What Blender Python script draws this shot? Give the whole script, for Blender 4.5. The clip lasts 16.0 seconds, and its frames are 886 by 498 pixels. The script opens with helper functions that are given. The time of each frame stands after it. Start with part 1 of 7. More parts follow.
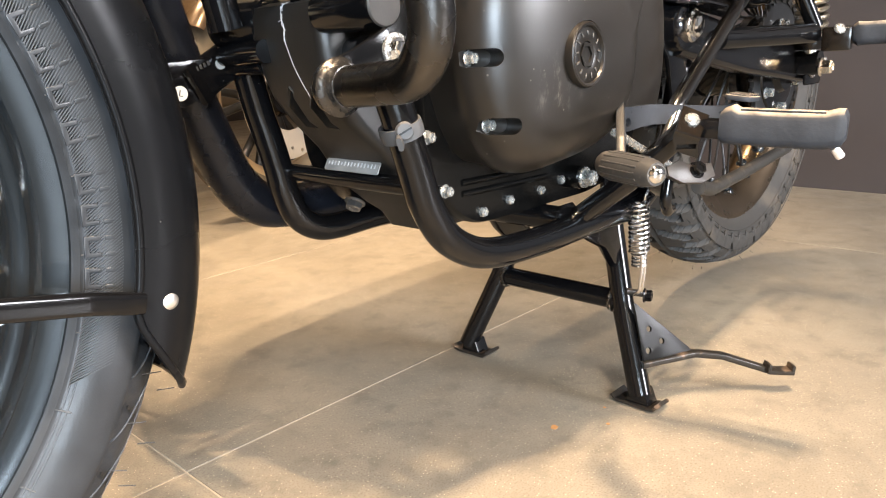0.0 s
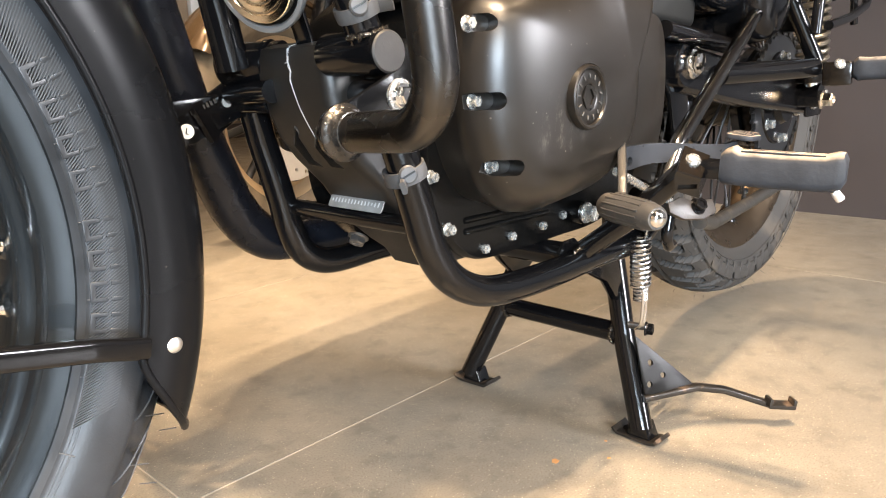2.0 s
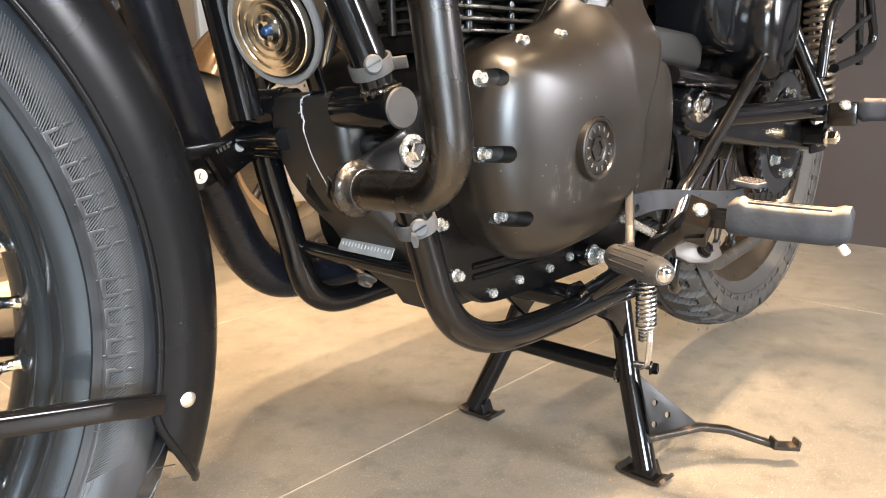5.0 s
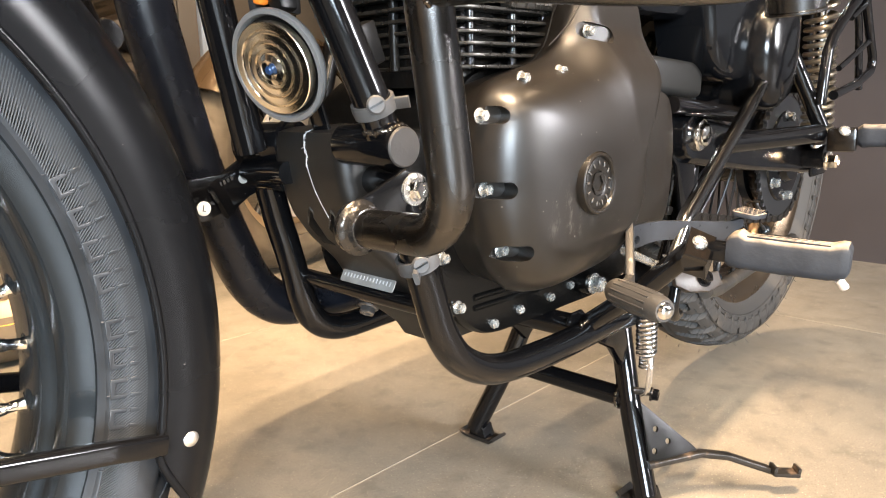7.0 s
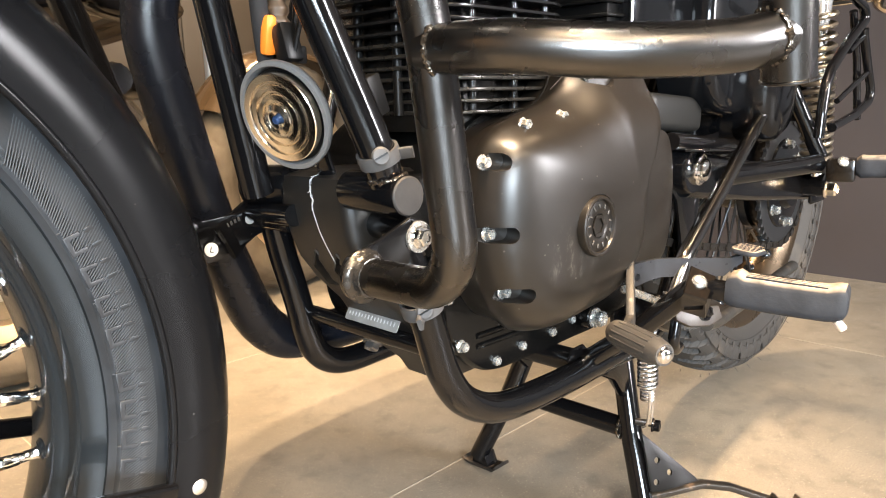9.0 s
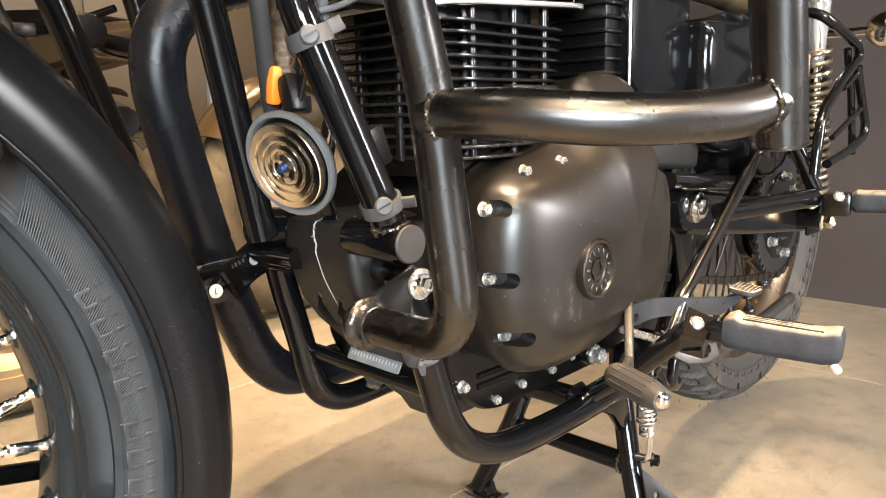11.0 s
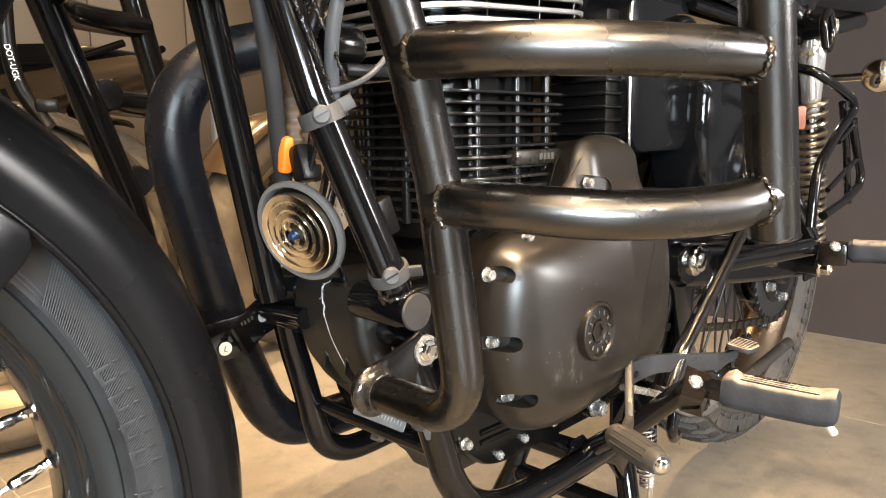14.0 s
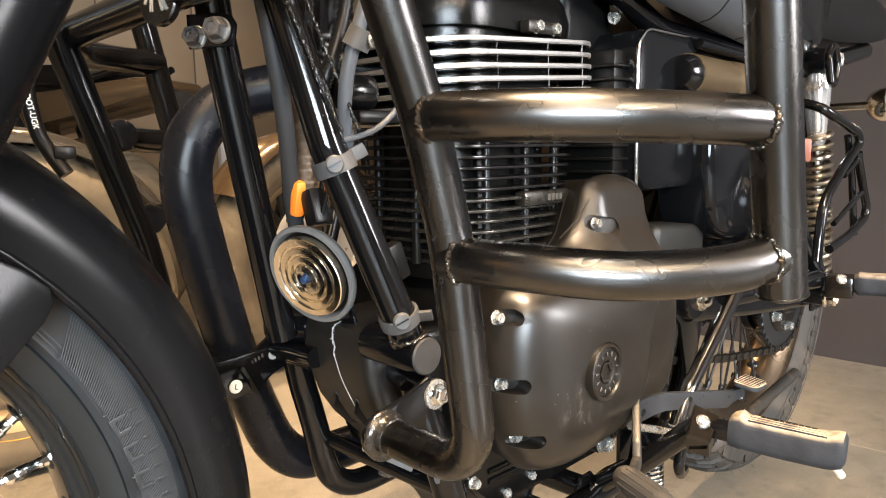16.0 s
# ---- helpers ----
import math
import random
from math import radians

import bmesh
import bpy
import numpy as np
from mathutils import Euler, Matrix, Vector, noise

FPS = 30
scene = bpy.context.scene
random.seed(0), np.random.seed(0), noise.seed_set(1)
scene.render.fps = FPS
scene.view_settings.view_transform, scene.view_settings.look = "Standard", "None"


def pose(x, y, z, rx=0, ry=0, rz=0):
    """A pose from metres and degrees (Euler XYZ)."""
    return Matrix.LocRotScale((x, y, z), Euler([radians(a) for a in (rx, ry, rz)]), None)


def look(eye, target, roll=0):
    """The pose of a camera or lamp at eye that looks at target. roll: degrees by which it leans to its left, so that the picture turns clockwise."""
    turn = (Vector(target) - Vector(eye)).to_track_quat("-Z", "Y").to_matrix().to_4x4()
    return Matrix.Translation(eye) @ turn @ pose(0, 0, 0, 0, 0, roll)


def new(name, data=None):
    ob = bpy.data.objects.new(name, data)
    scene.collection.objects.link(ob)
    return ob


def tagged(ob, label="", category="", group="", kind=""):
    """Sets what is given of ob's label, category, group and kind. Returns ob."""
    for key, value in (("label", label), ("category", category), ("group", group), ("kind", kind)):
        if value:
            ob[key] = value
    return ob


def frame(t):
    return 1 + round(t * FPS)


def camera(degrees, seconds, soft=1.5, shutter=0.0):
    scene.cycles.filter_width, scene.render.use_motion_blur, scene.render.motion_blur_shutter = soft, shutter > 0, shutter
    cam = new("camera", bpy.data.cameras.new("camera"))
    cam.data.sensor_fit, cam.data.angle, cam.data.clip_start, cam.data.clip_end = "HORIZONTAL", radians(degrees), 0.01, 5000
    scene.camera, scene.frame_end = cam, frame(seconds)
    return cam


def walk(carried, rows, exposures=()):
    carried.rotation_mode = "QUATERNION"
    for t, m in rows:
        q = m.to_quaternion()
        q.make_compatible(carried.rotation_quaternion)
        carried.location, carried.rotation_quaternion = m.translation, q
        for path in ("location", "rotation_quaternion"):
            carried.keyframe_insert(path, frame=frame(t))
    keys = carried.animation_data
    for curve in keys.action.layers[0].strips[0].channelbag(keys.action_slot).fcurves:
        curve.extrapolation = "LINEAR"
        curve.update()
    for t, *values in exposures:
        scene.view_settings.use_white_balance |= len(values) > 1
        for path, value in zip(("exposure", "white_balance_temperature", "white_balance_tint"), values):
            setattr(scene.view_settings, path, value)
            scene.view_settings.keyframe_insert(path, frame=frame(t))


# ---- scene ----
cam = camera(63.0, 16.0, soft=1.0)
PATH = [
    (0, (-0.689, -0.484, 0.395), (0.709, 0.848, -0.125), -2.6),
    (0.5, (-0.689, -0.484, 0.399), (0.711, 0.851, -0.109), -2.5),
    (1, (-0.688, -0.485, 0.405), (0.713, 0.853, -0.092), -2.3),
    (1.5, (-0.688, -0.484, 0.41), (0.713, 0.856, -0.08), -2.3),
    (2, (-0.688, -0.484, 0.415), (0.715, 0.859, -0.065), -2.2),
    (2.5, (-0.688, -0.483, 0.421), (0.715, 0.86, -0.056), -2.1),
    (3, (-0.688, -0.481, 0.426), (0.718, 0.862, -0.041), -1.9),
    (3.5, (-0.688, -0.481, 0.431), (0.718, 0.865, -0.029), -1.8),
    (4, (-0.689, -0.48, 0.436), (0.715, 0.869, -0.02), -1.7),
    (6.5, (-0.691, -0.48, 0.462), (0.715, 0.873, 0.025), -1.4),
    (7, (-0.69, -0.48, 0.468), (0.715, 0.876, 0.038), -1.4),
    (7.5, (-0.691, -0.48, 0.475), (0.714, 0.879, 0.051), -1.4),
    (8, (-0.692, -0.48, 0.483), (0.714, 0.879, 0.063), -1.4),
    (8.5, (-0.692, -0.481, 0.491), (0.714, 0.878, 0.075), -1.4),
    (9, (-0.693, -0.483, 0.497), (0.712, 0.882, 0.091), -1.5),
    (11.5, (-0.699, -0.488, 0.53), (0.714, 0.88, 0.173), -1.3),
    (12, (-0.701, -0.49, 0.538), (0.714, 0.88, 0.186), -1.2),
    (12.5, (-0.703, -0.49, 0.544), (0.713, 0.879, 0.199), -1.2),
    (13, (-0.704, -0.491, 0.551), (0.713, 0.88, 0.217), -1.2),
    (13.5, (-0.705, -0.491, 0.556), (0.714, 0.881, 0.236), -1.1),
    (14, (-0.707, -0.491, 0.561), (0.712, 0.884, 0.251), -1.1),
    (14.5, (-0.708, -0.49, 0.567), (0.709, 0.888, 0.264), -1.1),
    (15, (-0.709, -0.49, 0.574), (0.707, 0.892, 0.281), -1.0),
    (15.5, (-0.711, -0.49, 0.58), (0.707, 0.892, 0.297), -1.0),
    (16, (-0.712, -0.49, 0.587), (0.703, 0.896, 0.311), -0.9),
]
EXPOSURE = 0.72
walk(cam, [(t, look(eye, target, roll)) for t, eye, target, roll in PATH],
     [(t, EXPOSURE + stops, kelvin, 10) for t, stops, kelvin in ((0, -0.09, 6550), (2, 0.0, 6550), (4, 0.06, 6600), (7, 0.08, 6650), (9, 0.08, 6750), (12, -0.05, 7000), (14, -0.19, 7050), (16, -0.23, 6850))])

# ---- world and lights ----
world = bpy.data.worlds.new("world")
scene.world = world
world.use_nodes = True
world.node_tree.nodes["Background"].inputs[0].default_value = (0.9, 0.95, 1.0, 1)
world.node_tree.nodes["Background"].inputs[1].default_value = 0.012


def spot(x, y, z, tx, ty, power, cone, colour, radius=0.05):
    d = bpy.data.lights.new("track_spot", "SPOT")
    d.energy, d.spot_size, d.spot_blend, d.color, d.shadow_soft_size = power, radians(cone), 0.6, colour, radius
    ob = new("track_spot", d)
    ob.matrix_world = look((x, y, z), (tx, ty, 0))
    return ob


def panel(x, y, z, tx, ty, tz, sx, sy, power, colour):
    d = bpy.data.lights.new("light_panel", "AREA")
    d.shape, d.size, d.size_y, d.energy, d.color = "RECTANGLE", sx, sy, power, colour
    ob = new("light_panel", d)
    ob.matrix_world = look((x, y, z), (tx, ty, tz))
    return ob


WARM, COOL, WHITISH, AMBER = (1.0, 0.72, 0.455), (0.72, 0.86, 1.0), (1.0, 0.90, 0.78), (1.0, 0.66, 0.36)
spot(-2.6, -3.0, 2.50, -0.25, -0.1, 170, 40, WHITISH, 0.04)
spot(-3.2, -2.2, 2.40, -0.35, -0.1, 80, 40, (1.0, 0.80, 0.60), 0.04)
spot(-1.3, -3.6, 2.50, -0.20, -0.1, 200, 40, (1.0, 0.80, 0.60), 0.04)
spot(-0.6, -1.0, 2.95, -0.25, -0.05, 60, 44, WHITISH, 0.035)
for dx, dy in ((-0.07, -0.06), (0.08, -0.07), (-0.08, 0.07), (0.06, 0.08)):  # four-chip track heads
    spot(-0.62 + dx, -0.50 + dy, 2.95, -0.38 + dx, 0.42 + dy, 190, 44, WARM, 0.006)
    spot(-1.5 + dx, -1.6 + dy, 2.95, 0.0 + dx, 0.1 + dy, 40, 50, WARM, 0.006)
spot(0.75, 1.3, 2.95, 0.66, 0.72, 380, 34, WARM, 0.012)
spot(1.05, 0.55, 2.95, 0.45, 0.15, 35, 50, WARM, 0.012)
spot(0.8, -0.85, 2.95, 0.3, 0.1, 28, 62, WARM, 0.012)
spot(-0.6, 1.3, 2.95, 0.05, 1.15, 165, 38, WARM, 0.012)
spot(-1.5, 0.2, 2.95, -0.6, 0.1, 15, 60, WHITISH, 0.05)
spot(0.6, 2.6, 2.95, 0.45, 1.9, 75, 70, AMBER, 0.06)
spot(1.9, 3.0, 2.95, 1.7, 3.4, 40, 80, AMBER, 0.06)
# unseen spot, added to light the west wall for reflections on the bike
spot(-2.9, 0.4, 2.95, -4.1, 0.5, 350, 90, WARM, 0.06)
panel(-2.8, -3.2, 1.05, -0.3, 0, 0.5, 1.6, 0.9, 230, COOL)
panel(0.9, -3.6, 1.5, 0.1, 0, 0.5, 0.9, 1.4, 165, (0.93, 0.94, 1.0))
panel(-1.2, -2.6, 2.95, -0.2, 0, 0.4, 2.4, 0.8, 65, (1.0, 0.80, 0.58))


# ---- materials ----
def material(name, colour, rough, metal=0.0, spec=0.5, coat=0.0, var=0.0, var_scale=20.0, bump=0.0, bump_scale=400.0,
             rough_var=0.0, second=None, second_at=0.62, second_scale=6.0, coords="Object"):
    m = bpy.data.materials.new(name)
    m.use_nodes = True
    nt = m.node_tree
    b = nt.nodes["Principled BSDF"]
    b.inputs["Base Color"].default_value = (*colour, 1)
    b.inputs["Roughness"].default_value = rough
    b.inputs["Metallic"].default_value = metal
    b.inputs["Specular IOR Level"].default_value = spec
    b.inputs["Coat Weight"].default_value = coat
    b.inputs["Coat Roughness"].default_value = 0.06
    tc = nt.nodes.new("ShaderNodeTexCoord")

    def noise_tex(scale, detail=4.0):
        n = nt.nodes.new("ShaderNodeTexNoise")
        n.inputs["Scale"].default_value, n.inputs["Detail"].default_value = scale, detail
        nt.links.new(tc.outputs[coords], n.inputs["Vector"])
        return n.outputs["Fac"]

    def ramp(src, a, b2, lo, hi):
        r = nt.nodes.new("ShaderNodeMapRange")
        r.inputs["From Min"].default_value, r.inputs["From Max"].default_value = a, b2
        r.inputs["To Min"].default_value, r.inputs["To Max"].default_value = lo, hi
        nt.links.new(src, r.inputs["Value"])
        return r.outputs["Result"]

    colour_out = None
    if var:
        mix = nt.nodes.new("ShaderNodeMix")
        mix.data_type = "RGBA"
        mix.inputs["A"].default_value = (*[max(0.0, c * (1 - var)) for c in colour], 1)
        mix.inputs["B"].default_value = (*[min(1.0, c * (1 + var)) for c in colour], 1)
        nt.links.new(ramp(noise_tex(var_scale), 0.3, 0.7, 0, 1), mix.inputs["Factor"])
        colour_out = mix.outputs["Result"]
    if second:
        mix = nt.nodes.new("ShaderNodeMix")
        mix.data_type = "RGBA"
        if colour_out:
            nt.links.new(colour_out, mix.inputs["A"])
        else:
            mix.inputs["A"].default_value = (*colour, 1)
        mix.inputs["B"].default_value = (*second, 1)
        nt.links.new(ramp(noise_tex(second_scale, 8.0), second_at, second_at + 0.12, 0, 1), mix.inputs["Factor"])
        colour_out = mix.outputs["Result"]
    if colour_out:
        nt.links.new(colour_out, b.inputs["Base Color"])
    if rough_var:
        nt.links.new(ramp(noise_tex(var_scale * 1.7, 6.0), 0.3, 0.7, max(0.02, rough - rough_var), min(1, rough + rough_var)), b.inputs["Roughness"])
    if bump:
        bp = nt.nodes.new("ShaderNodeBump")
        bp.inputs["Strength"].default_value, bp.inputs["Distance"].default_value = bump, 0.001
        nt.links.new(noise_tex(bump_scale, 3.0), bp.inputs["Height"])
        nt.links.new(bp.outputs["Normal"], b.inputs["Normal"])
    return m


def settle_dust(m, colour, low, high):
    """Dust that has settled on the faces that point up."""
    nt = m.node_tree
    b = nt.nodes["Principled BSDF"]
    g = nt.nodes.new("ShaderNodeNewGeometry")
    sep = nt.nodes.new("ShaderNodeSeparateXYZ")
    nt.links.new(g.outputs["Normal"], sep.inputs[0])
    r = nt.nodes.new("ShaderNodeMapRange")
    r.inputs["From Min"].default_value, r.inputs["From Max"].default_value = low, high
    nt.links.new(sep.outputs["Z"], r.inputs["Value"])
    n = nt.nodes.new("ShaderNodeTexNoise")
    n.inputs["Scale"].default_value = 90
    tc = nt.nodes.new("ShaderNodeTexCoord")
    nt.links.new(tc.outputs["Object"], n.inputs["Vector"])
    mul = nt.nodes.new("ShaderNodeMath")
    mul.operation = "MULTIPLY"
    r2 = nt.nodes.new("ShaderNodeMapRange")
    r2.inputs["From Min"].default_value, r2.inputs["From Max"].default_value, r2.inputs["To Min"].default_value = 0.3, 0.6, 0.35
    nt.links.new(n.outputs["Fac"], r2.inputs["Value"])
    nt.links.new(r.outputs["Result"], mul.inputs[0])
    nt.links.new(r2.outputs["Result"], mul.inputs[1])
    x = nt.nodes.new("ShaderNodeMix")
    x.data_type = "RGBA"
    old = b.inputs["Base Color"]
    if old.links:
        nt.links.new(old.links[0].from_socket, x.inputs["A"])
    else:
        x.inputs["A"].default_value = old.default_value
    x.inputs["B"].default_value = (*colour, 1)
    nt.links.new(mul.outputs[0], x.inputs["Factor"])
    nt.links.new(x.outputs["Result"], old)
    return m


def specks(m, scale=95, size=0.055, strength=0.5, colour=(0.16, 0.15, 0.135)):
    """A few pale dust specks over a paint; only some cells carry one."""
    nt = m.node_tree
    b = nt.nodes["Principled BSDF"]
    tc = nt.nodes.new("ShaderNodeTexCoord")
    v = nt.nodes.new("ShaderNodeTexVoronoi")
    v.inputs["Scale"].default_value = scale
    nt.links.new(tc.outputs["Object"], v.inputs["Vector"])
    sep = nt.nodes.new("ShaderNodeSeparateColor")
    nt.links.new(v.outputs["Color"], sep.inputs[0])
    few = nt.nodes.new("ShaderNodeMapRange")
    few.inputs["From Min"].default_value, few.inputs["From Max"].default_value = 0.55, 0.60
    nt.links.new(sep.outputs[0], few.inputs["Value"])
    dot = nt.nodes.new("ShaderNodeMapRange")
    dot.inputs["From Min"].default_value, dot.inputs["From Max"].default_value = size, size * 0.6
    dot.inputs["To Max"].default_value = strength
    nt.links.new(v.outputs["Distance"], dot.inputs["Value"])
    mul = nt.nodes.new("ShaderNodeMath")
    mul.operation = "MULTIPLY"
    nt.links.new(few.outputs[0], mul.inputs[0])
    nt.links.new(dot.outputs[0], mul.inputs[1])
    x = nt.nodes.new("ShaderNodeMix")
    x.data_type = "RGBA"
    old = b.inputs["Base Color"]
    if old.links:
        nt.links.new(old.links[0].from_socket, x.inputs["A"])
    else:
        x.inputs["A"].default_value = old.default_value
    x.inputs["B"].default_value = (*colour, 1)
    nt.links.new(mul.outputs[0], x.inputs["Factor"])
    nt.links.new(x.outputs["Result"], old)
    return m


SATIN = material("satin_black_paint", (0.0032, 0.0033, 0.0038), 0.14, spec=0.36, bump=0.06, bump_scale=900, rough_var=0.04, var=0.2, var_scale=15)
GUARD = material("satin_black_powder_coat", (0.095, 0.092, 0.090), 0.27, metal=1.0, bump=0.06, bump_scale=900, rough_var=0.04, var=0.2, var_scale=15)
GLOSS = material("gloss_black_paint", (0.003, 0.003, 0.0034), 0.12, spec=0.4, bump=0.03, bump_scale=120, rough_var=0.03, var_scale=10)
MATT = material("matt_black_engine_paint", (0.0088, 0.0070, 0.0053), 0.36, spec=0.52, bump=0.05, bump_scale=1500, rough_var=0.06, var=0.15, var_scale=12)
CASE = material("black_crankcase_paint", (0.0032, 0.0031, 0.0030), 0.20, spec=0.28, bump=0.14, bump_scale=1100, rough_var=0.05)
FENDER = material("matt_black_fender_paint", (0.0035, 0.0038, 0.0045), 0.26, spec=0.19, bump=0.03, bump_scale=800, rough_var=0.05, var_scale=5)
EXHAUST = material("matt_black_exhaust_coating", (0.0055, 0.0063, 0.0090), 0.26, spec=0.30, bump=0.2, bump_scale=1200, rough_var=0.05)
PLASTIC = material("black_plastic", (0.004, 0.004, 0.004), 0.34, spec=0.2, bump=0.08, bump_scale=700)
RUBBER = material("tyre_rubber", (0.019, 0.0215, 0.025), 0.46, bump=0.15, bump_scale=500, var=0.3, var_scale=30, rough_var=0.1)
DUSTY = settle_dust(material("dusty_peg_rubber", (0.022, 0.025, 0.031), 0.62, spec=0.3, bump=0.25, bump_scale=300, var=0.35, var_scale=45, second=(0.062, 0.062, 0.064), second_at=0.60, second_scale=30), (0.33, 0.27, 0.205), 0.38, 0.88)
GREYRUB = material("grey_rubber_strap", (0.052, 0.052, 0.053), 0.55, bump=0.1, bump_scale=400, var=0.2, var_scale=40)
HOSE = material("grey_rubber_hose", (0.019, 0.019, 0.020), 0.6, bump=0.1, bump_scale=500)
CHROME = material("chrome", (0.75, 0.74, 0.72), 0.10, metal=1.0, rough_var=0.05, var_scale=60)
ZINC = material("zinc_plated_steel", (0.50, 0.50, 0.48), 0.26, metal=0.75, rough_var=0.1, var_scale=150, bump=0.06, bump_scale=600)
ALU = material("bare_machined_aluminium", (0.82, 0.81, 0.79), 0.38, metal=1.0, rough_var=0.02, var_scale=90, bump=0.05, bump_scale=700)
GREYPAINT = material("grey_plated_rim_of_horn", (0.19, 0.19, 0.19), 0.40, metal=0.4, rough_var=0.08)
STAIN = material("rusty_floor_stain", (0.42, 0.20, 0.07), 0.6)
RIBRUB = material("pale_rubber_ribs", (0.038, 0.042, 0.047), 0.5)
WELDBLACK = material("rough_painted_weld", (0.006, 0.006, 0.006), 0.16, spec=0.6, bump=1.0, bump_scale=420)
WELD = material("weld_bead_with_gloss_paint", (0.10, 0.085, 0.07), 0.2, metal=0.9, bump=0.9, bump_scale=260)
RUST = material("scuffed_steel_bracket", (0.022, 0.016, 0.012), 0.40, metal=0.0, second=(0.02, 0.017, 0.014), second_at=0.5, second_scale=30, bump=0.3, bump_scale=200)
SPRING = material("zinc_spring_wire", (0.66, 0.67, 0.68), 0.22, metal=1.0)
WHITE = material("white_plastic_dot", (0.75, 0.75, 0.73), 0.4)
ORANGE = material("orange_connector", (0.75, 0.20, 0.02), 0.45)
BLUE = material("blue_lens", (0.02, 0.05, 0.13), 0.25, metal=0.5)
SILVERPLATE = material("stamped_plate_foil", (0.24, 0.235, 0.225), 0.40, metal=0.2, var=0.2, var_scale=60)
DARKTEXT = material("dark_marking", (0.02, 0.02, 0.02), 0.6)
GREYTEXT = material("grey_marking", (0.28, 0.28, 0.28), 0.55)
GREYPIPE = material("grey_plastic_pipe", (0.065, 0.072, 0.083), 0.4, var=0.1)
CHAIN = material("oiled_chain_steel", (0.12, 0.11, 0.10), 0.35, metal=1.0, bump=0.3, bump_scale=300)
RED = material("red_badge", (0.25, 0.09, 0.06), 0.4)
for paint in (GLOSS, CASE, FENDER, EXHAUST):
    specks(paint)


def cover_material():
    """The engine paint with a few dry scuffs beside the filler cap and scattered dust."""
    m = MATT.copy()
    m.name = "scuffed_engine_paint"
    nt = m.node_tree
    b = nt.nodes["Principled BSDF"]
    tc = nt.nodes.new("ShaderNodeTexCoord")

    def math_node(op, x, y):
        n = nt.nodes.new("ShaderNodeMath")
        n.operation = op
        n.use_clamp = True
        for k, v in enumerate((x, y)):
            if isinstance(v, float):
                n.inputs[k].default_value = v
            else:
                nt.links.new(v, n.inputs[k])
        return n.outputs[0]

    d = nt.nodes.new("ShaderNodeVectorMath")
    d.operation = "DISTANCE"
    nt.links.new(tc.outputs["Object"], d.inputs[0])
    d.inputs[1].default_value = (-0.203, -0.164, 0.368)
    near = nt.nodes.new("ShaderNodeMapRange")
    near.inputs["From Min"].default_value, near.inputs["From Max"].default_value = 0.034, 0.012
    nt.links.new(d.outputs["Value"], near.inputs["Value"])
    mp = nt.nodes.new("ShaderNodeMapping")
    mp.inputs["Scale"].default_value = (2.2, 1.0, 0.8)
    mp.inputs["Rotation"].default_value = (0, 0.25, 0)
    nt.links.new(tc.outputs["Object"], mp.inputs["Vector"])
    n = nt.nodes.new("ShaderNodeTexNoise")
    n.inputs["Scale"].default_value, n.inputs["Detail"].default_value, n.inputs["Roughness"].default_value = 70, 9, 0.75
    nt.links.new(mp.outputs["Vector"], n.inputs["Vector"])
    streak = nt.nodes.new("ShaderNodeMapRange")
    streak.inputs["From Min"].default_value, streak.inputs["From Max"].default_value = 0.52, 0.68
    nt.links.new(n.outputs["Fac"], streak.inputs["Value"])
    scuff = math_node("MULTIPLY", near.outputs["Result"], streak.outputs["Result"])
    v = nt.nodes.new("ShaderNodeTexVoronoi")
    v.inputs["Scale"].default_value = 75
    nt.links.new(tc.outputs["Object"], v.inputs["Vector"])
    dot = nt.nodes.new("ShaderNodeMapRange")
    dot.inputs["From Min"].default_value, dot.inputs["From Max"].default_value = 0.075, 0.045
    nt.links.new(v.outputs["Distance"], dot.inputs["Value"])
    wear = math_node("MAXIMUM", math_node("MULTIPLY", scuff, 0.5), math_node("MULTIPLY", dot.outputs["Result"], 0.5))
    x = nt.nodes.new("ShaderNodeMix")
    x.data_type = "RGBA"
    nt.links.new(b.inputs["Base Color"].links[0].from_socket, x.inputs["A"])
    x.inputs["B"].default_value = (0.16, 0.145, 0.125, 1)
    nt.links.new(wear, x.inputs["Factor"])
    nt.links.new(x.outputs["Result"], b.inputs["Base Color"])
    return m


COVER = cover_material()


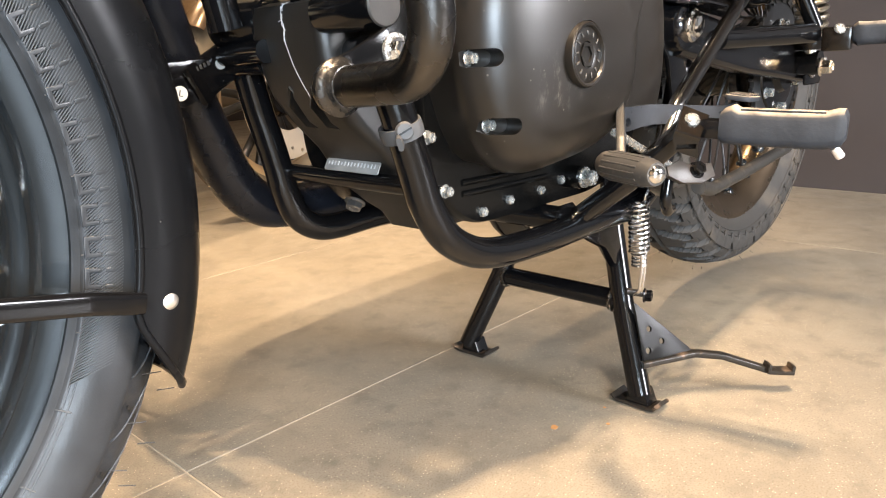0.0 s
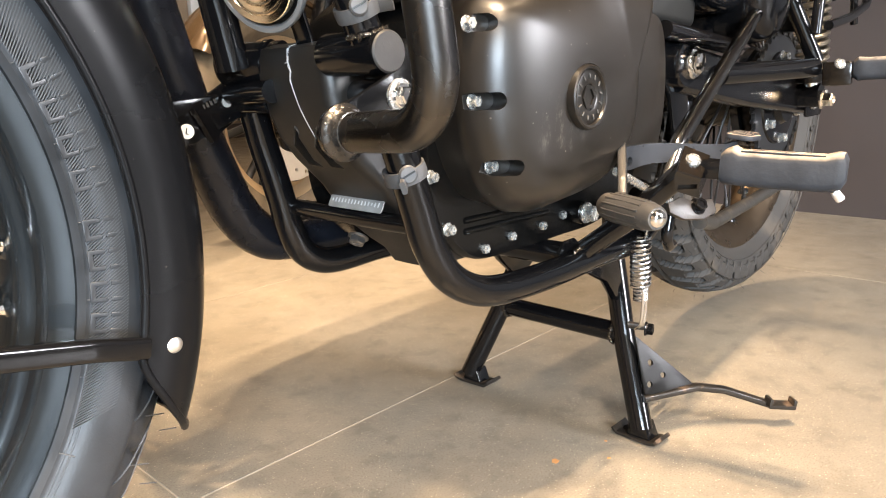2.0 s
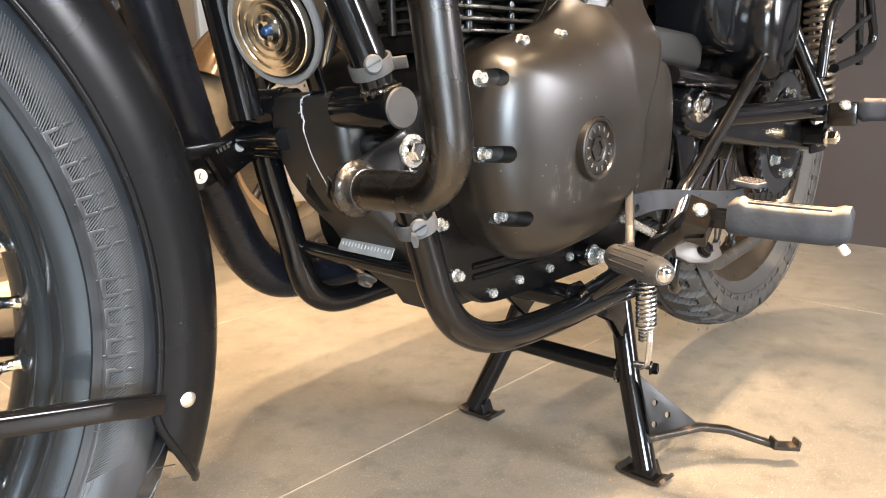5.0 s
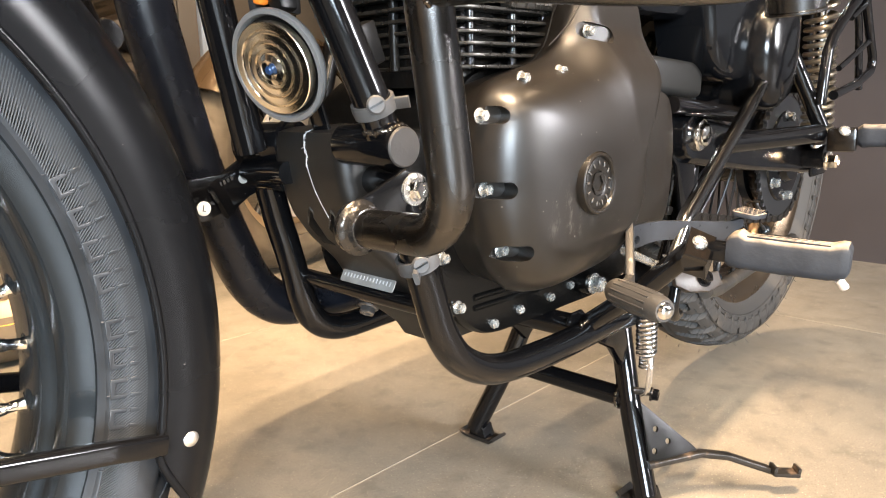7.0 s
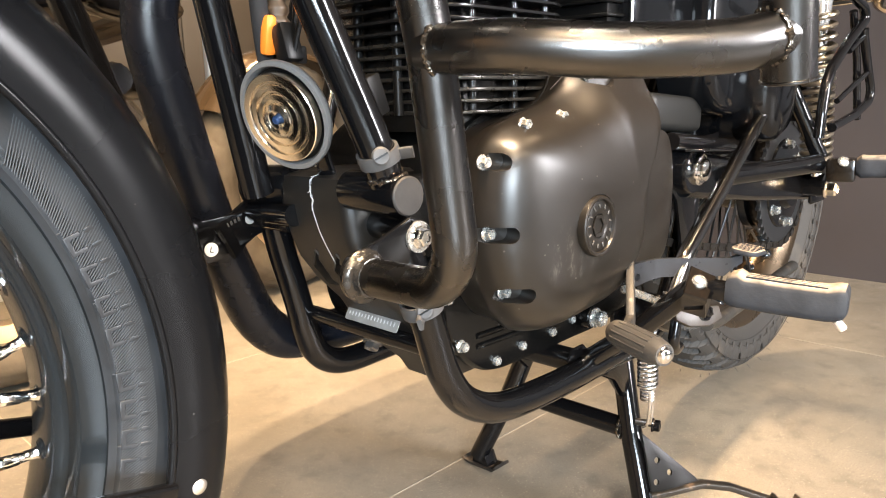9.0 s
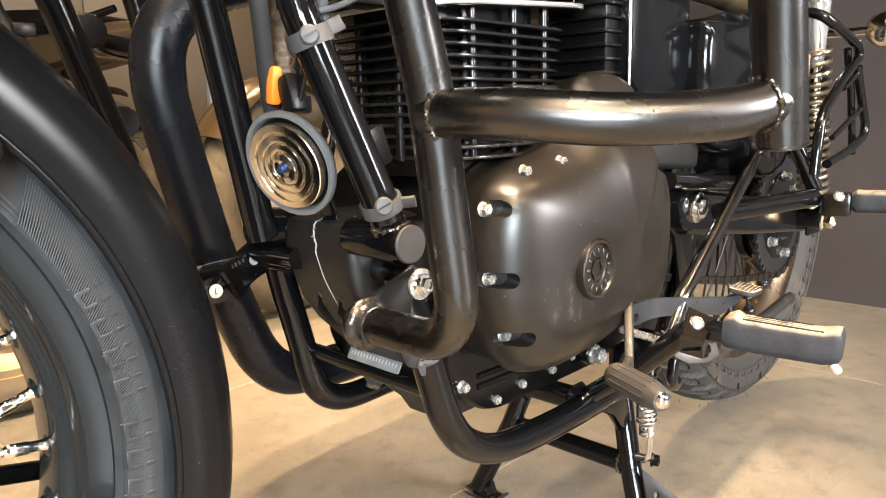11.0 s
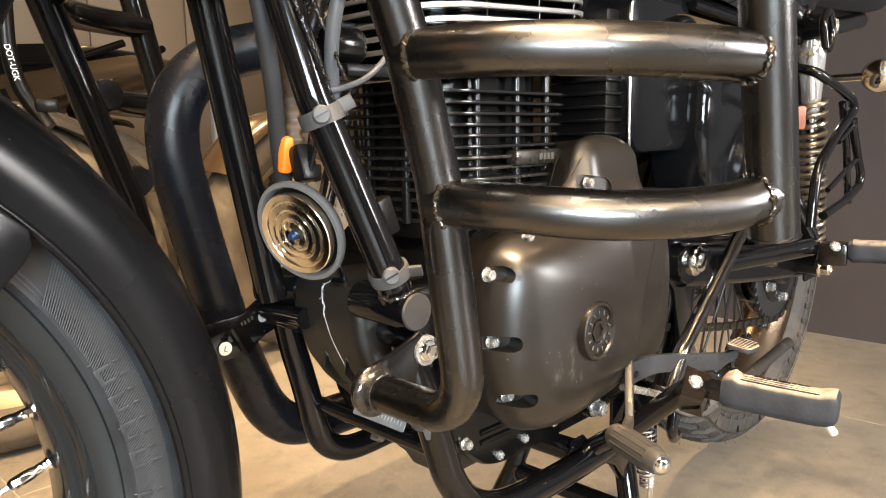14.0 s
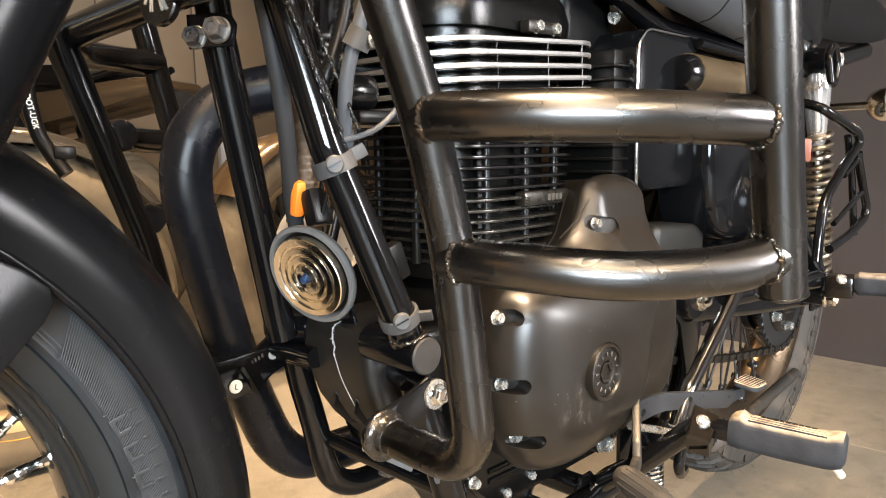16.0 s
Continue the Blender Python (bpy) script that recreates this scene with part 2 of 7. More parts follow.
def floor_material():
    m = material("polished_beige_floor_tile", (0.40, 0.36, 0.30), 0.34, spec=0.32)
    nt = m.node_tree
    b = nt.nodes["Principled BSDF"]
    tc = nt.nodes.new("ShaderNodeTexCoord")

    def tex(scale, detail, rough=0.55):
        n = nt.nodes.new("ShaderNodeTexNoise")
        n.inputs["Scale"].default_value, n.inputs["Detail"].default_value, n.inputs["Roughness"].default_value = scale, detail, rough
        nt.links.new(tc.outputs["Object"], n.inputs["Vector"])
        return n.outputs["Fac"]

    def mixed(fac, lo, hi, a, c):
        r = nt.nodes.new("ShaderNodeMapRange")
        r.inputs["From Min"].default_value, r.inputs["From Max"].default_value = lo, hi
        nt.links.new(fac, r.inputs["Value"])
        x = nt.nodes.new("ShaderNodeMix")
        x.data_type = "RGBA"
        nt.links.new(r.outputs["Result"], x.inputs["Factor"])
        for k, v in (("A", a), ("B", c)):
            if isinstance(v, tuple):
                x.inputs[k].default_value = (*v, 1)
            else:
                nt.links.new(v, x.inputs[k])
        return x.outputs["Result"]

    base = mixed(tex(4, 9, 0.68), 0.38, 0.62, (0.173, 0.155, 0.127), (0.220, 0.197, 0.160))
    base = mixed(tex(23, 7, 0.7), 0.50, 0.66, base, (0.140, 0.127, 0.106))
    grain = mixed(tex(520, 3, 0.6), 0.34, 0.50, (0.125, 0.105, 0.082), base)
    flecks = nt.nodes.new("ShaderNodeTexVoronoi")
    flecks.inputs["Scale"].default_value = 210
    nt.links.new(tc.outputs["Object"], flecks.inputs["Vector"])
    speck = mixed(flecks.outputs["Distance"], 0.10, 0.15, (0.47, 0.41, 0.33), grain)
    nt.links.new(speck, b.inputs["Base Color"])
    r = nt.nodes.new("ShaderNodeMapRange")
    r.inputs["From Min"].default_value, r.inputs["From Max"].default_value = 0.3, 0.7
    r.inputs["To Min"].default_value, r.inputs["To Max"].default_value = 0.34, 0.52
    nt.links.new(tex(14, 6), r.inputs["Value"])
    nt.links.new(r.outputs["Result"], b.inputs["Roughness"])
    bp = nt.nodes.new("ShaderNodeBump")
    bp.inputs["Strength"].default_value, bp.inputs["Distance"].default_value = 0.15, 0.001
    nt.links.new(tex(300, 3), bp.inputs["Height"])
    nt.links.new(bp.outputs["Normal"], b.inputs["Normal"])
    return m


FLOOR = floor_material()
GROUT = material("pale_grout", (0.36, 0.315, 0.25), 0.8, var=0.15, var_scale=60)
DARKWALL = material("dark_brown_wall_panel", (0.050, 0.040, 0.038), 0.5, var=0.15, var_scale=3, bump=0.15, bump_scale=500, rough_var=0.08)
BEIGEWALL = material("beige_painted_wall", (0.27, 0.195, 0.125), 0.7, var=0.06, var_scale=2, bump=0.1, bump_scale=200)
DARKSIDE = material("taupe_painted_wall", (0.11, 0.10, 0.09), 0.7, var=0.1, var_scale=2)
CEIL = material("dark_grey_ceiling_paint", (0.05, 0.048, 0.045), 0.8, var=0.04, var_scale=2)


# ---- mesh helpers ----
def shade(ob, angle=38):
    ob.data.polygons.foreach_set("use_smooth", [True] * len(ob.data.polygons))
    ob.data.set_sharp_from_angle(angle=radians(angle))


def part(name, bm, mat, parent=None, label="", angle=38):
    me = bpy.data.meshes.new(name)
    bmesh.ops.recalc_face_normals(bm, faces=bm.faces)
    bm.to_mesh(me)
    bm.free()
    me.materials.append(mat)
    ob = new(name, me)
    shade(ob, angle)
    if parent:
        ob.parent = parent
    if label:
        tagged(ob, label)
    return ob


def thing(name, label, category, loc=(0, 0, 0), group="", kind=""):
    ob = new(name)
    ob.location = loc
    ob.empty_display_size = 0.1
    return tagged(ob, label, category, group, kind)


def axis_matrix(loc, z, x=None):
    z = Vector(z).normalized()
    x = Vector(x) if x is not None else (Vector((1, 0, 0)) if abs(z.x) < 0.9 else Vector((0, 1, 0)))
    y = z.cross(x).normalized()
    x = y.cross(z)
    return Matrix.Translation(loc) @ Matrix((x, y, z)).transposed().to_4x4()


def poly_plate(pts, thick, bev=0.0008):
    """A flat plate through points in space."""
    pts = [Vector(p) for p in pts]
    n = Vector((0, 0, 0))
    for a, b in zip(pts, pts[1:] + pts[:1]):
        n += a.cross(b)
    c = sum(pts, Vector()) / len(pts)
    m = axis_matrix(c, n, pts[1] - pts[0])
    inv = m.inverted()
    return plate([((inv @ p).x, (inv @ p).y) for p in pts], thick, m, bev)


def merge(*bms):
    out = bms[0]
    for b in bms[1:]:
        me = bpy.data.meshes.new("tmp")
        b.to_mesh(me)
        b.free()
        out.from_mesh(me)
        bpy.data.meshes.remove(me)
    return out


def filleted(pts, r):
    """A polyline with round corners of radius r (one number or one per corner)."""
    pts = [Vector(p) for p in pts]
    out = [pts[0]]
    for i in range(1, len(pts) - 1):
        rr = r[i - 1] if isinstance(r, (list, tuple)) else r
        a, p, b = pts[i - 1], pts[i], pts[i + 1]
        u, v = (a - p).normalized(), (b - p).normalized()
        half = u.angle(v) / 2
        if rr <= 0 or half > 1.55:
            out.append(p)
            continue
        d = min(rr / math.tan(half), (a - p).length * 0.49, (b - p).length * 0.49)
        rr = d * math.tan(half)
        c = p + (u + v).normalized() * (rr / math.sin(half))
        s, e = p + u * d - c, p + v * d - c
        n = max(3, int(math.degrees(math.pi - 2 * half) / 8))
        total = s.angle(e)
        for k in range(n + 1):
            f = k / n
            out.append(c + (s * math.sin((1 - f) * total) + e * math.sin(f * total)) / math.sin(total))
    out.append(pts[-1])
    return out


def smooth_line(pts, n=8):
    """Catmull-Rom through the points."""
    p = [Vector(q) for q in pts]
    p = [2 * p[0] - p[1], *p, 2 * p[-1] - p[-2]]
    out = []
    for i in range(1, len(p) - 2):
        for k in range(n):
            t = k / n
            a, b, c, d = p[i - 1], p[i], p[i + 1], p[i + 2]
            out.append(0.5 * (2 * b + (c - a) * t + (2 * a - 5 * b + 4 * c - d) * t * t + (3 * b - a - 3 * c + d) * t ** 3))
    out.append(p[-2])
    return out


def sweep(pts, r, seg=20, ends=True, profile=None, up=None):
    """A bar along points. r: radius, or one per point; profile: (x, y) points instead of a circle."""
    pts = [Vector(p) for p in pts]
    bm = bmesh.new()
    prof = profile or [(math.cos(2 * math.pi * k / seg), math.sin(2 * math.pi * k / seg)) for k in range(seg)]
    rings, n = [], None
    for i, p in enumerate(pts):
        t = (pts[min(i + 1, len(pts) - 1)] - pts[max(i - 1, 0)]).normalized()
        if n is None:
            ref = Vector(up) if up else (Vector((0, 0, 1)) if abs(t.z) < 0.9 else Vector((1, 0, 0)))
            n = (ref - t * ref.dot(t)).normalized()
        else:
            n = (n - t * n.dot(t)).normalized()
        b = t.cross(n)
        rr = r[i] if isinstance(r, (list, tuple)) else r
        k = 1 if profile else rr
        rings.append([bm.verts.new(p + (n * y + b * x) * k) for x, y in prof])
    m = len(prof)
    for a, b in zip(rings, rings[1:]):
        for k in range(m):
            bm.faces.new((a[k], a[(k + 1) % m], b[(k + 1) % m], b[k]))
    if ends:
        bm.faces.new(rings[0][::-1])
        bm.faces.new(rings[-1])
    return bm


def tube(pts, r, fil=0.03, seg=20, ends=True):
    return sweep(filleted(pts, fil), r, seg, ends)


def lathe(profile, m=None, seg=48, closed=False):
    """Turns (radius, height) points round local z. closed: the profile is a loop."""
    bm = bmesh.new()
    rings = []
    for r, h in profile:
        if r < 1e-6:
            rings.append([bm.verts.new((0, 0, h))])
        else:
            rings.append([bm.verts.new((r * math.cos(2 * math.pi * k / seg), r * math.sin(2 * math.pi * k / seg), h)) for k in range(seg)])
    pairs = list(zip(rings, rings[1:])) + ([(rings[-1], rings[0])] if closed else [])
    for a, b in pairs:
        for k in range(seg):
            j = (k + 1) % seg
            if len(a) == 1 and len(b) == 1:
                continue
            if len(a) == 1:
                bm.faces.new((a[0], b[j], b[k]))
            elif len(b) == 1:
                bm.faces.new((a[k], a[j], b[0]))
            else:
                bm.faces.new((a[k], a[j], b[j], b[k]))
    if m is not None:
        bm.transform(m)
    return bm


def box(sx, sy, sz, m=None, bev=0.002, seg=2):
    bm = bmesh.new()
    bmesh.ops.create_cube(bm, size=1, matrix=Matrix.Diagonal((sx, sy, sz, 1)))
    if bev:
        bmesh.ops.bevel(bm, geom=bm.edges[:], offset=bev, segments=seg, affect="EDGES", profile=0.5)
    if m is not None:
        bm.transform(m)
    return bm


def plate(poly, thick, m=None, bev=0.001, seg=2):
    """A flat polygon in local xy, thickened along local z round 0."""
    bm = bmesh.new()
    f = bm.faces.new([bm.verts.new((x, y, -thick / 2)) for x, y in poly])
    top = bmesh.ops.extrude_face_region(bm, geom=[f])
    bmesh.ops.translate(bm, verts=[v for v in top["geom"] if isinstance(v, bmesh.types.BMVert)], vec=(0, 0, thick))
    if bev:
        edges = [e for e in bm.edges if abs(e.verts[0].co.z - e.verts[1].co.z) < 1e-7]
        bmesh.ops.bevel(bm, geom=edges, offset=bev, segments=seg, affect="EDGES", profile=0.5)
    if m is not None:
        bm.transform(m)
    return bm


def loft(rings, caps=True):
    bm = bmesh.new()
    vs = [[bm.verts.new(p) for p in ring] for ring in rings]
    m = len(vs[0])
    for a, b in zip(vs, vs[1:]):
        for k in range(m):
            bm.faces.new((a[k], a[(k + 1) % m], b[(k + 1) % m], b[k]))
    if caps:
        bm.faces.new(vs[0][::-1])
        bm.faces.new(vs[-1])
    return bm


def rounded(w, h, r, n=5):
    """The outline of a round-cornered rectangle."""
    out = []
    for cx, cy, a0 in ((w / 2 - r, h / 2 - r, 0), (-w / 2 + r, h / 2 - r, 90), (-w / 2 + r, -h / 2 + r, 180), (w / 2 - r, -h / 2 + r, 270)):
        for k in range(n + 1):
            a = radians(a0 + 90 * k / n)
            out.append((cx + r * math.cos(a), cy + r * math.sin(a)))
    return out


def disc_outline(r, n=24):
    return [(r * math.cos(2 * math.pi * k / n), r * math.sin(2 * math.pi * k / n)) for k in range(n)]


def coil(a, b, radius, wire, turns, seg=8, per=18, r_end=None):
    a, b = Vector(a), Vector(b)
    m = axis_matrix(a, b - a)
    n = int(turns * per)
    pts = []
    for k in range(n + 1):
        f = k / n
        rr = radius if r_end is None else radius + (r_end - radius) * f
        ang = 2 * math.pi * turns * f
        pts.append(m @ Vector((rr * math.cos(ang), rr * math.sin(ang), f * (b - a).length)))
    return sweep(pts, wire, seg)


def carve(ob, *cutters):
    """Cuts the cutters out of a mesh for good."""
    for bm in cutters:
        me = bpy.data.meshes.new("cutter")
        bmesh.ops.recalc_face_normals(bm, faces=bm.faces)
        bm.to_mesh(me)
        bm.free()
        cut = new("cutter", me)
        mod = ob.modifiers.new("cut", "BOOLEAN")
        mod.object, mod.operation, mod.solver = cut, "DIFFERENCE", "EXACT"
        bpy.context.view_layer.update()
        done = bpy.data.meshes.new_from_object(ob.evaluated_get(bpy.context.evaluated_depsgraph_get()))
        ob.modifiers.clear()
        old = ob.data
        ob.data = done
        bpy.data.objects.remove(cut)
        bpy.data.meshes.remove(me)
        bpy.data.meshes.remove(old)
    shade(ob)
    return ob


def hex_bolt(loc, axis, size, parent, mat=None, name="bolt", label="", washer=1.45, socket=False, tall=0.75):
    """A flanged hexagon bolt; its head points along axis. size: across the flats."""
    m = axis_matrix(loc, axis)
    r = size / 2 / math.cos(math.pi / 6)
    bm = lathe([(0, 0), (size * washer / 2, 0), (size * washer / 2, size * 0.1), (size * washer / 2 * 0.92, size * 0.16), (0, size * 0.16)], seg=24)
    if socket:
        h = lathe([(0, 0.1 * size), (size * 0.56, 0.1 * size), (size * 0.56, size * tall * 0.9), (size * 0.50, size * tall), (size * 0.3, size * tall),
                   (size * 0.27, size * tall * 0.55), (0, size * tall * 0.55)], seg=24)
    else:
        h = lathe([(0, 0.1 * size), (r, 0.1 * size), (r, size * tall * 0.85), (r * 0.86, size * tall), (r * 0.55, size * tall), (r * 0.45, size * tall * 0.85), (0, size * tall * 0.85)], seg=6)
    bm = merge(bm, h)
    bm.transform(m)
    return part(name, bm, mat or ZINC, parent, label, angle=25)


def weld_ring(centre, axis, radius, parent, wire=0.0035, start=0, end=360):
    m = axis_matrix(centre, axis)
    rng = random.Random(int((centre[0] + centre[1] * 3 + centre[2] * 7) * 1000))
    pts, rad = [], []
    n = 96
    for k in range(n + 1):
        a = radians(start + (end - start) * k / n)
        pts.append(m @ Vector((radius * math.cos(a), radius * math.sin(a), rng.uniform(-0.0005, 0.0005) + 0.0007 * math.sin(k * 1.9))))
        rad.append(wire * (0.85 + 0.2 * math.sin(k * 0.9) + rng.uniform(-0.12, 0.12)))
    return part("weld_bead", sweep(pts, rad, 8), WELD, parent)


# ---- floor, walls, ceiling ----
X0, X1, Y0, Y1, ZC = -4.2, 4.0, -3.8, 4.2, 3.1
XP, YP = 1.405, 0.80  # face and end of the dark partition


def build_shell():
    slab = part("floor", box(X1 - X0 + 0.4, Y1 - Y0 + 0.4, 0.1, Matrix.Translation(((X0 + X1) / 2, (Y0 + Y1) / 2, -0.0506)), bev=0), GROUT)
    tagged(slab, "polished beige stone-look floor tiles with pale joints", "floor", kind="structure")
    long, wide, gap = 1.214, 0.607, 0.0019
    for i in range(-4, 5):
        for j in range(-7, 7):
            x0, y0 = -0.405 + i * long, 0.157 + j * wide
            xa, xb, ya, yb = max(x0, X0), min(x0 + long, X1), max(y0, Y0), min(y0 + wide, Y1)
            if xb - xa < 0.02 or yb - ya < 0.02:
                continue
            bm = box(xb - xa - gap, yb - ya - gap, 0.010, Matrix.Translation(((xa + xb) / 2, (ya + yb) / 2, -0.005)), bev=0.0005, seg=1)
            part("tile", bm, FLOOR, slab)
    for name, sx, sy, x, y, mat, label in (
            ("wall_partition", 0.1, YP - Y0, XP + 0.05, (Y0 + YP) / 2, DARKWALL, "dark brown laminate wall panel behind the rear wheel"),
            ("wall_east", 0.1, Y1 - Y0 + 0.2, X1 + 0.05, (Y0 + Y1) / 2, BEIGEWALL, "plain beige showroom wall"),
            # out of view; made beige to throw light onto the bike's front
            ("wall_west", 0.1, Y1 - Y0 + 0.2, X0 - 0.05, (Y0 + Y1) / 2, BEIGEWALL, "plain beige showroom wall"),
            ("wall_north", X1 - X0, 0.1, (X0 + X1) / 2, Y1 + 0.05, BEIGEWALL, "plain beige showroom wall behind the parked motorcycles"),
            ("wall_south", X1 - X0, 0.1, (X0 + X1) / 2, Y0 - 0.05, DARKSIDE, "plain taupe showroom wall")):
        tagged(part(name, box(sx, sy, ZC, Matrix.Translation((x, y, ZC / 2)), bev=0), mat), label, "wall", kind="structure")
    tagged(part("ceiling", box(X1 - X0 + 0.2, Y1 - Y0 + 0.2, 0.1, Matrix.Translation(((X0 + X1) / 2, (Y0 + Y1) / 2, ZC + 0.05)), bev=0), CEIL),
           "plain dark grey showroom ceiling", "ceiling", kind="structure")


build_shell()


# ---- the motorcycle ----
bike = thing("motorcycle", "black motorcycle with satin engine and leg guards on its centre stand", "motorcycle")
FX, FZ = -0.79, 0.325
RX, RZ = 0.487, 0.355


def wheel_matrix(x, z):
    return axis_matrix((x, 0, z), (0, 1, 0), (1, 0, 0))


def tyre_mesh(prof, groove, n=420):
    """A tyre round local z from (radius, width) points; groove(angle, width, arc) gives the depth of the tread there."""
    bm = bmesh.new()
    rings = []
    for k in range(n):
        a = 2 * math.pi * k / n
        ring = []
        for r, h in prof:
            rr = r - groove(a, h, r)
            ring.append(bm.verts.new((rr * math.cos(a), rr * math.sin(a), h)))
        rings.append(ring)
    m = len(prof)
    for k in range(n):
        a, b = rings[k], rings[(k + 1) % n]
        for i in range(m):
            j = (i + 1) % m
            bm.faces.new((a[i], b[i], b[j], a[j]))
    return bm


def densify(prof, step):
    out = []
    for (r0, h0), (r1, h1) in zip(prof, prof[1:]):
        n = max(1, int(math.hypot(r1 - r0, h1 - h0) / step))
        out += [(r0 + (r1 - r0) * k / n, h0 + (h1 - h0) * k / n) for k in range(n)]
    return out + [prof[-1]]


def mirrored(half):
    return half + [(r, -h) for r, h in half[::-1] if abs(h) > 1e-6]


def spokes(wheel, x, z, r_rim, r_hub, hub_w, count, nipple_len, first=3.15, leans=(60, -60, 60, -60), spread=0.008, metal=None):
    m = wheel_matrix(x, z)
    for k in range(count):
        a = radians(first - k * 360 / count)
        side = -1 if k % 2 else 1
        lean = radians(leans[k % 4])
        p = Vector((r_rim * math.cos(a), -r_rim * math.sin(a), -0.004 + side * spread))
        q = Vector((r_hub * math.cos(a + lean), -r_hub * math.sin(a + lean), side * hub_w))
        d = (q - p).normalized()
        mm = axis_matrix(p, d)
        nip = lathe([(0, -0.004), (0.0042, -0.004), (0.0042, 0.006), (0.0036, 0.007), (0.0036, nipple_len * 0.5), (0.0043, nipple_len * 0.53), (0.0043, nipple_len * 0.92), (0.0028, nipple_len), (0, nipple_len)], seg=8)
        nip.transform(m @ mm)
        part("spoke", sweep([m @ p, m @ q], 0.0021, 8), metal or ZINC, wheel)
        part("nipple", nip, metal or CHROME, wheel)
        seat = lathe([(0.0, -0.009), (0.0125, -0.008), (0.0110, -0.002), (0.0085, 0.0030), (0.0060, 0.0050), (0.0, 0.0052)], seg=18)
        seat.transform(m @ mm)
        part("nipple_seat", seat, RIM, wheel)


BAREWELD = material("bare_polished_weld", (0.075, 0.07, 0.065), 0.22, metal=0.85, rough_var=0.15, var_scale=120, bump=0.15, bump_scale=220)
RIM = material("satin_black_anodised_rim", (0.009, 0.0120, 0.0145), 0.22, metal=0.3, coat=0.25, rough_var=0.05, var_scale=8)


def front_wheel():
    m = wheel_matrix(FX, FZ)
    half = [(0.2520, -0.0385), (0.2535, -0.0365), (0.2500, -0.0330), (0.2420, -0.0250), (0.2330, -0.0140), (0.2320, 0)]
    inner = [(0.2240, 0), (0.2243, -0.0120), (0.2255, -0.0180), (0.2275, -0.0210), (0.2304, -0.0225), (0.2335, -0.0255), (0.2352, -0.0315), (0.2375, -0.0345), (0.2420, -0.0352), (0.2480, -0.0385), (0.2505, -0.0395)]
    prof = half + [(r, -h) for r, h in half[-2::-1]] + [(r, -h) for r, h in inner[::-1]] + inner[1:]
    wheel = part("front_wheel", lathe(prof, m, seg=144, closed=True), RIM, bike, "black spoked front wheel rim", angle=30)
    th = [(0.2460, -0.0330), (0.2530, -0.0392), (0.2545, -0.0412), (0.2556, -0.0424), (0.2572, -0.0424), (0.2585, -0.0428), (0.2640, -0.0468), (0.2720, -0.0494), (0.2810, -0.0502), (0.2895, -0.0492),
          (0.2925, -0.0482), (0.2940, -0.0466), (0.3040, -0.0420), (0.3150, -0.0335), (0.3240, -0.0205), (0.3300, 0)]
    th = [(0.294 + (r - 0.294) * 0.86, h) if r > 0.294 else (r, h) for r, h in th]
    outer = densify(mirrored(th), 0.0045)
    loop = outer + [(0.312, 0.03), (0.312, -0.03)]

    def groove(a, h, r):
        if r < 0.2945 or abs(h) > 0.0465:
            return 0.0
        s = a * 0.33 + abs(h) * 0.9
        return 0.005 if (s % 0.048) < 0.008 and abs(h) > 0.006 else 0.0

    bm = tyre_mesh(loop, groove, 520)
    bm.transform(m)
    tyre = part("tyre", bm, RUBBER, wheel, "black rubber tyre with ribbed sidewall")
    hub = lathe([(0, -0.055), (0.03, -0.055), (0.055, -0.045), (0.06, -0.04), (0.06, -0.034), (0.035, -0.03), (0.035, 0.03), (0.06, 0.034), (0.06, 0.04), (0.03, 0.055), (0, 0.055)], m, 40)
    part("hub", hub, SATIN, wheel)
    spokes(wheel, FX, FZ, 0.2280, 0.056, 0.036, 38, 0.031, 27.9, (-85, 35, -85, 35), 0.001)
    # raised sidewall characters as plain bars, and the ribs round them
    rng = random.Random(4)
    for k, a in enumerate((21.5, 17.0, 12.5, 8.0, 1.5, -2.6, -6.8, -11.0)):
        for f in (1, -1):
            u = [(0.0012, -0.0064), (0.0108, -0.0064), (0.0108, 0.0064), (0.0012, 0.0064), (0.0012, 0.0036), (0.0078, 0.0036), (0.0078, -0.0036), (0.0012, -0.0036)]
            bm = plate([(x * f, y * f) for x, y in u], 0.0013, m @ Matrix.Rotation(-radians(a), 4, "Z") @ Matrix.Translation((0.2668, 0, -0.0484)) @ Matrix.Rotation(radians(5), 4, "Y"), 0.0004)
            part("sidewall_bar", bm, RUBBER, tyre, "raised smooth sidewall bar")
    ribs = None
    for k in range(150):
        a = 36 - k * 0.40
        b = box(0.027, 0.0006, 0.0014, Matrix.Rotation(-radians(a), 4, "Z") @ Matrix.Translation((0.2675, 0, -0.0480)) @ Matrix.Rotation(radians(9), 4, "Y") @ Matrix.Rotation(radians(-38), 4, "Z"), bev=0)
        ribs = merge(ribs, b) if ribs else b
    ribs.transform(m)
    part("sidewall_ribs", ribs, RIBRUB, tyre)
    for r, h in ((0.2592, -0.0434), (0.2618, -0.0452)):
        part("bead_ring", sweep([m @ Vector((r * math.cos(radians(a)), -r * math.sin(radians(a)), h)) for a in range(-100, 101, 2)], 0.0006, 6), RIBRUB, tyre)
    for k in range(9):
        a = radians(34 - k * 10.5)
        part("bead_tick", sweep([m @ Vector((r * math.cos(a), -r * math.sin(a), h)) for r, h in ((0.2560, -0.0428), (0.2592, -0.0438), (0.2640, -0.0470))], 0.0006, 6), RIBRUB, tyre)
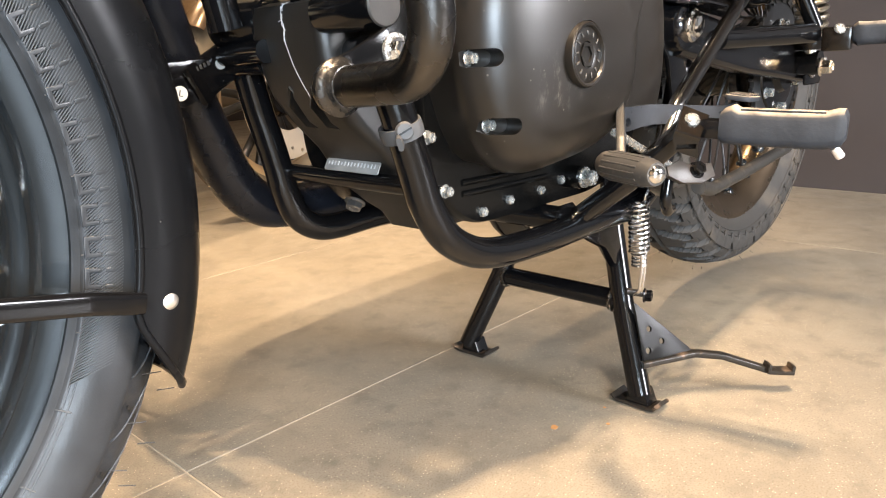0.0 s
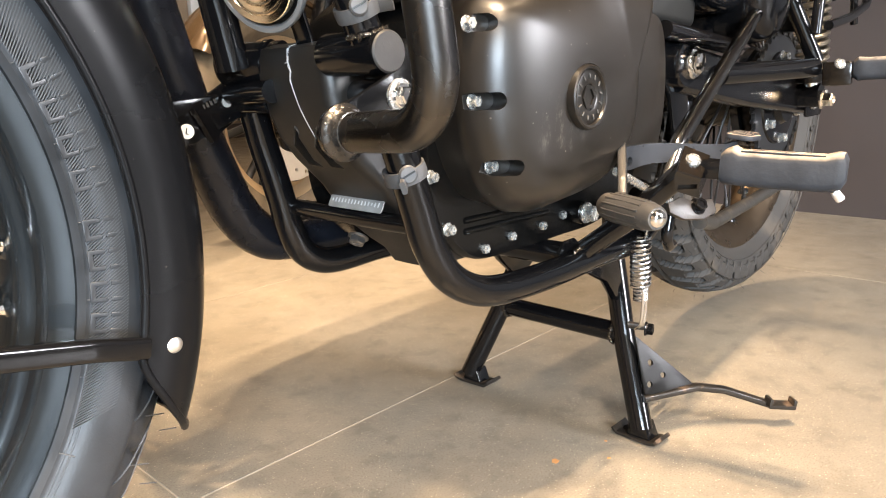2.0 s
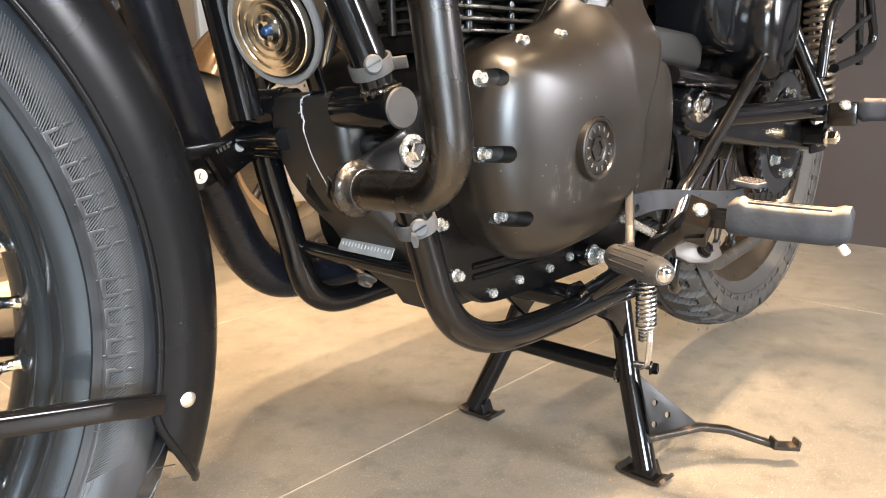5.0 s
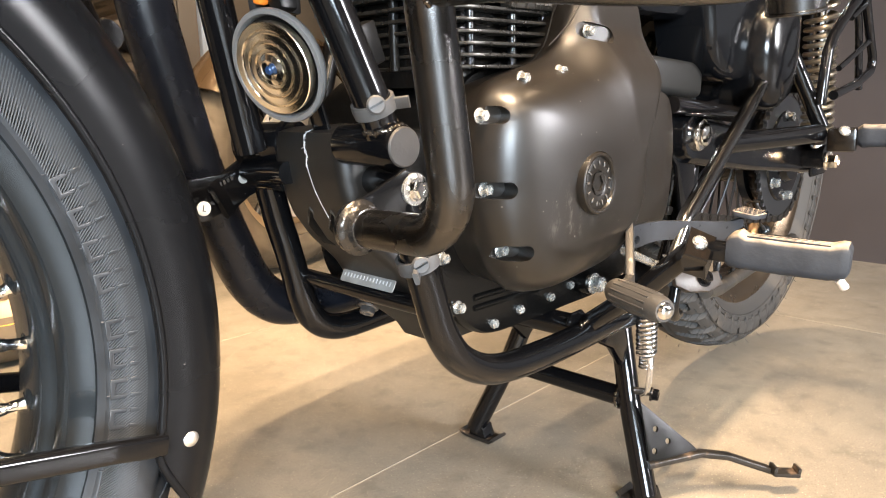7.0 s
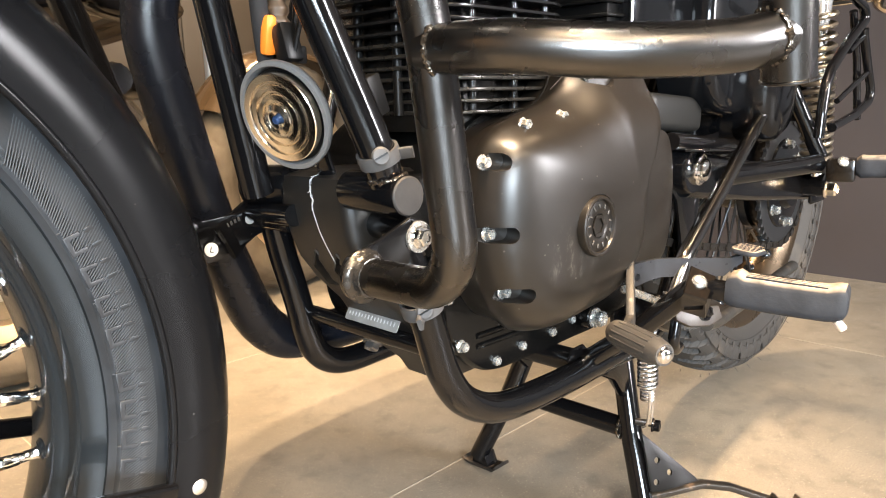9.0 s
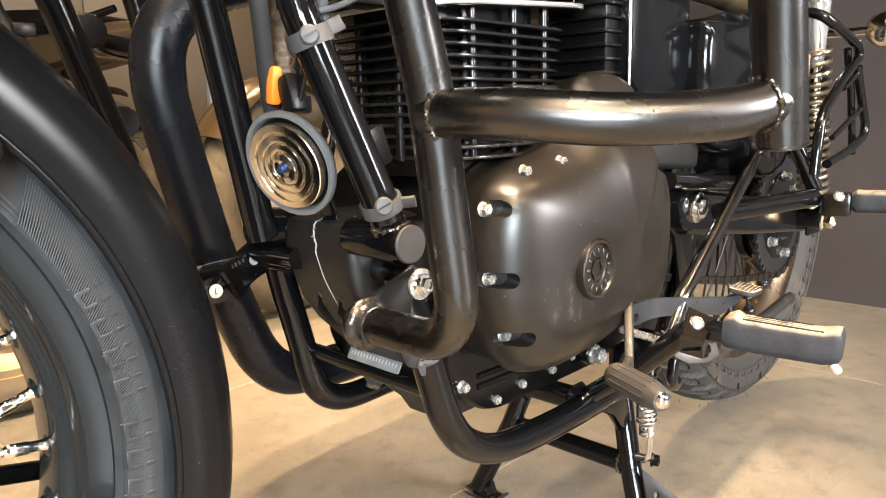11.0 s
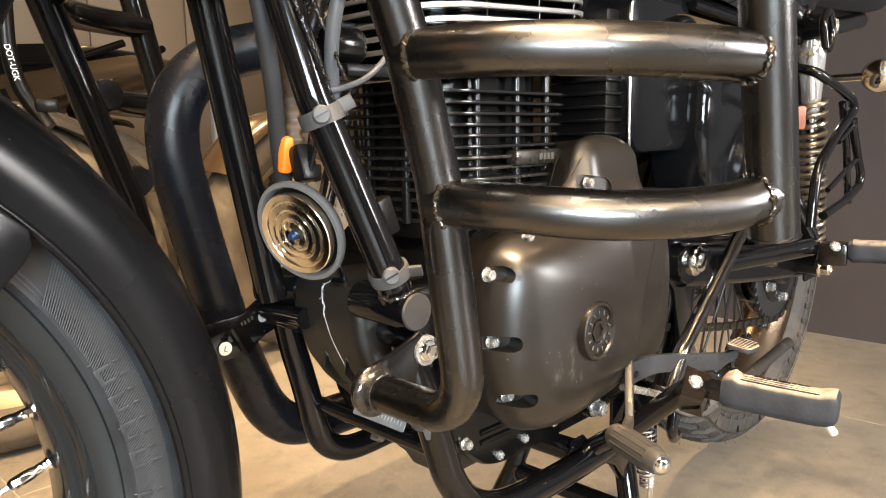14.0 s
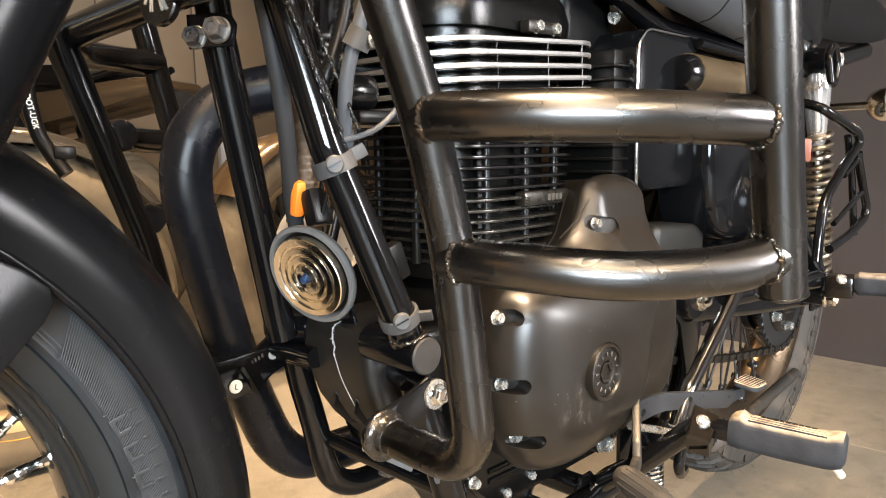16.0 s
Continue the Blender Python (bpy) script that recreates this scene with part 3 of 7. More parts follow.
    for k in range(26):
        a = radians(-20 - k * 3.1 + rng.uniform(-0.6, 0.6))
        rr = 0.303 if k % 2 else 0.3285
        h = -0.0425 if k % 2 else -0.02
        p = Vector((rr * math.cos(a), -rr * math.sin(a), h))
        q = Vector(((rr + 0.011) * math.cos(a + 0.01), -(rr + 0.011) * math.sin(a + 0.01), h - 0.002))
        part("rubber_hair", sweep([m @ p, m @ q], 0.0004, 5), RUBBER, tyre)
    # long curved moulding lines over the shoulder
    prof = [(r, h) for r, h in th if r > 0.2930]
    for k in range(15):
        pts = []
        for j in range(13):
            f = j / 12
            i = min(int(f * (len(prof) - 1)), len(prof) - 2)
            u = f * (len(prof) - 1) - i
            r, h = prof[i][0] * (1 - u) + prof[i + 1][0] * u, prof[i][1] * (1 - u) + prof[i + 1][1] * u
            a = radians(40 - k * 8 + 20 * f ** 1.6)
            pts.append(m @ Vector((r * math.cos(a), -r * math.sin(a), h)))
        part("tread_line", sweep(pts, 0.0008, 5), RUBBER, tyre)
    return wheel


front_wheel()


def arc_pt(a, r, y, x=FX, z=FZ):
    return Vector((x + r * math.cos(radians(a)), y, z + r * math.sin(radians(a))))


def fender():
    prof = smooth_line([(-0.0680, 0.2800, 0), (-0.0692, 0.2960, 0), (-0.0662, 0.3100, 0), (-0.0560, 0.3240, 0), (-0.0340, 0.3350, 0), (0, 0.3405, 0)], 5)
    prof = [(p.x, p.y) for p in prof]
    n = len(prof)
    rings = []
    angles = [-24 + 0.6 * k for k in range(20)] + [-11.5 + 3 * k for k in range(60)]
    for a in angles:
        s = 1.0 if a >= -14.5 else max(0.0, 1 - ((-14.5 - a) / 9.5) ** 1.7 * 0.62)
        ks = [(n - 1) * (1 - s * (1 - i / (n - 1))) for i in range(n)]
        left = []
        for f in ks:
            i = min(int(f), n - 2)
            t = f - i
            left.append((prof[i][0] * (1 - t) + prof[i + 1][0] * t, prof[i][1] * (1 - t) + prof[i + 1][1] * t))
        full = left + [(-h, r) for h, r in left[-2::-1]]
        inner = [(h * 0.968, r - 0.0024) for h, r in full[::-1]]
        rings.append([arc_pt(a, r, h) for h, r in full + inner])
    body = part("front_fender", loft(rings), FENDER, bike, "matt black front fender")
    for side in (-1, 1):
        pts = []
        for a, ring in zip(angles, rings):
            pts.append(ring[0] if side < 0 else ring[2 * n - 2])
        part("rolled_edge", sweep(pts, 0.0026, 10), FENDER, body)
    part("tail_bead", sweep([rings[0][k] for k in range(2 * n - 1)], 0.0026, 10), FENDER, body)
    # dome bolt and flat stay to the axle
    for side in (-1, 1):
        b = lathe([(0, 0.0030), (0.0035, 0.0026), (0.0056, 0.0010), (0.0060, 0), (0, 0)], axis_matrix((-0.4985, side * 0.0675, 0.2555), (0.1, side, 0.05)), 20)
        part("dome_bolt", b, ALU, body)
        stay = sweep(filleted([(-0.5180, side * 0.0715, 0.2600), (-0.530, side * 0.0750, 0.2640), (-0.550, side * 0.0790, 0.2705), (-0.79, side * 0.0850, 0.3200)], 0.02), 1,
                     profile=[(x, y) for x, y in rounded(0.010, 0.0135, 0.003, 3)], up=(0, 0, 1))
        part("fender_stay", stay, GLOSS, body)
    for side in (-1, 1):
        br = plate([(-0.700, 0.545), (-0.640, 0.552), (-0.600, 0.528), (-0.588, 0.517), (-0.587, 0.508), (-0.592, 0.499), (-0.622, 0.468), (-0.680, 0.420), (-0.720, 0.40)], 0.006, axis_matrix((0, 0.0745 * side, 0), (0, -1, 0), (1, 0, 0)), 0.0022)
        part("fork_bracket", br, FENDER, body, "satin black bracket between fork and fender")
    return body


fender()


def fork():
    for side in (-1, 1):
        top, low = Vector((-0.506, side * 0.100, 0.86)), Vector((-0.785, side * 0.100, 0.318))
        d = (low - top).normalized()
        leg = part("fork_leg", lathe([(0, 0), (0.0300, 0), (0.0305, 0.30), (0.0305, 0.50), (0.027, (low - top).length), (0, (low - top).length)], axis_matrix(top, d), 32), FENDER, bike, "satin black fork leg")
        lug = lathe([(0, -0.020), (0.024, -0.020), (0.026, 0), (0.024, 0.020), (0, 0.020)], axis_matrix((FX + 0.004, side * 0.100, FZ), (0, 1, 0)), 24)
        part("axle_lug", lug, SATIN, leg)
    axle = lathe([(0, -0.125), (0.009, -0.125), (0.009, 0.125), (0, 0.125)], axis_matrix((FX, 0, FZ), (0, 1, 0)), 16)
    part("front_axle", axle, ZINC, bike)


fork()


# ---- frame ----
CAPGREY = material("dull_grey_plastic_cap", (0.024, 0.022, 0.020), 0.5, var=0.2, var_scale=80, bump=0.1, bump_scale=500)


STRUT = material("worn_gloss_black_strut", (0.16, 0.155, 0.15), 0.16, metal=1.0, rough_var=0.05)


def frame_tubes():
    for side in (-1, 1):
        y = 0.1 * side
        run = [(-0.338, 0.92, 0.405), (-0.327, 1, 0.356), (-0.314, 1, 0.317), (-0.301, 1, 0.281), (-0.277, 1, 0.250), (-0.233, 1, 0.2295), (-0.160, 1, 0.2235), (-0.06, 1, 0.2245), (0.03, 1, 0.2275), (0.090, 0.95, 0.262), (0.135, 0.88, 0.33), (0.16, 0.85, 0.40)]
        if side > 0:
            run = [(-0.327, 0.95, 0.405), (-0.314, 1, 0.358), (-0.306, 1, 0.329), (-0.2985, 1, 0.300), (-0.293, 1, 0.275), (-0.283, 1, 0.2505), (-0.264, 1, 0.2345), (-0.235, 1, 0.2285), (-0.17, 1, 0.2295)] + run[7:]
        rail = sweep(smooth_line([(x, y * f, z) for x, f, z in run], 8), 0.0135, 24)
        part("cradle_rail", rail, GLOSS, bike, "gloss black tubular frame rail")
    for side, pts in ((-1, [(-0.333, -0.082, 0.425), (-0.350, -0.084, 0.465), (-0.3925, -0.0615, 0.590), (-0.409, -0.041, 0.685), (-0.445, -0.018, 0.83)]),
                      (1, [(-0.362, 0.056, 0.422), (-0.367, 0.055, 0.445), (-0.422, 0.033, 0.676), (-0.452, 0.015, 0.83)])):
        part("down_tube", tube(pts, 0.0135, 0.04, 24), GLOSS, bike, "gloss black frame down tube")
    cross = part("cross_tube", lathe([(0, 0), (0.0150, 0), (0.0158, 0.002), (0.0158, 0.066), (0, 0.066)], axis_matrix((-0.337, -0.103, 0.4290), (0.04, 1, 0)), 32), GLOSS, bike)
    part("cross_tube", lathe([(0, 0), (0.0178, 0), (0.0178, 0.055), (0.0168, 0.057), (0, 0.057)], axis_matrix((-0.322, 0.042, 0.4265), (-0.55, 1, 0)), 32), GLOSS, bike)
    part("tube_collar", lathe([(0.0178, -0.002), (0.0192, -0.002), (0.0192, 0.003), (0.0178, 0.003)], axis_matrix((-0.328, 0.0525, 0.4265), (-0.55, 1, 0)), 32, closed=True), GLOSS, cross)
    part("end_cap", lathe([(0, -0.0015), (0.0136, -0.0015), (0.0146, -0.0005), (0.0146, 0.001), (0, 0.001)], axis_matrix((-0.337, -0.1032, 0.4290), (0.04, 1, 0)), 32), CAPGREY, cross, "matt black round end cap")
    weld_ring((-0.340, -0.0865, 0.4425), (-0.25, 0.05, 0.95), 0.0142, cross, 0.0020, 0, 300)
    part("cross_tube", tube([(-0.333, -0.108, 0.399), (-0.312, -0.036, 0.399)], 0.0115, 0, 20), GLOSS, bike)
    part("cross_tube", tube([(-0.333, 0.046, 0.396), (-0.333, 0.110, 0.396)], 0.0115, 0, 20), GLOSS, bike)
    part("cross_tube", tube([(-0.2905, -0.095, 0.2935), (-0.2905, 0.100, 0.2935)], 0.0078, 0, 20), GLOSS, bike)
    low = part("cross_tube", tube([(-0.10, -0.095, 0.232), (-0.10, 0.095, 0.232)], 0.0125, 0, 20), GLOSS, bike)
    weld_ring((-0.0935, -0.100, 0.2290), (0, 1, 0.5), 0.0150, low, 0.0022, 60, 250)
    # peg carrier rising from the rail
    car = part("peg_carrier", tube([(-0.090, -0.100, 0.2330), (-0.085, -0.150, 0.2720), (-0.076, -0.205, 0.3260)], 0.0105, 0.04, 20), GLOSS, bike)
    part("carrier_gusset", plate([(-0.022, 0), (0.020, -0.002), (0.010, 0.010), (-0.008, 0.010)], 0.004, axis_matrix((-0.10, -0.095, 0.238), (0, -1, 0.3), (1, 0, 0))), GLOSS, car)
    # seat stay struts by the swing arm
    part("rear_strut", tube([(0.245, -0.140, 0.482), (0.169, -0.1485, 0.4415), (-0.030, -0.1700, 0.3395), (-0.052, -0.168, 0.305)], 0.0080, 0.03, 20), STRUT, bike)
    part("pivot_tube", tube([(0.029, -0.122, 0.447), (0.197, -0.122, 0.430)], 0.0095, 0, 18), GLOSS, bike)
    part("pillion_bar", tube([(0.165, -0.125, 0.398), (0.350, -0.170, 0.400)], 0.0125, 0, 20), GLOSS, bike)
    part("rear_strut", tube([(0.31, -0.115, 0.560), (0.366, -0.168, 0.408)], 0.0100, 0, 20), GLOSS, bike)
    part("frame_rail", tube([(-0.30, -0.05, 0.86), (0.05, -0.085, 0.712), (0.40, -0.12, 0.69), (0.70, -0.12, 0.74)], 0.0135, 0.1, 20), GLOSS, bike)
    part("bolt_washer", lathe([(0, -0.002), (0.0178, -0.002), (0.0182, 0), (0.0178, 0.0022), (0.0140, 0.0026), (0, 0.0026)], axis_matrix((-0.333, -0.1085, 0.3990), (0, -1, 0)) @ Matrix.Scale(0.66, 4), 40), ZINC, bike)
    hex_bolt((-0.333, -0.1100, 0.3990), (0, -1, 0), 0.0118, bike, CHROME, name="frame_bolt", washer=1.45, tall=0.66)


frame_tubes()


# ---- leg guard ----
CAPTEXT = material("worn_black_lettering", (0.06, 0.056, 0.050), 0.4)
DULLZINC = material("dull_zinc", (0.20, 0.19, 0.18), 0.36, metal=0.9, rough_var=0.1, var_scale=150)
def leg_guard():
    r = 0.0135
    for side in (-1, 1):
        def s(x, y, z):
            return (x, y * -side, z)
        up = tube([(-0.430, 0.112, 0.362), (-0.398, 0.196, 0.385), (-0.418, 0.200, 0.498), (-0.484, 0.200, 0.696)], r, [0.042, 0.2], 28) if side > 0 else tube([s(-0.3755, -0.095, 0.376), s(-0.3880, -0.2015, 0.3825), s(-0.4090, -0.200, 0.533), s(-0.430, -0.200, 0.606), s(-0.470, -0.2, 0.70)], r, [0.042, 0.2, 0.2], 28)
        # far half takes a near-black copy of the coat, shade put into its colour
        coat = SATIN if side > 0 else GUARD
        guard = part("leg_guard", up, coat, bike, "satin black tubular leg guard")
        ring = None if side > 0 else lathe([(r, 0), (0.0185, 0), (0.0190, 0.002), (0.0190, 0.0045), (0.0160, 0.0065), (r, 0.010)], axis_matrix(s(-0.3770, -0.094, 0.3768), s(-0.05, -1, 0.0)), 32)
        if ring:
            part("mount_ring", ring, GLOSS, guard)
            seam = Matrix.Translation((0, -0.003, 0)) @ axis_matrix(s(-0.3770, -0.094, 0.3768), s(-0.05, -1, 0.0))
            part("weld_fillet", lathe([(r - 0.001, 0.001), (0.0192, 0.001), (0.0198, 0.0030), (0.0190, 0.0046), (0.0172, 0.0056), (0.0160, 0.0074), (r + 0.0014, 0.0090), (r + 0.0006, 0.0125), (r - 0.001, 0.013)], seam, 40), BAREWELD, guard, "bright smooth weld round the guard tube")
        # mounting plate from the ring to the frame bolt
        a, b = Vector(s(-0.3765, -0.092, 0.3768)), Vector(s(-0.333, -0.1065, 0.399))
        pl = sweep([a, a.lerp(b, 0.4) + Vector((0, -0.004 * -side, 0)), b], 1, profile=rounded(0.034, 0.005, 0.002, 2), up=(0, 1, 0))
        part("mount_plate", pl, SATIN, guard)
        for z, pts in ((0.604, [s(-0.432, -0.200, 0.604), s(-0.424, -0.248, 0.603), s(-0.392, -0.292, 0.602), s(-0.345, -0.326, 0.600), s(-0.308, -0.345, 0.598)]),
                       (0.524, [s(-0.410, -0.200, 0.523), s(-0.404, -0.248, 0.522), s(-0.374, -0.293, 0.518), s(-0.327, -0.328, 0.519), s(-0.294, -0.345, 0.526)])):
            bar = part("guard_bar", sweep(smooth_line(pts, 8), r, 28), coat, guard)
            d0 = (Vector(pts[1]) - Vector(pts[0])).normalized()
            d1 = (Vector(pts[-2]) - Vector(pts[-1])).normalized()
            weld_ring(tuple(Vector(pts[0]) + d0 * 0.0085), d0, r * 1.03, bar, 0.0019, 0, 360)
            weld_ring(tuple(Vector(pts[-1]) + d1 * 0.0125), d1, r * 1.03, bar, 0.0019, 0, 360)
        if side > 0:
            part("guard_bar", sweep(smooth_line([(-0.478, 0.200, 0.684), (-0.440, 0.262, 0.684), (-0.380, 0.320, 0.688), (-0.327, 0.345, 0.690)], 8), r, 28), coat, guard)
        post = part("outer_post", tube([s(-0.2895, -0.345, 0.503), s(-0.323, -0.345, 0.653), s(-0.345, -0.345, 0.75)], r * 1.02, 0, 28), coat, guard)
        part("post_rim", lathe([(0, 0), (0.0136, 0), (0.0145, 0.0006), (0.0145, 0.0016), (0.0136, 0.0024), (0, 0.0024)], axis_matrix(s(-0.289, -0.345, 0.5015), s(-0.2, 0, 1)), 28), GUARD, post)
    # cross bar also near-black, its dim look put into the paint
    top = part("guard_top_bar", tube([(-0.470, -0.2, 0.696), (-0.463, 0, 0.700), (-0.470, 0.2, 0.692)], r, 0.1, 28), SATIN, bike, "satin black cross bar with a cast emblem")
    part("emblem_disc", lathe([(0, 0.0020), (0.0160, 0.0020), (0.0172, 0.0008), (0.0172, -0.004), (0, -0.004)], axis_matrix((-0.4745, 0.017, 0.6920), (-0.85, -0.3, 0.05)), 32), GUARD, top)
    m = axis_matrix((-0.4760, 0.0165, 0.6922), (-0.85, -0.3, 0.05), (0, -1, 0))
    bm = None
    for x, y, w, h, a in ((-0.004, 0, 0.003, 0.016, 0), (0.004, 0, 0.003, 0.016, 20), (0, 0.002, 0.014, 0.0028, -10), (0.008, -0.003, 0.0026, 0.010, 35), (-0.008, 0.002, 0.0026, 0.010, -25)):
        b = box(w, h, 0.0012, m @ Matrix.Translation((x, y, 0.001)) @ Matrix.Rotation(radians(a), 4, "Z"), bev=0.0003, seg=1)
        bm = merge(bm, b) if bm else b
    part("emblem", bm, GREYTEXT, top)
    br = part("guard_bracket", plate([(-0.014, -0.011), (0.021, -0.010), (0.023, 0.006), (0.018, 0.014), (-0.016, 0.014)], 0.004, axis_matrix((-0.4405, 0.014, 0.673), (-0.8, -0.55, 0.1), (0.5, -0.8, 0))), GLOSS, top)
    hex_bolt((-0.4460, 0.0200, 0.6700), (-0.8, -0.55, 0.1), 0.0120, br, DULLZINC, tall=0.9)
    hex_bolt((-0.4380, 0.0020, 0.6740), (-0.8, -0.55, 0.1), 0.0135, br, DULLZINC, tall=0.9)
    # small lettered bracket to the far guard
    lb = part("stay_bracket", poly_plate([(-0.440, 0.104, 0.396), (-0.392, 0.100, 0.3985), (-0.366, 0.0985, 0.4010), (-0.347, 0.0970, 0.4040), (-0.335, 0.0960, 0.3940), (-0.337, 0.0960, 0.3810), (-0.350, 0.0968, 0.3760), (-0.383, 0.0990, 0.3610), (-0.440, 0.104, 0.360)], 0.004), GLOSS, bike)
    part("bracket_tube", tube([(-0.345, 0.030, 0.4035), (-0.345, 0.092, 0.402)], 0.0095, 0, 20), GLOSS, lb)
    m = axis_matrix((-0.3885, 0.0962, 0.3728), (-0.13, -1, 0), (0.95, -0.12, -0.25))
    part("dot", lathe([(0, 0.0010), (0.0060, 0.0010), (0.0064, 0), (0, 0)], m, 24), WHITE, lb, "white round sticker with the letter L")
    f = bpy.data.curves.new("letter", "FONT")
    f.body, f.size, f.extrude, f.align_x, f.align_y = "L", 0.0078, 0.0002, "CENTER", "CENTER"
    t = new("letter", f)
    me = bpy.data.meshes.new_from_object(t)
    bpy.data.objects.remove(t)
    me.transform(m @ Matrix.Translation((0, 0, 0.0014)))
    me.materials.append(DARKTEXT)
    new("letter", me).parent = lb
    part("dot", lathe([(0, 0.0010), (0.0042, 0.0010), (0.0046, 0), (0, 0)], axis_matrix((-0.3495, 0.0940, 0.3950), (-0.13, -1, 0)), 20), GREYTEXT, lb)
    for k in range(7):
        b = box(0.0022, 0.0036, 0.0004, axis_matrix((-0.3820 + k * 0.0036, 0.0957 - k * 0.0002, 0.3880 + k * 0.0014), (-0.06, -1, 0), (0.95, -0.06, 0.3)), bev=0)
        part("marking_bar", b, DARKTEXT, lb)


leg_guard()


# ---- exhaust ----
def exhaust():
    pts = smooth_line([(-0.235, 0.030, 0.640), (-0.290, 0.070, 0.648), (-0.348, 0.104, 0.640), (-0.384, 0.114, 0.622), (-0.406, 0.119, 0.594), (-0.411, 0.122, 0.555), (-0.400, 0.125, 0.503), (-0.382, 0.130, 0.438), (-0.360, 0.138, 0.373),
                       (-0.336, 0.147, 0.320), (-0.318, 0.150, 0.284), (-0.294, 0.151, 0.259), (-0.264, 0.152, 0.249), (-0.20, 0.153, 0.246), (-0.05, 0.153, 0.250), (0.30, 0.158, 0.265)], 8)
    part("exhaust_pipe", sweep(pts, 0.0226, 32), EXHAUST, bike, "matt black exhaust header pipe")


exhaust()


# ---- engine ----
def outline(pts, n=6):
    loop = [(x, 0, z) for x, z in pts]
    p = [Vector(q) for q in loop]
    k = len(p)
    out = []
    for i in range(k):
        a, b, c, d = p[i - 1], p[i], p[(i + 1) % k], p[(i + 2) % k]
        for j in range(n):
            t = j / n
            out.append(0.5 * (2 * b + (c - a) * t + (2 * a - 5 * b + 4 * c - d) * t * t + (3 * b - a - 3 * c + d) * t ** 3))
    return [(q.x, q.z) for q in out]


def dished(pts, levels, centre):
    """Rings of an outline, shrunk towards a centre level by level: (scale, y)."""
    cx, cz = centre
    return [[(cx + (x - cx) * s, y, cz + (z - cz) * s) for x, z in pts] for s, y in levels]


def inset(pts, d):
    """The outline drawn in by d along its own normals."""
    n = len(pts)
    area = sum(pts[i][0] * pts[(i + 1) % n][1] - pts[(i + 1) % n][0] * pts[i][1] for i in range(n))
    sgn = 1 if area > 0 else -1
    out = []
    for i in range(n):
        tx, tz = pts[(i + 2) % n][0] - pts[i - 2][0], pts[(i + 2) % n][1] - pts[i - 2][1]
        ln = math.hypot(tx, tz)
        out.append((pts[i][0] - sgn * tz / ln * d, pts[i][1] + sgn * tx / ln * d))
    for _ in range(2 if d > 0.012 else 0):
        out = [((out[i - 1][0] + 2 * out[i][0] + out[(i + 1) % n][0]) / 4, (out[i - 1][1] + 2 * out[i][1] + out[(i + 1) % n][1]) / 4) for i in range(n)]
    return out


def cover_depth(z):
    """How far the cover bulges at a height: less at the raised lobe over it."""
    f = min(1.0, max(0.0, (z - 0.468) / 0.055))
    return 1.0 - 0.52 * f * f * (3 - 2 * f)


def bolt_slot(x, z, length, r, y0, tilt=0.0, lean=-22.0):
    out = []
    for k in range(25):
        a = radians(-90 + 180 * k / 24)
        out.append((length - r + r * math.cos(a), r * math.sin(a)))
    out += [(-0.004, r), (-0.011, r * 0.6), (-0.011, -r * 0.6), (-0.004, -r)]
    m = Matrix.Translation((x, y0, z)) @ Matrix.Rotation(radians(lean), 4, "Z") @ Matrix.Translation((0, -0.05, 0)) @ Matrix.Rotation(radians(90), 4, "X") @ Matrix.Rotation(radians(tilt), 4, "Z")
    return plate(out, 0.1, m, bev=0)


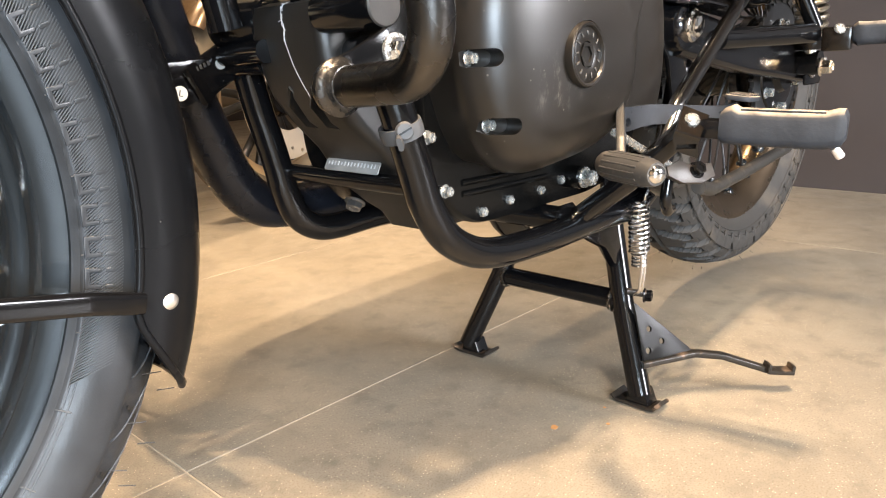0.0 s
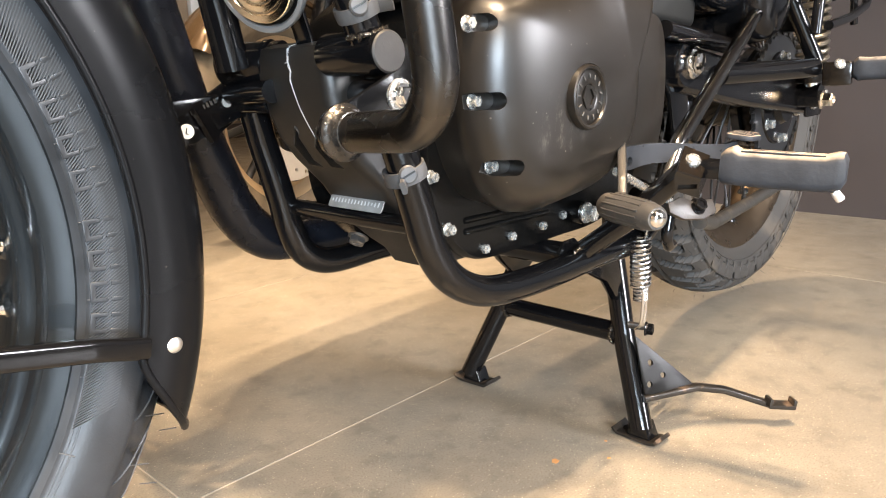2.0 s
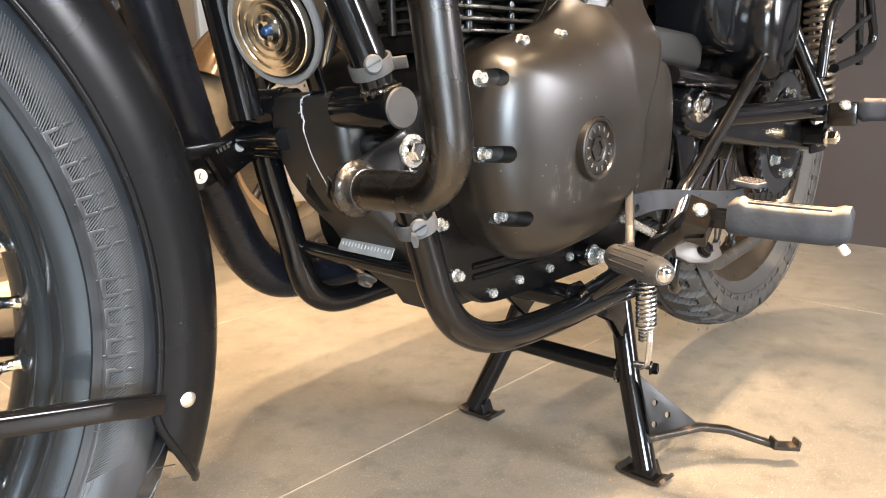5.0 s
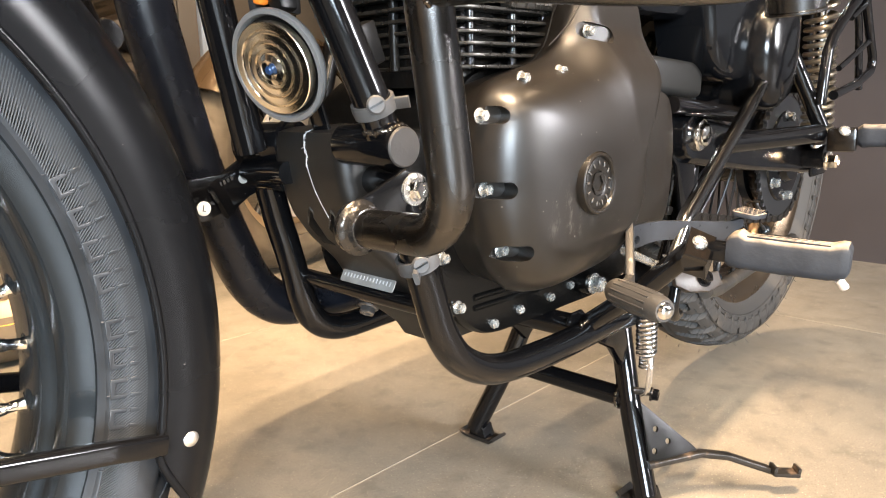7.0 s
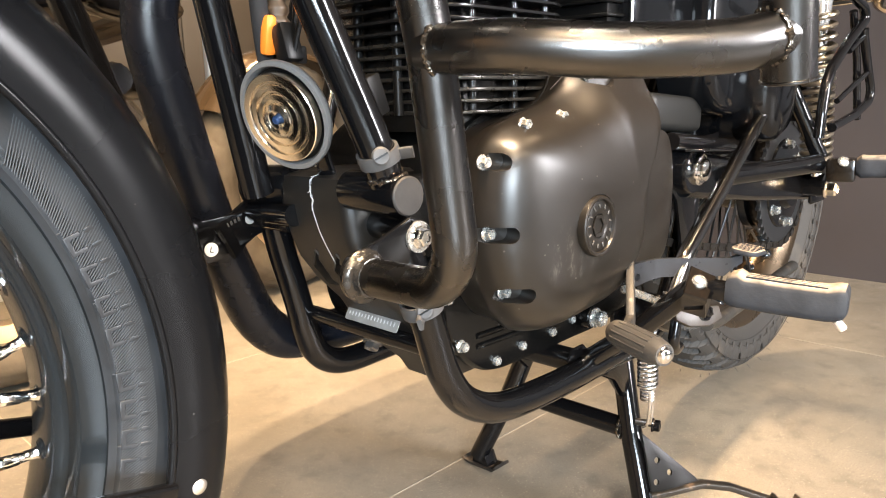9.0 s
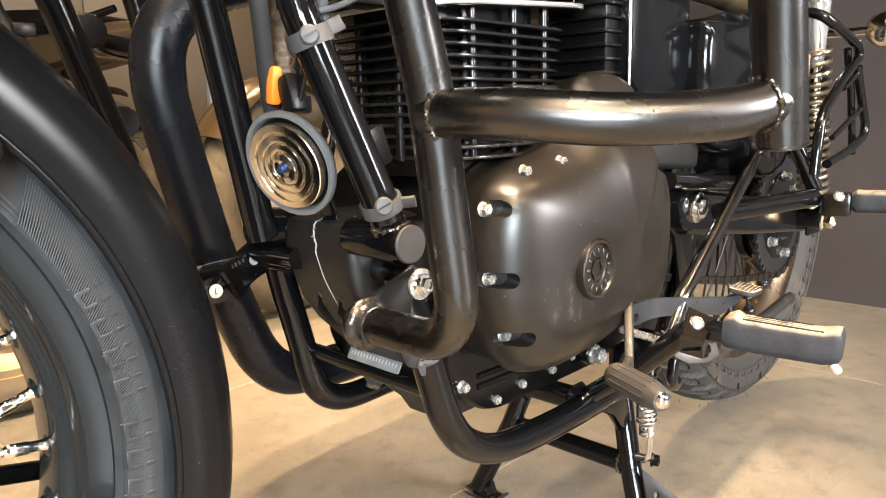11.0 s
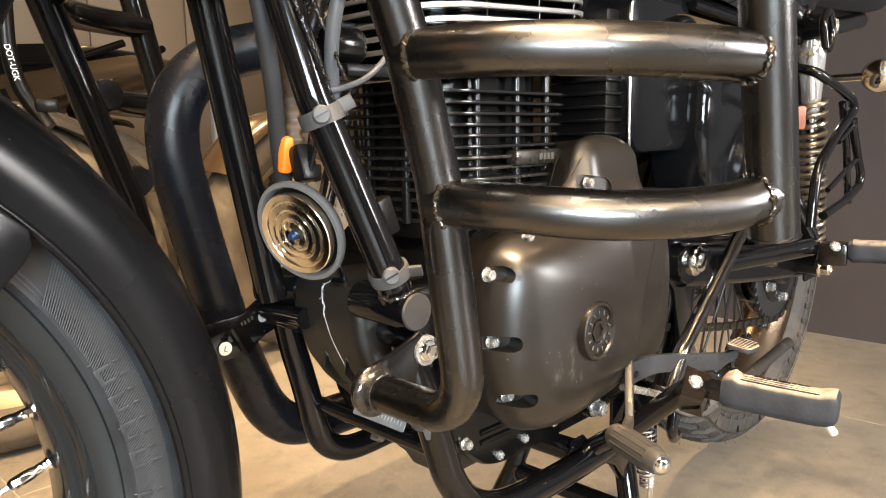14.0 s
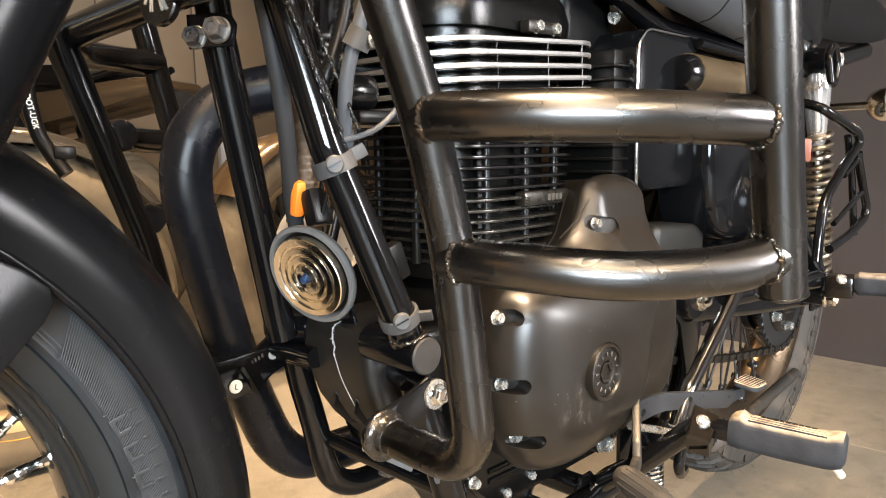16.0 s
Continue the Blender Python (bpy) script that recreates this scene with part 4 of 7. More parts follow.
def engine():
    case_pts = outline([(-0.262, 0.45), (-0.268, 0.40), (-0.268, 0.345), (-0.262, 0.300), (-0.240, 0.268), (-0.205, 0.246), (-0.15, 0.243), (-0.08, 0.243), (0.00, 0.246), (0.065, 0.272), (0.095, 0.36), (0.075, 0.44), (0.0, 0.475), (-0.10, 0.495), (-0.2, 0.49)])
    rings = dished(case_pts, [(0.96, 0.105), (1.0, 0.098), (1.0, -0.062), (0.985, -0.067), (0.93, -0.068)], (-0.1, 0.36))
    eng = part("engine", loft(rings), CASE, bike, "matt black engine crankcase")
    cov_pts = outline([(-0.270, 0.392), (-0.269, 0.432), (-0.259, 0.461), (-0.238, 0.4755), (-0.212, 0.483), (-0.187, 0.489), (-0.166, 0.4965), (-0.150, 0.5095), (-0.141, 0.526), (-0.133, 0.5430), (-0.120, 0.5550), (-0.094, 0.5590), (-0.058, 0.5565), (-0.030, 0.543), (-0.027, 0.505), (-0.051, 0.460),
                       (-0.064, 0.405), (-0.068, 0.352), (-0.082, 0.319), (-0.112, 0.301), (-0.155, 0.295), (-0.195, 0.293), (-0.228, 0.302), (-0.250, 0.325), (-0.264, 0.358)], 5)
    rings = [[(x, y, z) for x, z in inset(cov_pts, d)] for d, y in ((0.007, -0.050), (0.005, -0.084), (0.002, -0.099), (0.0, -0.104))]
    for d, h in ((0.0008, 0.007), (0.0030, 0.0145), (0.0062, 0.0220), (0.0100, 0.0290)):
        rings.append([(x, -0.104 - h * cover_depth(z), z) for x, z in inset(cov_pts, d)])
    last = inset(cov_pts, 0.0100)
    for k, h in ((0.955, 0.0350), (0.895, 0.0408), (0.82, 0.0455), (0.72, 0.0500), (0.58, 0.0540), (0.40, 0.0570), (0.18, 0.0585), (0.03, 0.0588)):
        rings.append([(-0.105 + (x + 0.105) * k, -0.104 - h * cover_depth(0.400 + (z - 0.400) * k), 0.400 + (z - 0.400) * k) for x, z in last])
    cov = part("primary_cover", loft(rings), COVER, eng, "matt black domed side cover with scuffs")
    slots = [(-0.2660, 0.4480, 2), (-0.2620, 0.3910, 0), (-0.2430, 0.3390, -2)]
    cutters = [bolt_slot(x, z, 0.0190, 0.0066, -0.1125, t) for x, z, t in slots]
    cutters += [bolt_slot(-0.2245, 0.4755, 0.021, 0.0054, -0.1200, -24), bolt_slot(-0.1800, 0.4805, 0.021, 0.0054, -0.1245, -20), bolt_slot(-0.1290, 0.5150, 0.027, 0.0075, -0.1175, -10)]
    cutters.append(lathe([(0, 0), (0.0268, 0), (0.0268, 0.05), (0, 0.05)], axis_matrix((-0.1735, -0.1600, 0.3895), (0.02, -1, 0.02)), 48))
    carve(cov, *cutters)
    for x, z, t in slots:
        hex_bolt((x, -0.1125, z), (0, -1, 0), 0.0082, cov, washer=1.5, tall=0.9)
    for x, y, z in ((-0.2245, -0.1205, 0.4755), (-0.1800, -0.1250, 0.4805)):
        hex_bolt((x, y, z), (0, -1, 0), 0.0080, cov, washer=1.4, tall=0.9)
    hex_bolt((-0.1290, -0.1180, 0.5150), (0, -1, 0), 0.0080, cov, washer=1.4, tall=0.9)
    # seam line round the rim of the cover
    part("cover_gasket", sweep([*(Vector((-0.160 + (x + 0.160) * 0.95, -0.0880, 0.395 + (z - 0.395) * 0.95)) for x, z in cov_pts + cov_pts[:1])], 0.0012, 6, False), PLASTIC, cov)
    # oil cap
    m = axis_matrix((-0.1735, -0.1556, 0.3895), (0.02, -1, 0.02), (1, 0, 0))
    cap = part("filler_cap", lathe([(0, 0.0008), (0.0100, 0.0008), (0.0105, 0.0056), (0.0120, 0.0064), (0.0208, 0.0062), (0.0216, 0.0056), (0.0226, 0.0080), (0.0244, 0.0084), (0.0256, 0.0074), (0.0260, 0.0050), (0.0260, -0.004), (0, -0.004)], m, 48), MATT, cov, "round black oil filler cap with raised bars")
    hexo = lathe([(0.0072, 0.0002), (0.0072, 0.0060), (0.0104, 0.0064), (0.0104, 0.0002)], m, 6)
    part("hex_socket", hexo, MATT, cap, angle=20)
    for k in range(13):
        a = radians(k * 360 / 13 + 8)
        b = box(0.0045 if k % 3 else 0.0038, 0.0016, 0.0010, m @ Matrix.Rotation(a, 4, "Z") @ Matrix.Translation((0.0168, 0, 0.0068)) @ Matrix.Rotation(radians((k * 47) % 50 - 25), 4, "Z"), bev=0.0003, seg=1)
        part("raised_bar", b, CAPTEXT, cap)
    # rear sprocket cover
    rear_pts = outline([(-0.080, 0.458), (-0.036, 0.466), (0.004, 0.462), (0.020, 0.442), (0.026, 0.400), (0.022, 0.355), (0.008, 0.325), (-0.025, 0.314), (-0.065, 0.318), (-0.100, 0.345), (-0.095, 0.40)])
    lv = [(0.99, -0.060), (1.0, -0.066), (1.0, -0.112), (0.985, -0.122), (0.95, -0.128), (0.8, -0.1315), (0.4, -0.133), (0.1, -0.133)]
    part("sprocket_cover", loft(dished(rear_pts, lv, (-0.030, 0.39))), MATT, eng, "matt black rear side cover")
    # breather box over the sprocket cover
    part("starter_cover", box(0.122, 0.06, 0.040, Matrix.Translation((0.080, -0.075, 0.475)) @ Matrix.Rotation(radians(4), 4, "Y"), bev=0.009, seg=3), GREYBOX, eng)
    # lower flange bolts and ribs
    for x, y, z in ((-0.246, -0.069, 0.282), (-0.199, -0.067, 0.2555), (-0.160, -0.067, 0.2600), (-0.110, -0.067, 0.2610), (-0.075, -0.067, 0.2660), (-0.2660, -0.070, 0.330)):
        boss = part("bolt_boss", lathe([(0, 0.012), (0.0085, 0.012), (0.0085, -0.003), (0.0078, -0.0045), (0, -0.0045)], axis_matrix((x, y + 0.006, z), (0, 1, 0)), 20), CASE, eng)
        hex_bolt((x, y + 0.0015, z), (0, -1, 0), 0.0080, eng, washer=1.5, tall=0.9, socket=False)
    for z0, z1 in ((0.2860, 0.2830), (0.2760, 0.2730)):
        part("case_rib", tube([(-0.225, -0.0665, z0), (-0.10, -0.0665, z1)], 0.0035, 0, 12), CASE, eng)
    hex_bolt((-0.057, -0.086, 0.2670), (0, -1, 0), 0.0150, eng, tall=0.8)
    part("bolt_boss", lathe([(0, -0.03), (0.012, -0.03), (0.012, 0.018), (0.010, 0.020), (0, 0.020)], axis_matrix((-0.057, -0.066, 0.2670), (0, -1, 0)), 20), CASE, eng)
    # oil sump and drain
    hex_bolt((-0.250, 0.048, 0.262), (-0.6, -0.2, -0.8), 0.014, eng, DULLZINC, tall=0.6)
    # front housing between the down tubes
    rings = []
    for z, xf, xb, yl, yr, r in ((0.4405, -0.332, -0.24, -0.032, 0.047, 0.010), (0.4370, -0.3425, -0.24, -0.040, 0.054, 0.011), (0.428, -0.3455, -0.25, -0.042, 0.057, 0.012), (0.400, -0.3420, -0.25, -0.041, 0.056, 0.012), (0.386, -0.3395, -0.25, -0.042, 0.0540, 0.012), (0.366, -0.3345, -0.25, -0.044, 0.0490, 0.012),
                             (0.346, -0.3230, -0.25, -0.047, 0.0450, 0.014), (0.320, -0.2975, -0.24, -0.052, 0.043, 0.012), (0.304, -0.288, -0.22, -0.054, 0.041, 0.012), (0.280, -0.272, -0.20, -0.056, 0.036, 0.012), (0.268, -0.264, -0.20, -0.056, 0.022, 0.010), (0.259, -0.258, -0.20, -0.055, 0.006, 0.008), (0.246, -0.251, -0.20, -0.050, 0.001, 0.006)):
        rings.append([((xf + xb) / 2 + x, (yl + yr) / 2 + y, z) for x, y in rounded(xb - xf, yr - yl, r, 5)])
    front = part("front_housing", loft(rings), HOUSING, eng, "matt black front engine housing with a chalk scratch")
    pts = [(-0.3300, 0.003, 0.4408), (-0.3430, 0.004, 0.4370), (-0.3456, 0.004, 0.4280), (-0.3445, 0.003, 0.4190), (-0.3436, 0.005, 0.4110), (-0.3426, 0.003, 0.4020), (-0.3410, 0.000, 0.3910), (-0.3380, -0.004, 0.3790), (-0.3345, -0.010, 0.3655)]
    rng = random.Random(3)
    sc = smooth_line(pts, 8)
    part("paint_scratch", sweep([p + Vector((0, rng.uniform(-0.0008, 0.0008) if k < 34 else 0, 0)) for k, p in enumerate(sc)], [rng.uniform(0.0002, 0.0008) if 8 < k < 34 else 0.00028 for k in range(len(sc))], 6), SCRATCH, front, "pale chalky scratch")
    for k in range(9):
        q = sc[4 + k * 2] + Vector((0, rng.uniform(-0.0016, 0.0016), 0))
        part("scratch_fleck", sweep([q, q + Vector((-0.0001, rng.uniform(-0.003, 0.003), rng.uniform(-0.003, 0.001)))], 0.0004, 5), SCRATCH, front)
    for dy in (0.0, -0.0285):
        tip, low, end = Vector((-0.3370, 0.0130 + dy, 0.3745)), Vector((-0.3330, 0.0215 + dy, 0.3590)), Vector((-0.3150, 0.004 + dy, 0.3390))
        f = poly_plate([tip, low, low + Vector((0.012, -0.004, -0.016)), end, end + Vector((0.004, -0.002, 0.004))], 0.0045, 0.001)
        part("cooling_rib", f, CASE, front)
        part("rib_edge", sweep([low + Vector((-0.0012, 0, 0)), tip + Vector((-0.0012, 0, 0.0006)), end + Vector((-0.0012, -0.001, 0.001))], 0.0009, 6), CAPGREY, front)
    pl = plate(rounded(0.0145, 0.070, 0.002, 3), 0.0012, axis_matrix((-0.2935, -0.005, 0.3075), (-0.86, 0, 0.50), (0.50, 0, 0.86)), 0.0003)
    num = part("stamped_plate", pl, SILVERPLATE, front, "small grey stamped plate")
    for k in range(15):
        b = box(0.0040 if k % 4 else 0.0028, 0.0012, 0.0005, axis_matrix((-0.2945, 0.0255 - k * 0.0043, 0.3075), (-0.86, 0, 0.50), (0.50, 0, 0.86)), bev=0)
        part("marking_bar", b, SCRATCH, num)
    # horizontal oil line by the cross tubes
    part("side_web", box(0.05, 0.03, 0.07, Matrix.Translation((-0.29, -0.060, 0.405)), bev=0.008, seg=3), CASE, eng)
    part("crankcase_neck", box(0.13, 0.13, 0.10, Matrix.Translation((-0.085, 0.0, 0.500)), bev=0.02, seg=3), CASE, eng)
    pl = smooth_line([(-0.163, -0.1035, 0.503), (-0.150, -0.1135, 0.520), (-0.138, -0.1185, 0.538)], 6)
    part("parting_line", sweep(pl, 0.0007, 6), MATT, cov)
    # barrel and head
    cx = -0.186
    core = loft([[(cx + x, y, z) for x, y in rounded(0.150, 0.128, 0.04, 6)] for z in (0.47, 0.62)])
    barrel = part("cylinder", core, CASE, eng, "black finned cylinder barrel")
    for k in range(13):
        z = 0.5975 - k * 0.0093
        w = 0.206 - k * 0.0045
        fin = loft([[(cx + x, y, z + d) for x, y in rounded(w - e, 0.168 - e, 0.046, 8)] for d, e in ((-0.0016, 0.0020), (-0.0011, 0.0005), (0, 0), (0.0011, 0.0005), (0.0016, 0.0020))])
        part("fin", fin, GLOSSFIN if k < 6 else CASTGREY, barrel)
    # two front columns use a duller black, that end's shade put into their finish
    for dx, dy in ((-0.045, -0.073), (0.010, -0.073), (0.055, -0.073), (-0.080, -0.02), (-0.080, 0.03)):
        part("stud_column", tube([(cx + dx, dy, 0.484), (cx + dx, dy, 0.625)], 0.0042, 0, 12), PLASTIC if dx < -0.06 else GLOSSFIN, barrel)
    part("casting_block", box(0.070, 0.014, 0.014, Matrix.Translation((cx + 0.026, -0.0815, 0.5400)), bev=0.003), CASTGREY, barrel)
    for k in range(4):
        part("marking_bar", box(0.0042, 0.0008, 0.0060, Matrix.Translation((cx + 0.026 + k * 0.006, -0.0890, 0.5405)), bev=0), CAPTEXT, barrel)
    hx = -0.176
    lean = Matrix.Translation((-0.26, 0, 0.66)) @ Matrix.Rotation(radians(-3.5), 4, "Y") @ Matrix.Translation((0.26, 0, -0.66))

    def leant(bm):
        bm.transform(lean)
        return bm

    head = part("cylinder_head", loft([[(hx + x, y, z) for x, y in rounded(0.19, 0.13, 0.05, 6)] for z in (0.615, 0.70)]), CASE, eng, "black cylinder head with machined fin edges")
    for k in range(7):
        z = 0.6105 + k * 0.0109
        fin = loft([[(hx + x, y, z + d) for x, y in rounded(0.246 - e, 0.176 - e, 0.055, 7)] for d, e in ((-0.0030, 0.006), (-0.0030, 0.002), (0.0030, 0.002), (0.0030, 0.006))])
        f = part("fin", leant(fin), CASE, head)
        edge = loft([[(hx + x, y, z + d) for x, y in rounded(0.248 - e, 0.178 - e, 0.056, 9)] for d, e in ((-0.0021, 0.0008), (-0.0014, 0), (0.0014, 0), (0.0021, 0.0008))])
        part("machined_edge", leant(edge), ALU, f, "bright machined fin edge")
    for x in (-0.232, -0.160, -0.105):
        for k in range(6):
            z = 0.6105 + k * 0.0109
            part("fin_post", leant(tube([(x, -0.0865, z + 0.002), (x + 0.0012, -0.0865, z + 0.009)], 0.0011, 0, 8)), CASE, head)
    dome = part("rocker_cover", loft([[(hx + x, y, z) for x, y in rounded(0.21 * s, 0.15 * s, 0.06 * s, 7)] for z, s in ((0.690, 1.0), (0.706, 1.02), (0.722, 0.97), (0.740, 0.85), (0.752, 0.6))]), CASE, head)
    for x in (-0.176, -0.150):
        hex_bolt((x, -0.0845, 0.6930), (0, -1, 0.1), 0.0085, dome, tall=0.9, socket=True)
    part("cover_lug", box(0.05, 0.012, 0.012, Matrix.Translation((-0.163, -0.0815, 0.6930)), bev=0.003), MATT, dome)
    # intake/exhaust port stub
    part("port_stub", tube([(-0.235, 0.02, 0.655), (-0.300, 0.055, 0.660)], 0.030, 0, 24), CASE, head)
    return eng


CASTGREY = material("worn_black_casting", (0.055, 0.052, 0.047), 0.30, metal=0.8, rough_var=0.1, var=0.2, var_scale=60, bump=0.1, bump_scale=500)
HOUSING = material("matt_brown_black_casting", (0.0085, 0.0075, 0.0065), 0.42, spec=0.45, bump=0.15, bump_scale=900, rough_var=0.05)
specks(HOUSING)
GREYBOX = material("grey_moulded_plastic", (0.011, 0.011, 0.0105), 0.46, spec=0.4, bump=0.1, bump_scale=600)
SCRATCH = material("chalky_scratch", (0.42, 0.42, 0.42), 0.8)
GLOSSFIN = material("black_fin_paint", (0.005, 0.005, 0.0053), 0.2, bump=0.1, bump_scale=700)
engine()


# ---- horn ----
def horn():
    n = Vector((-0.932, -0.215, -0.285)).normalized()
    c = Vector((-0.3755, -0.0115, 0.4875))
    m = axis_matrix(c, n, (0, 0, 1))
    body = part("horn", lathe([(0.0, -0.024), (0.021, -0.024), (0.0252, -0.012), (0.0357, -0.009), (0.0404, -0.006), (0.0421, -0.003), (0.0428, 0.0005), (0.042, 0.0022), (0.0388, 0.0026), (0.0375, 0.001), (0.0367, -0.0085), (0.0, -0.0085)], m, 64), GREYPAINT, bike, "round horn with a grey rim and chrome disc")
    prof = [(0.0344, -0.0005), (0.0344, 0.0059), (0.0337, 0.0065), (0.0288, 0.0067), (0.0277, 0.0051), (0.0264, 0.0051), (0.0256, 0.0069), (0.0217, 0.0073), (0.0207, 0.0055), (0.0195, 0.0055), (0.0186, 0.0075), (0.015, 0.0079), (0.0142, 0.0061), (0.0125, 0.0061), (0.0114, 0.0083), (0.0076, 0.0099), (0.0063, 0.0089), (0.0, 0.0087)]
    part("chrome_disc", lathe(prof, m, 64), CHROMEWARM, body, "concentric chrome disc")
    part("horn_well", lathe([(0, -0.0038), (0.0362, -0.0038), (0.0364, -0.0030), (0, -0.0030)], m, 48), PLASTIC, body)
    part("centre_nut", lathe([(0, 0.0118), (0.0022, 0.0118), (0.0034, 0.0108), (0.0036, 0.0075), (0, 0.0075)], m, 12), BLUE, body)
    part("horn_bracket", plate([(-0.008, 0), (0.008, 0), (0.008, 0.06), (-0.008, 0.06)], 0.004, axis_matrix(c - n * 0.026 + Vector((0, 0, 0.0)), n, (0, 1, 0))), GLOSS, body)


CHROMEWARM = material("warm_chrome", (0.90, 0.83, 0.72), 0.16, metal=1.0, rough_var=0.03)
horn()


# ---- centre stand ----
def centre_stand():
    st = None
    for side in (-1, 1):
        leg = tube([(-0.004, 0.128 * side, 0.014), (0.020, 0.090 * side, 0.110), (0.038, 0.064 * side, 0.195), (0.050, 0.060 * side, 0.245)], 0.0128, 0.05, 20)
        if st is None:
            st = part("centre_stand", leg, GLOSS, bike, "gloss black tubular centre stand")
        else:
            part("stand_leg", leg, GLOSS, st)
        foot = sweep([(0.004, 0.094 * side, 0.0085), (0.004, 0.100 * side, 0.0028), (0.002, 0.140 * side, 0.0028), (0.002, 0.148 * side, 0.0045), (0.002, 0.151 * side, 0.0085)], 1,
                     profile=rounded(0.030, 0.0045, 0.002, 2), up=(0, 0, 1))
        part("stand_foot", foot, SCUFF, st, "scuffed curved steel foot")
        part("foot_gusset", plate([(-0.017, 0), (0.013, 0), (0.008, 0.018), (-0.010, 0.018)], 0.022, axis_matrix((0.002, 0.1240 * side, 0.004), (1, 0, 0), (0, 1, 0)), 0.002), GLOSS, st)
        part("pivot_plate", plate([(-0.045, 0.020), (0.025, 0.022), (0.024, -0.030), (0.004, -0.060), (-0.010, -0.050), (-0.040, 0.0)], 0.006, axis_matrix((0.036, 0.066 * side, 0.232), (0, 1, 0), (-1, 0, 0)), 0.0015), GLOSS, st)
    part("stand_brace", tube([(0.021, -0.090, 0.112), (0.021, 0.090, 0.112)], 0.0118, 0, 20), GLOSS, st)
    for side in (-1, 1):
        weld_ring((0.021, 0.078 * side, 0.112), (0, 1, 0), 0.0128, st, 0.0022)
    part("stand_gusset", poly_plate([(-0.090, -0.080, 0.222), (-0.030, -0.078, 0.226), (0.010, -0.076, 0.222), (0.034, -0.078, 0.150), (0.016, -0.079, 0.152), (-0.008, -0.077, 0.180)], 0.012, 0.003), GLOSS, st)
    part("stand_gusset", poly_plate([(-0.060, 0.060, 0.236), (0.020, 0.060, 0.240), (0.046, 0.062, 0.170), (0.020, 0.066, 0.152), (-0.020, 0.061, 0.186)], 0.012, 0.003), GLOSS, st)
    # foot lever with a perforated gusset
    tri = [Vector((0.010, -0.108, 0.118)), Vector((0.000, -0.128, 0.055)), Vector((0.062, -0.160, 0.048)), Vector((0.056, -0.156, 0.060))]
    n = (tri[1] - tri[0]).cross(tri[2] - tri[0]).normalized()
    m = axis_matrix(tri[0], n, (tri[2] - tri[0]).normalized())
    inv = m.inverted()
    g = part("lever_gusset", plate([((inv @ p).x, (inv @ p).y) for p in tri], 0.003, m, 0.0006), PLASTIC, st, "black gusset plate with drilled holes")
    holes = [lathe([(0, -0.01), (0.0036, -0.01), (0.0036, 0.01), (0, 0.01)], axis_matrix(tri[0] * a + tri[1] * b + tri[2] * c, n), 16) for a, b, c in ((0.52, 0.28, 0.20), (0.30, 0.30, 0.40), (0.16, 0.72, 0.12))]
    carve(g, *holes)
    part("foot_lever", sweep(filleted([(0.000, -0.126, 0.050), (0.060, -0.160, 0.052), (0.085, -0.182, 0.046), (0.122, -0.222, 0.026)], [0.02, 0.02]), 1, profile=rounded(0.0125, 0.0075, 0.0025, 3), up=(0, 0, 1)), SCUFF, st)
    mp = axis_matrix((0.125, -0.232, 0.0270), (0.05, -0.15, 1), (0.75, -0.66, -0.1))
    pad = part("lever_pad", plate([(-0.016, -0.008), (0.016, -0.008), (0.019, 0.0), (0.016, 0.008), (-0.016, 0.006)], 0.005, mp, 0.0015), SCUFF, st, "worn steel foot pad")
    for x in (-0.014, 0.015):
        part("pad_lip", box(0.004, 0.014, 0.010, mp @ Matrix.Translation((x, 0, 0.004)), bev=0.0012), SCUFF, pad)
    # return spring with long hook
    spring = part("return_spring", coil((-0.001, -0.118, 0.236), (0.004, -0.1175, 0.178), 0.0100, 0.0017, 11, 8, 20), SPRING, st, "zinc-plated return spring")
    part("spring_tail", coil((0.004, -0.1175, 0.178), (0.006, -0.1165, 0.162), 0.0068, 0.0016, 4, 8, 18), SPRING, spring)
    for dx in (-0.0065, 0.0):
        part("spring_hook", tube([(0.004 + dx, -0.124, 0.178), (0.005 + dx, -0.124, 0.164), (0.008 + dx, -0.120, 0.134), (0.012 + dx, -0.112, 0.128)], 0.0018, 0.008, 8), SPRING, st)
    part("spring_hook", tube([(-0.001, -0.124, 0.234), (-0.004, -0.128, 0.246), (0.020, -0.124, 0.256), (0.050, -0.118, 0.262)], 0.0018, 0.008, 8), SPRING, st)
    part("pin_rod", tube([(0.016, -0.095, 0.126), (0.036, -0.110, 0.120)], 0.0042, 0, 12), SCUFF, st)
    hex_bolt((0.036, -0.108, 0.118), (0.3, -1, 0), 0.0115, st, GLOSS, "spring_pin", tall=0.8)


SCUFF = material("scuffed_black_steel", (0.02, 0.018, 0.016), 0.28, metal=0.3, second=(0.16, 0.11, 0.075), second_at=0.56, second_scale=45, bump=0.2, bump_scale=300)
centre_stand()


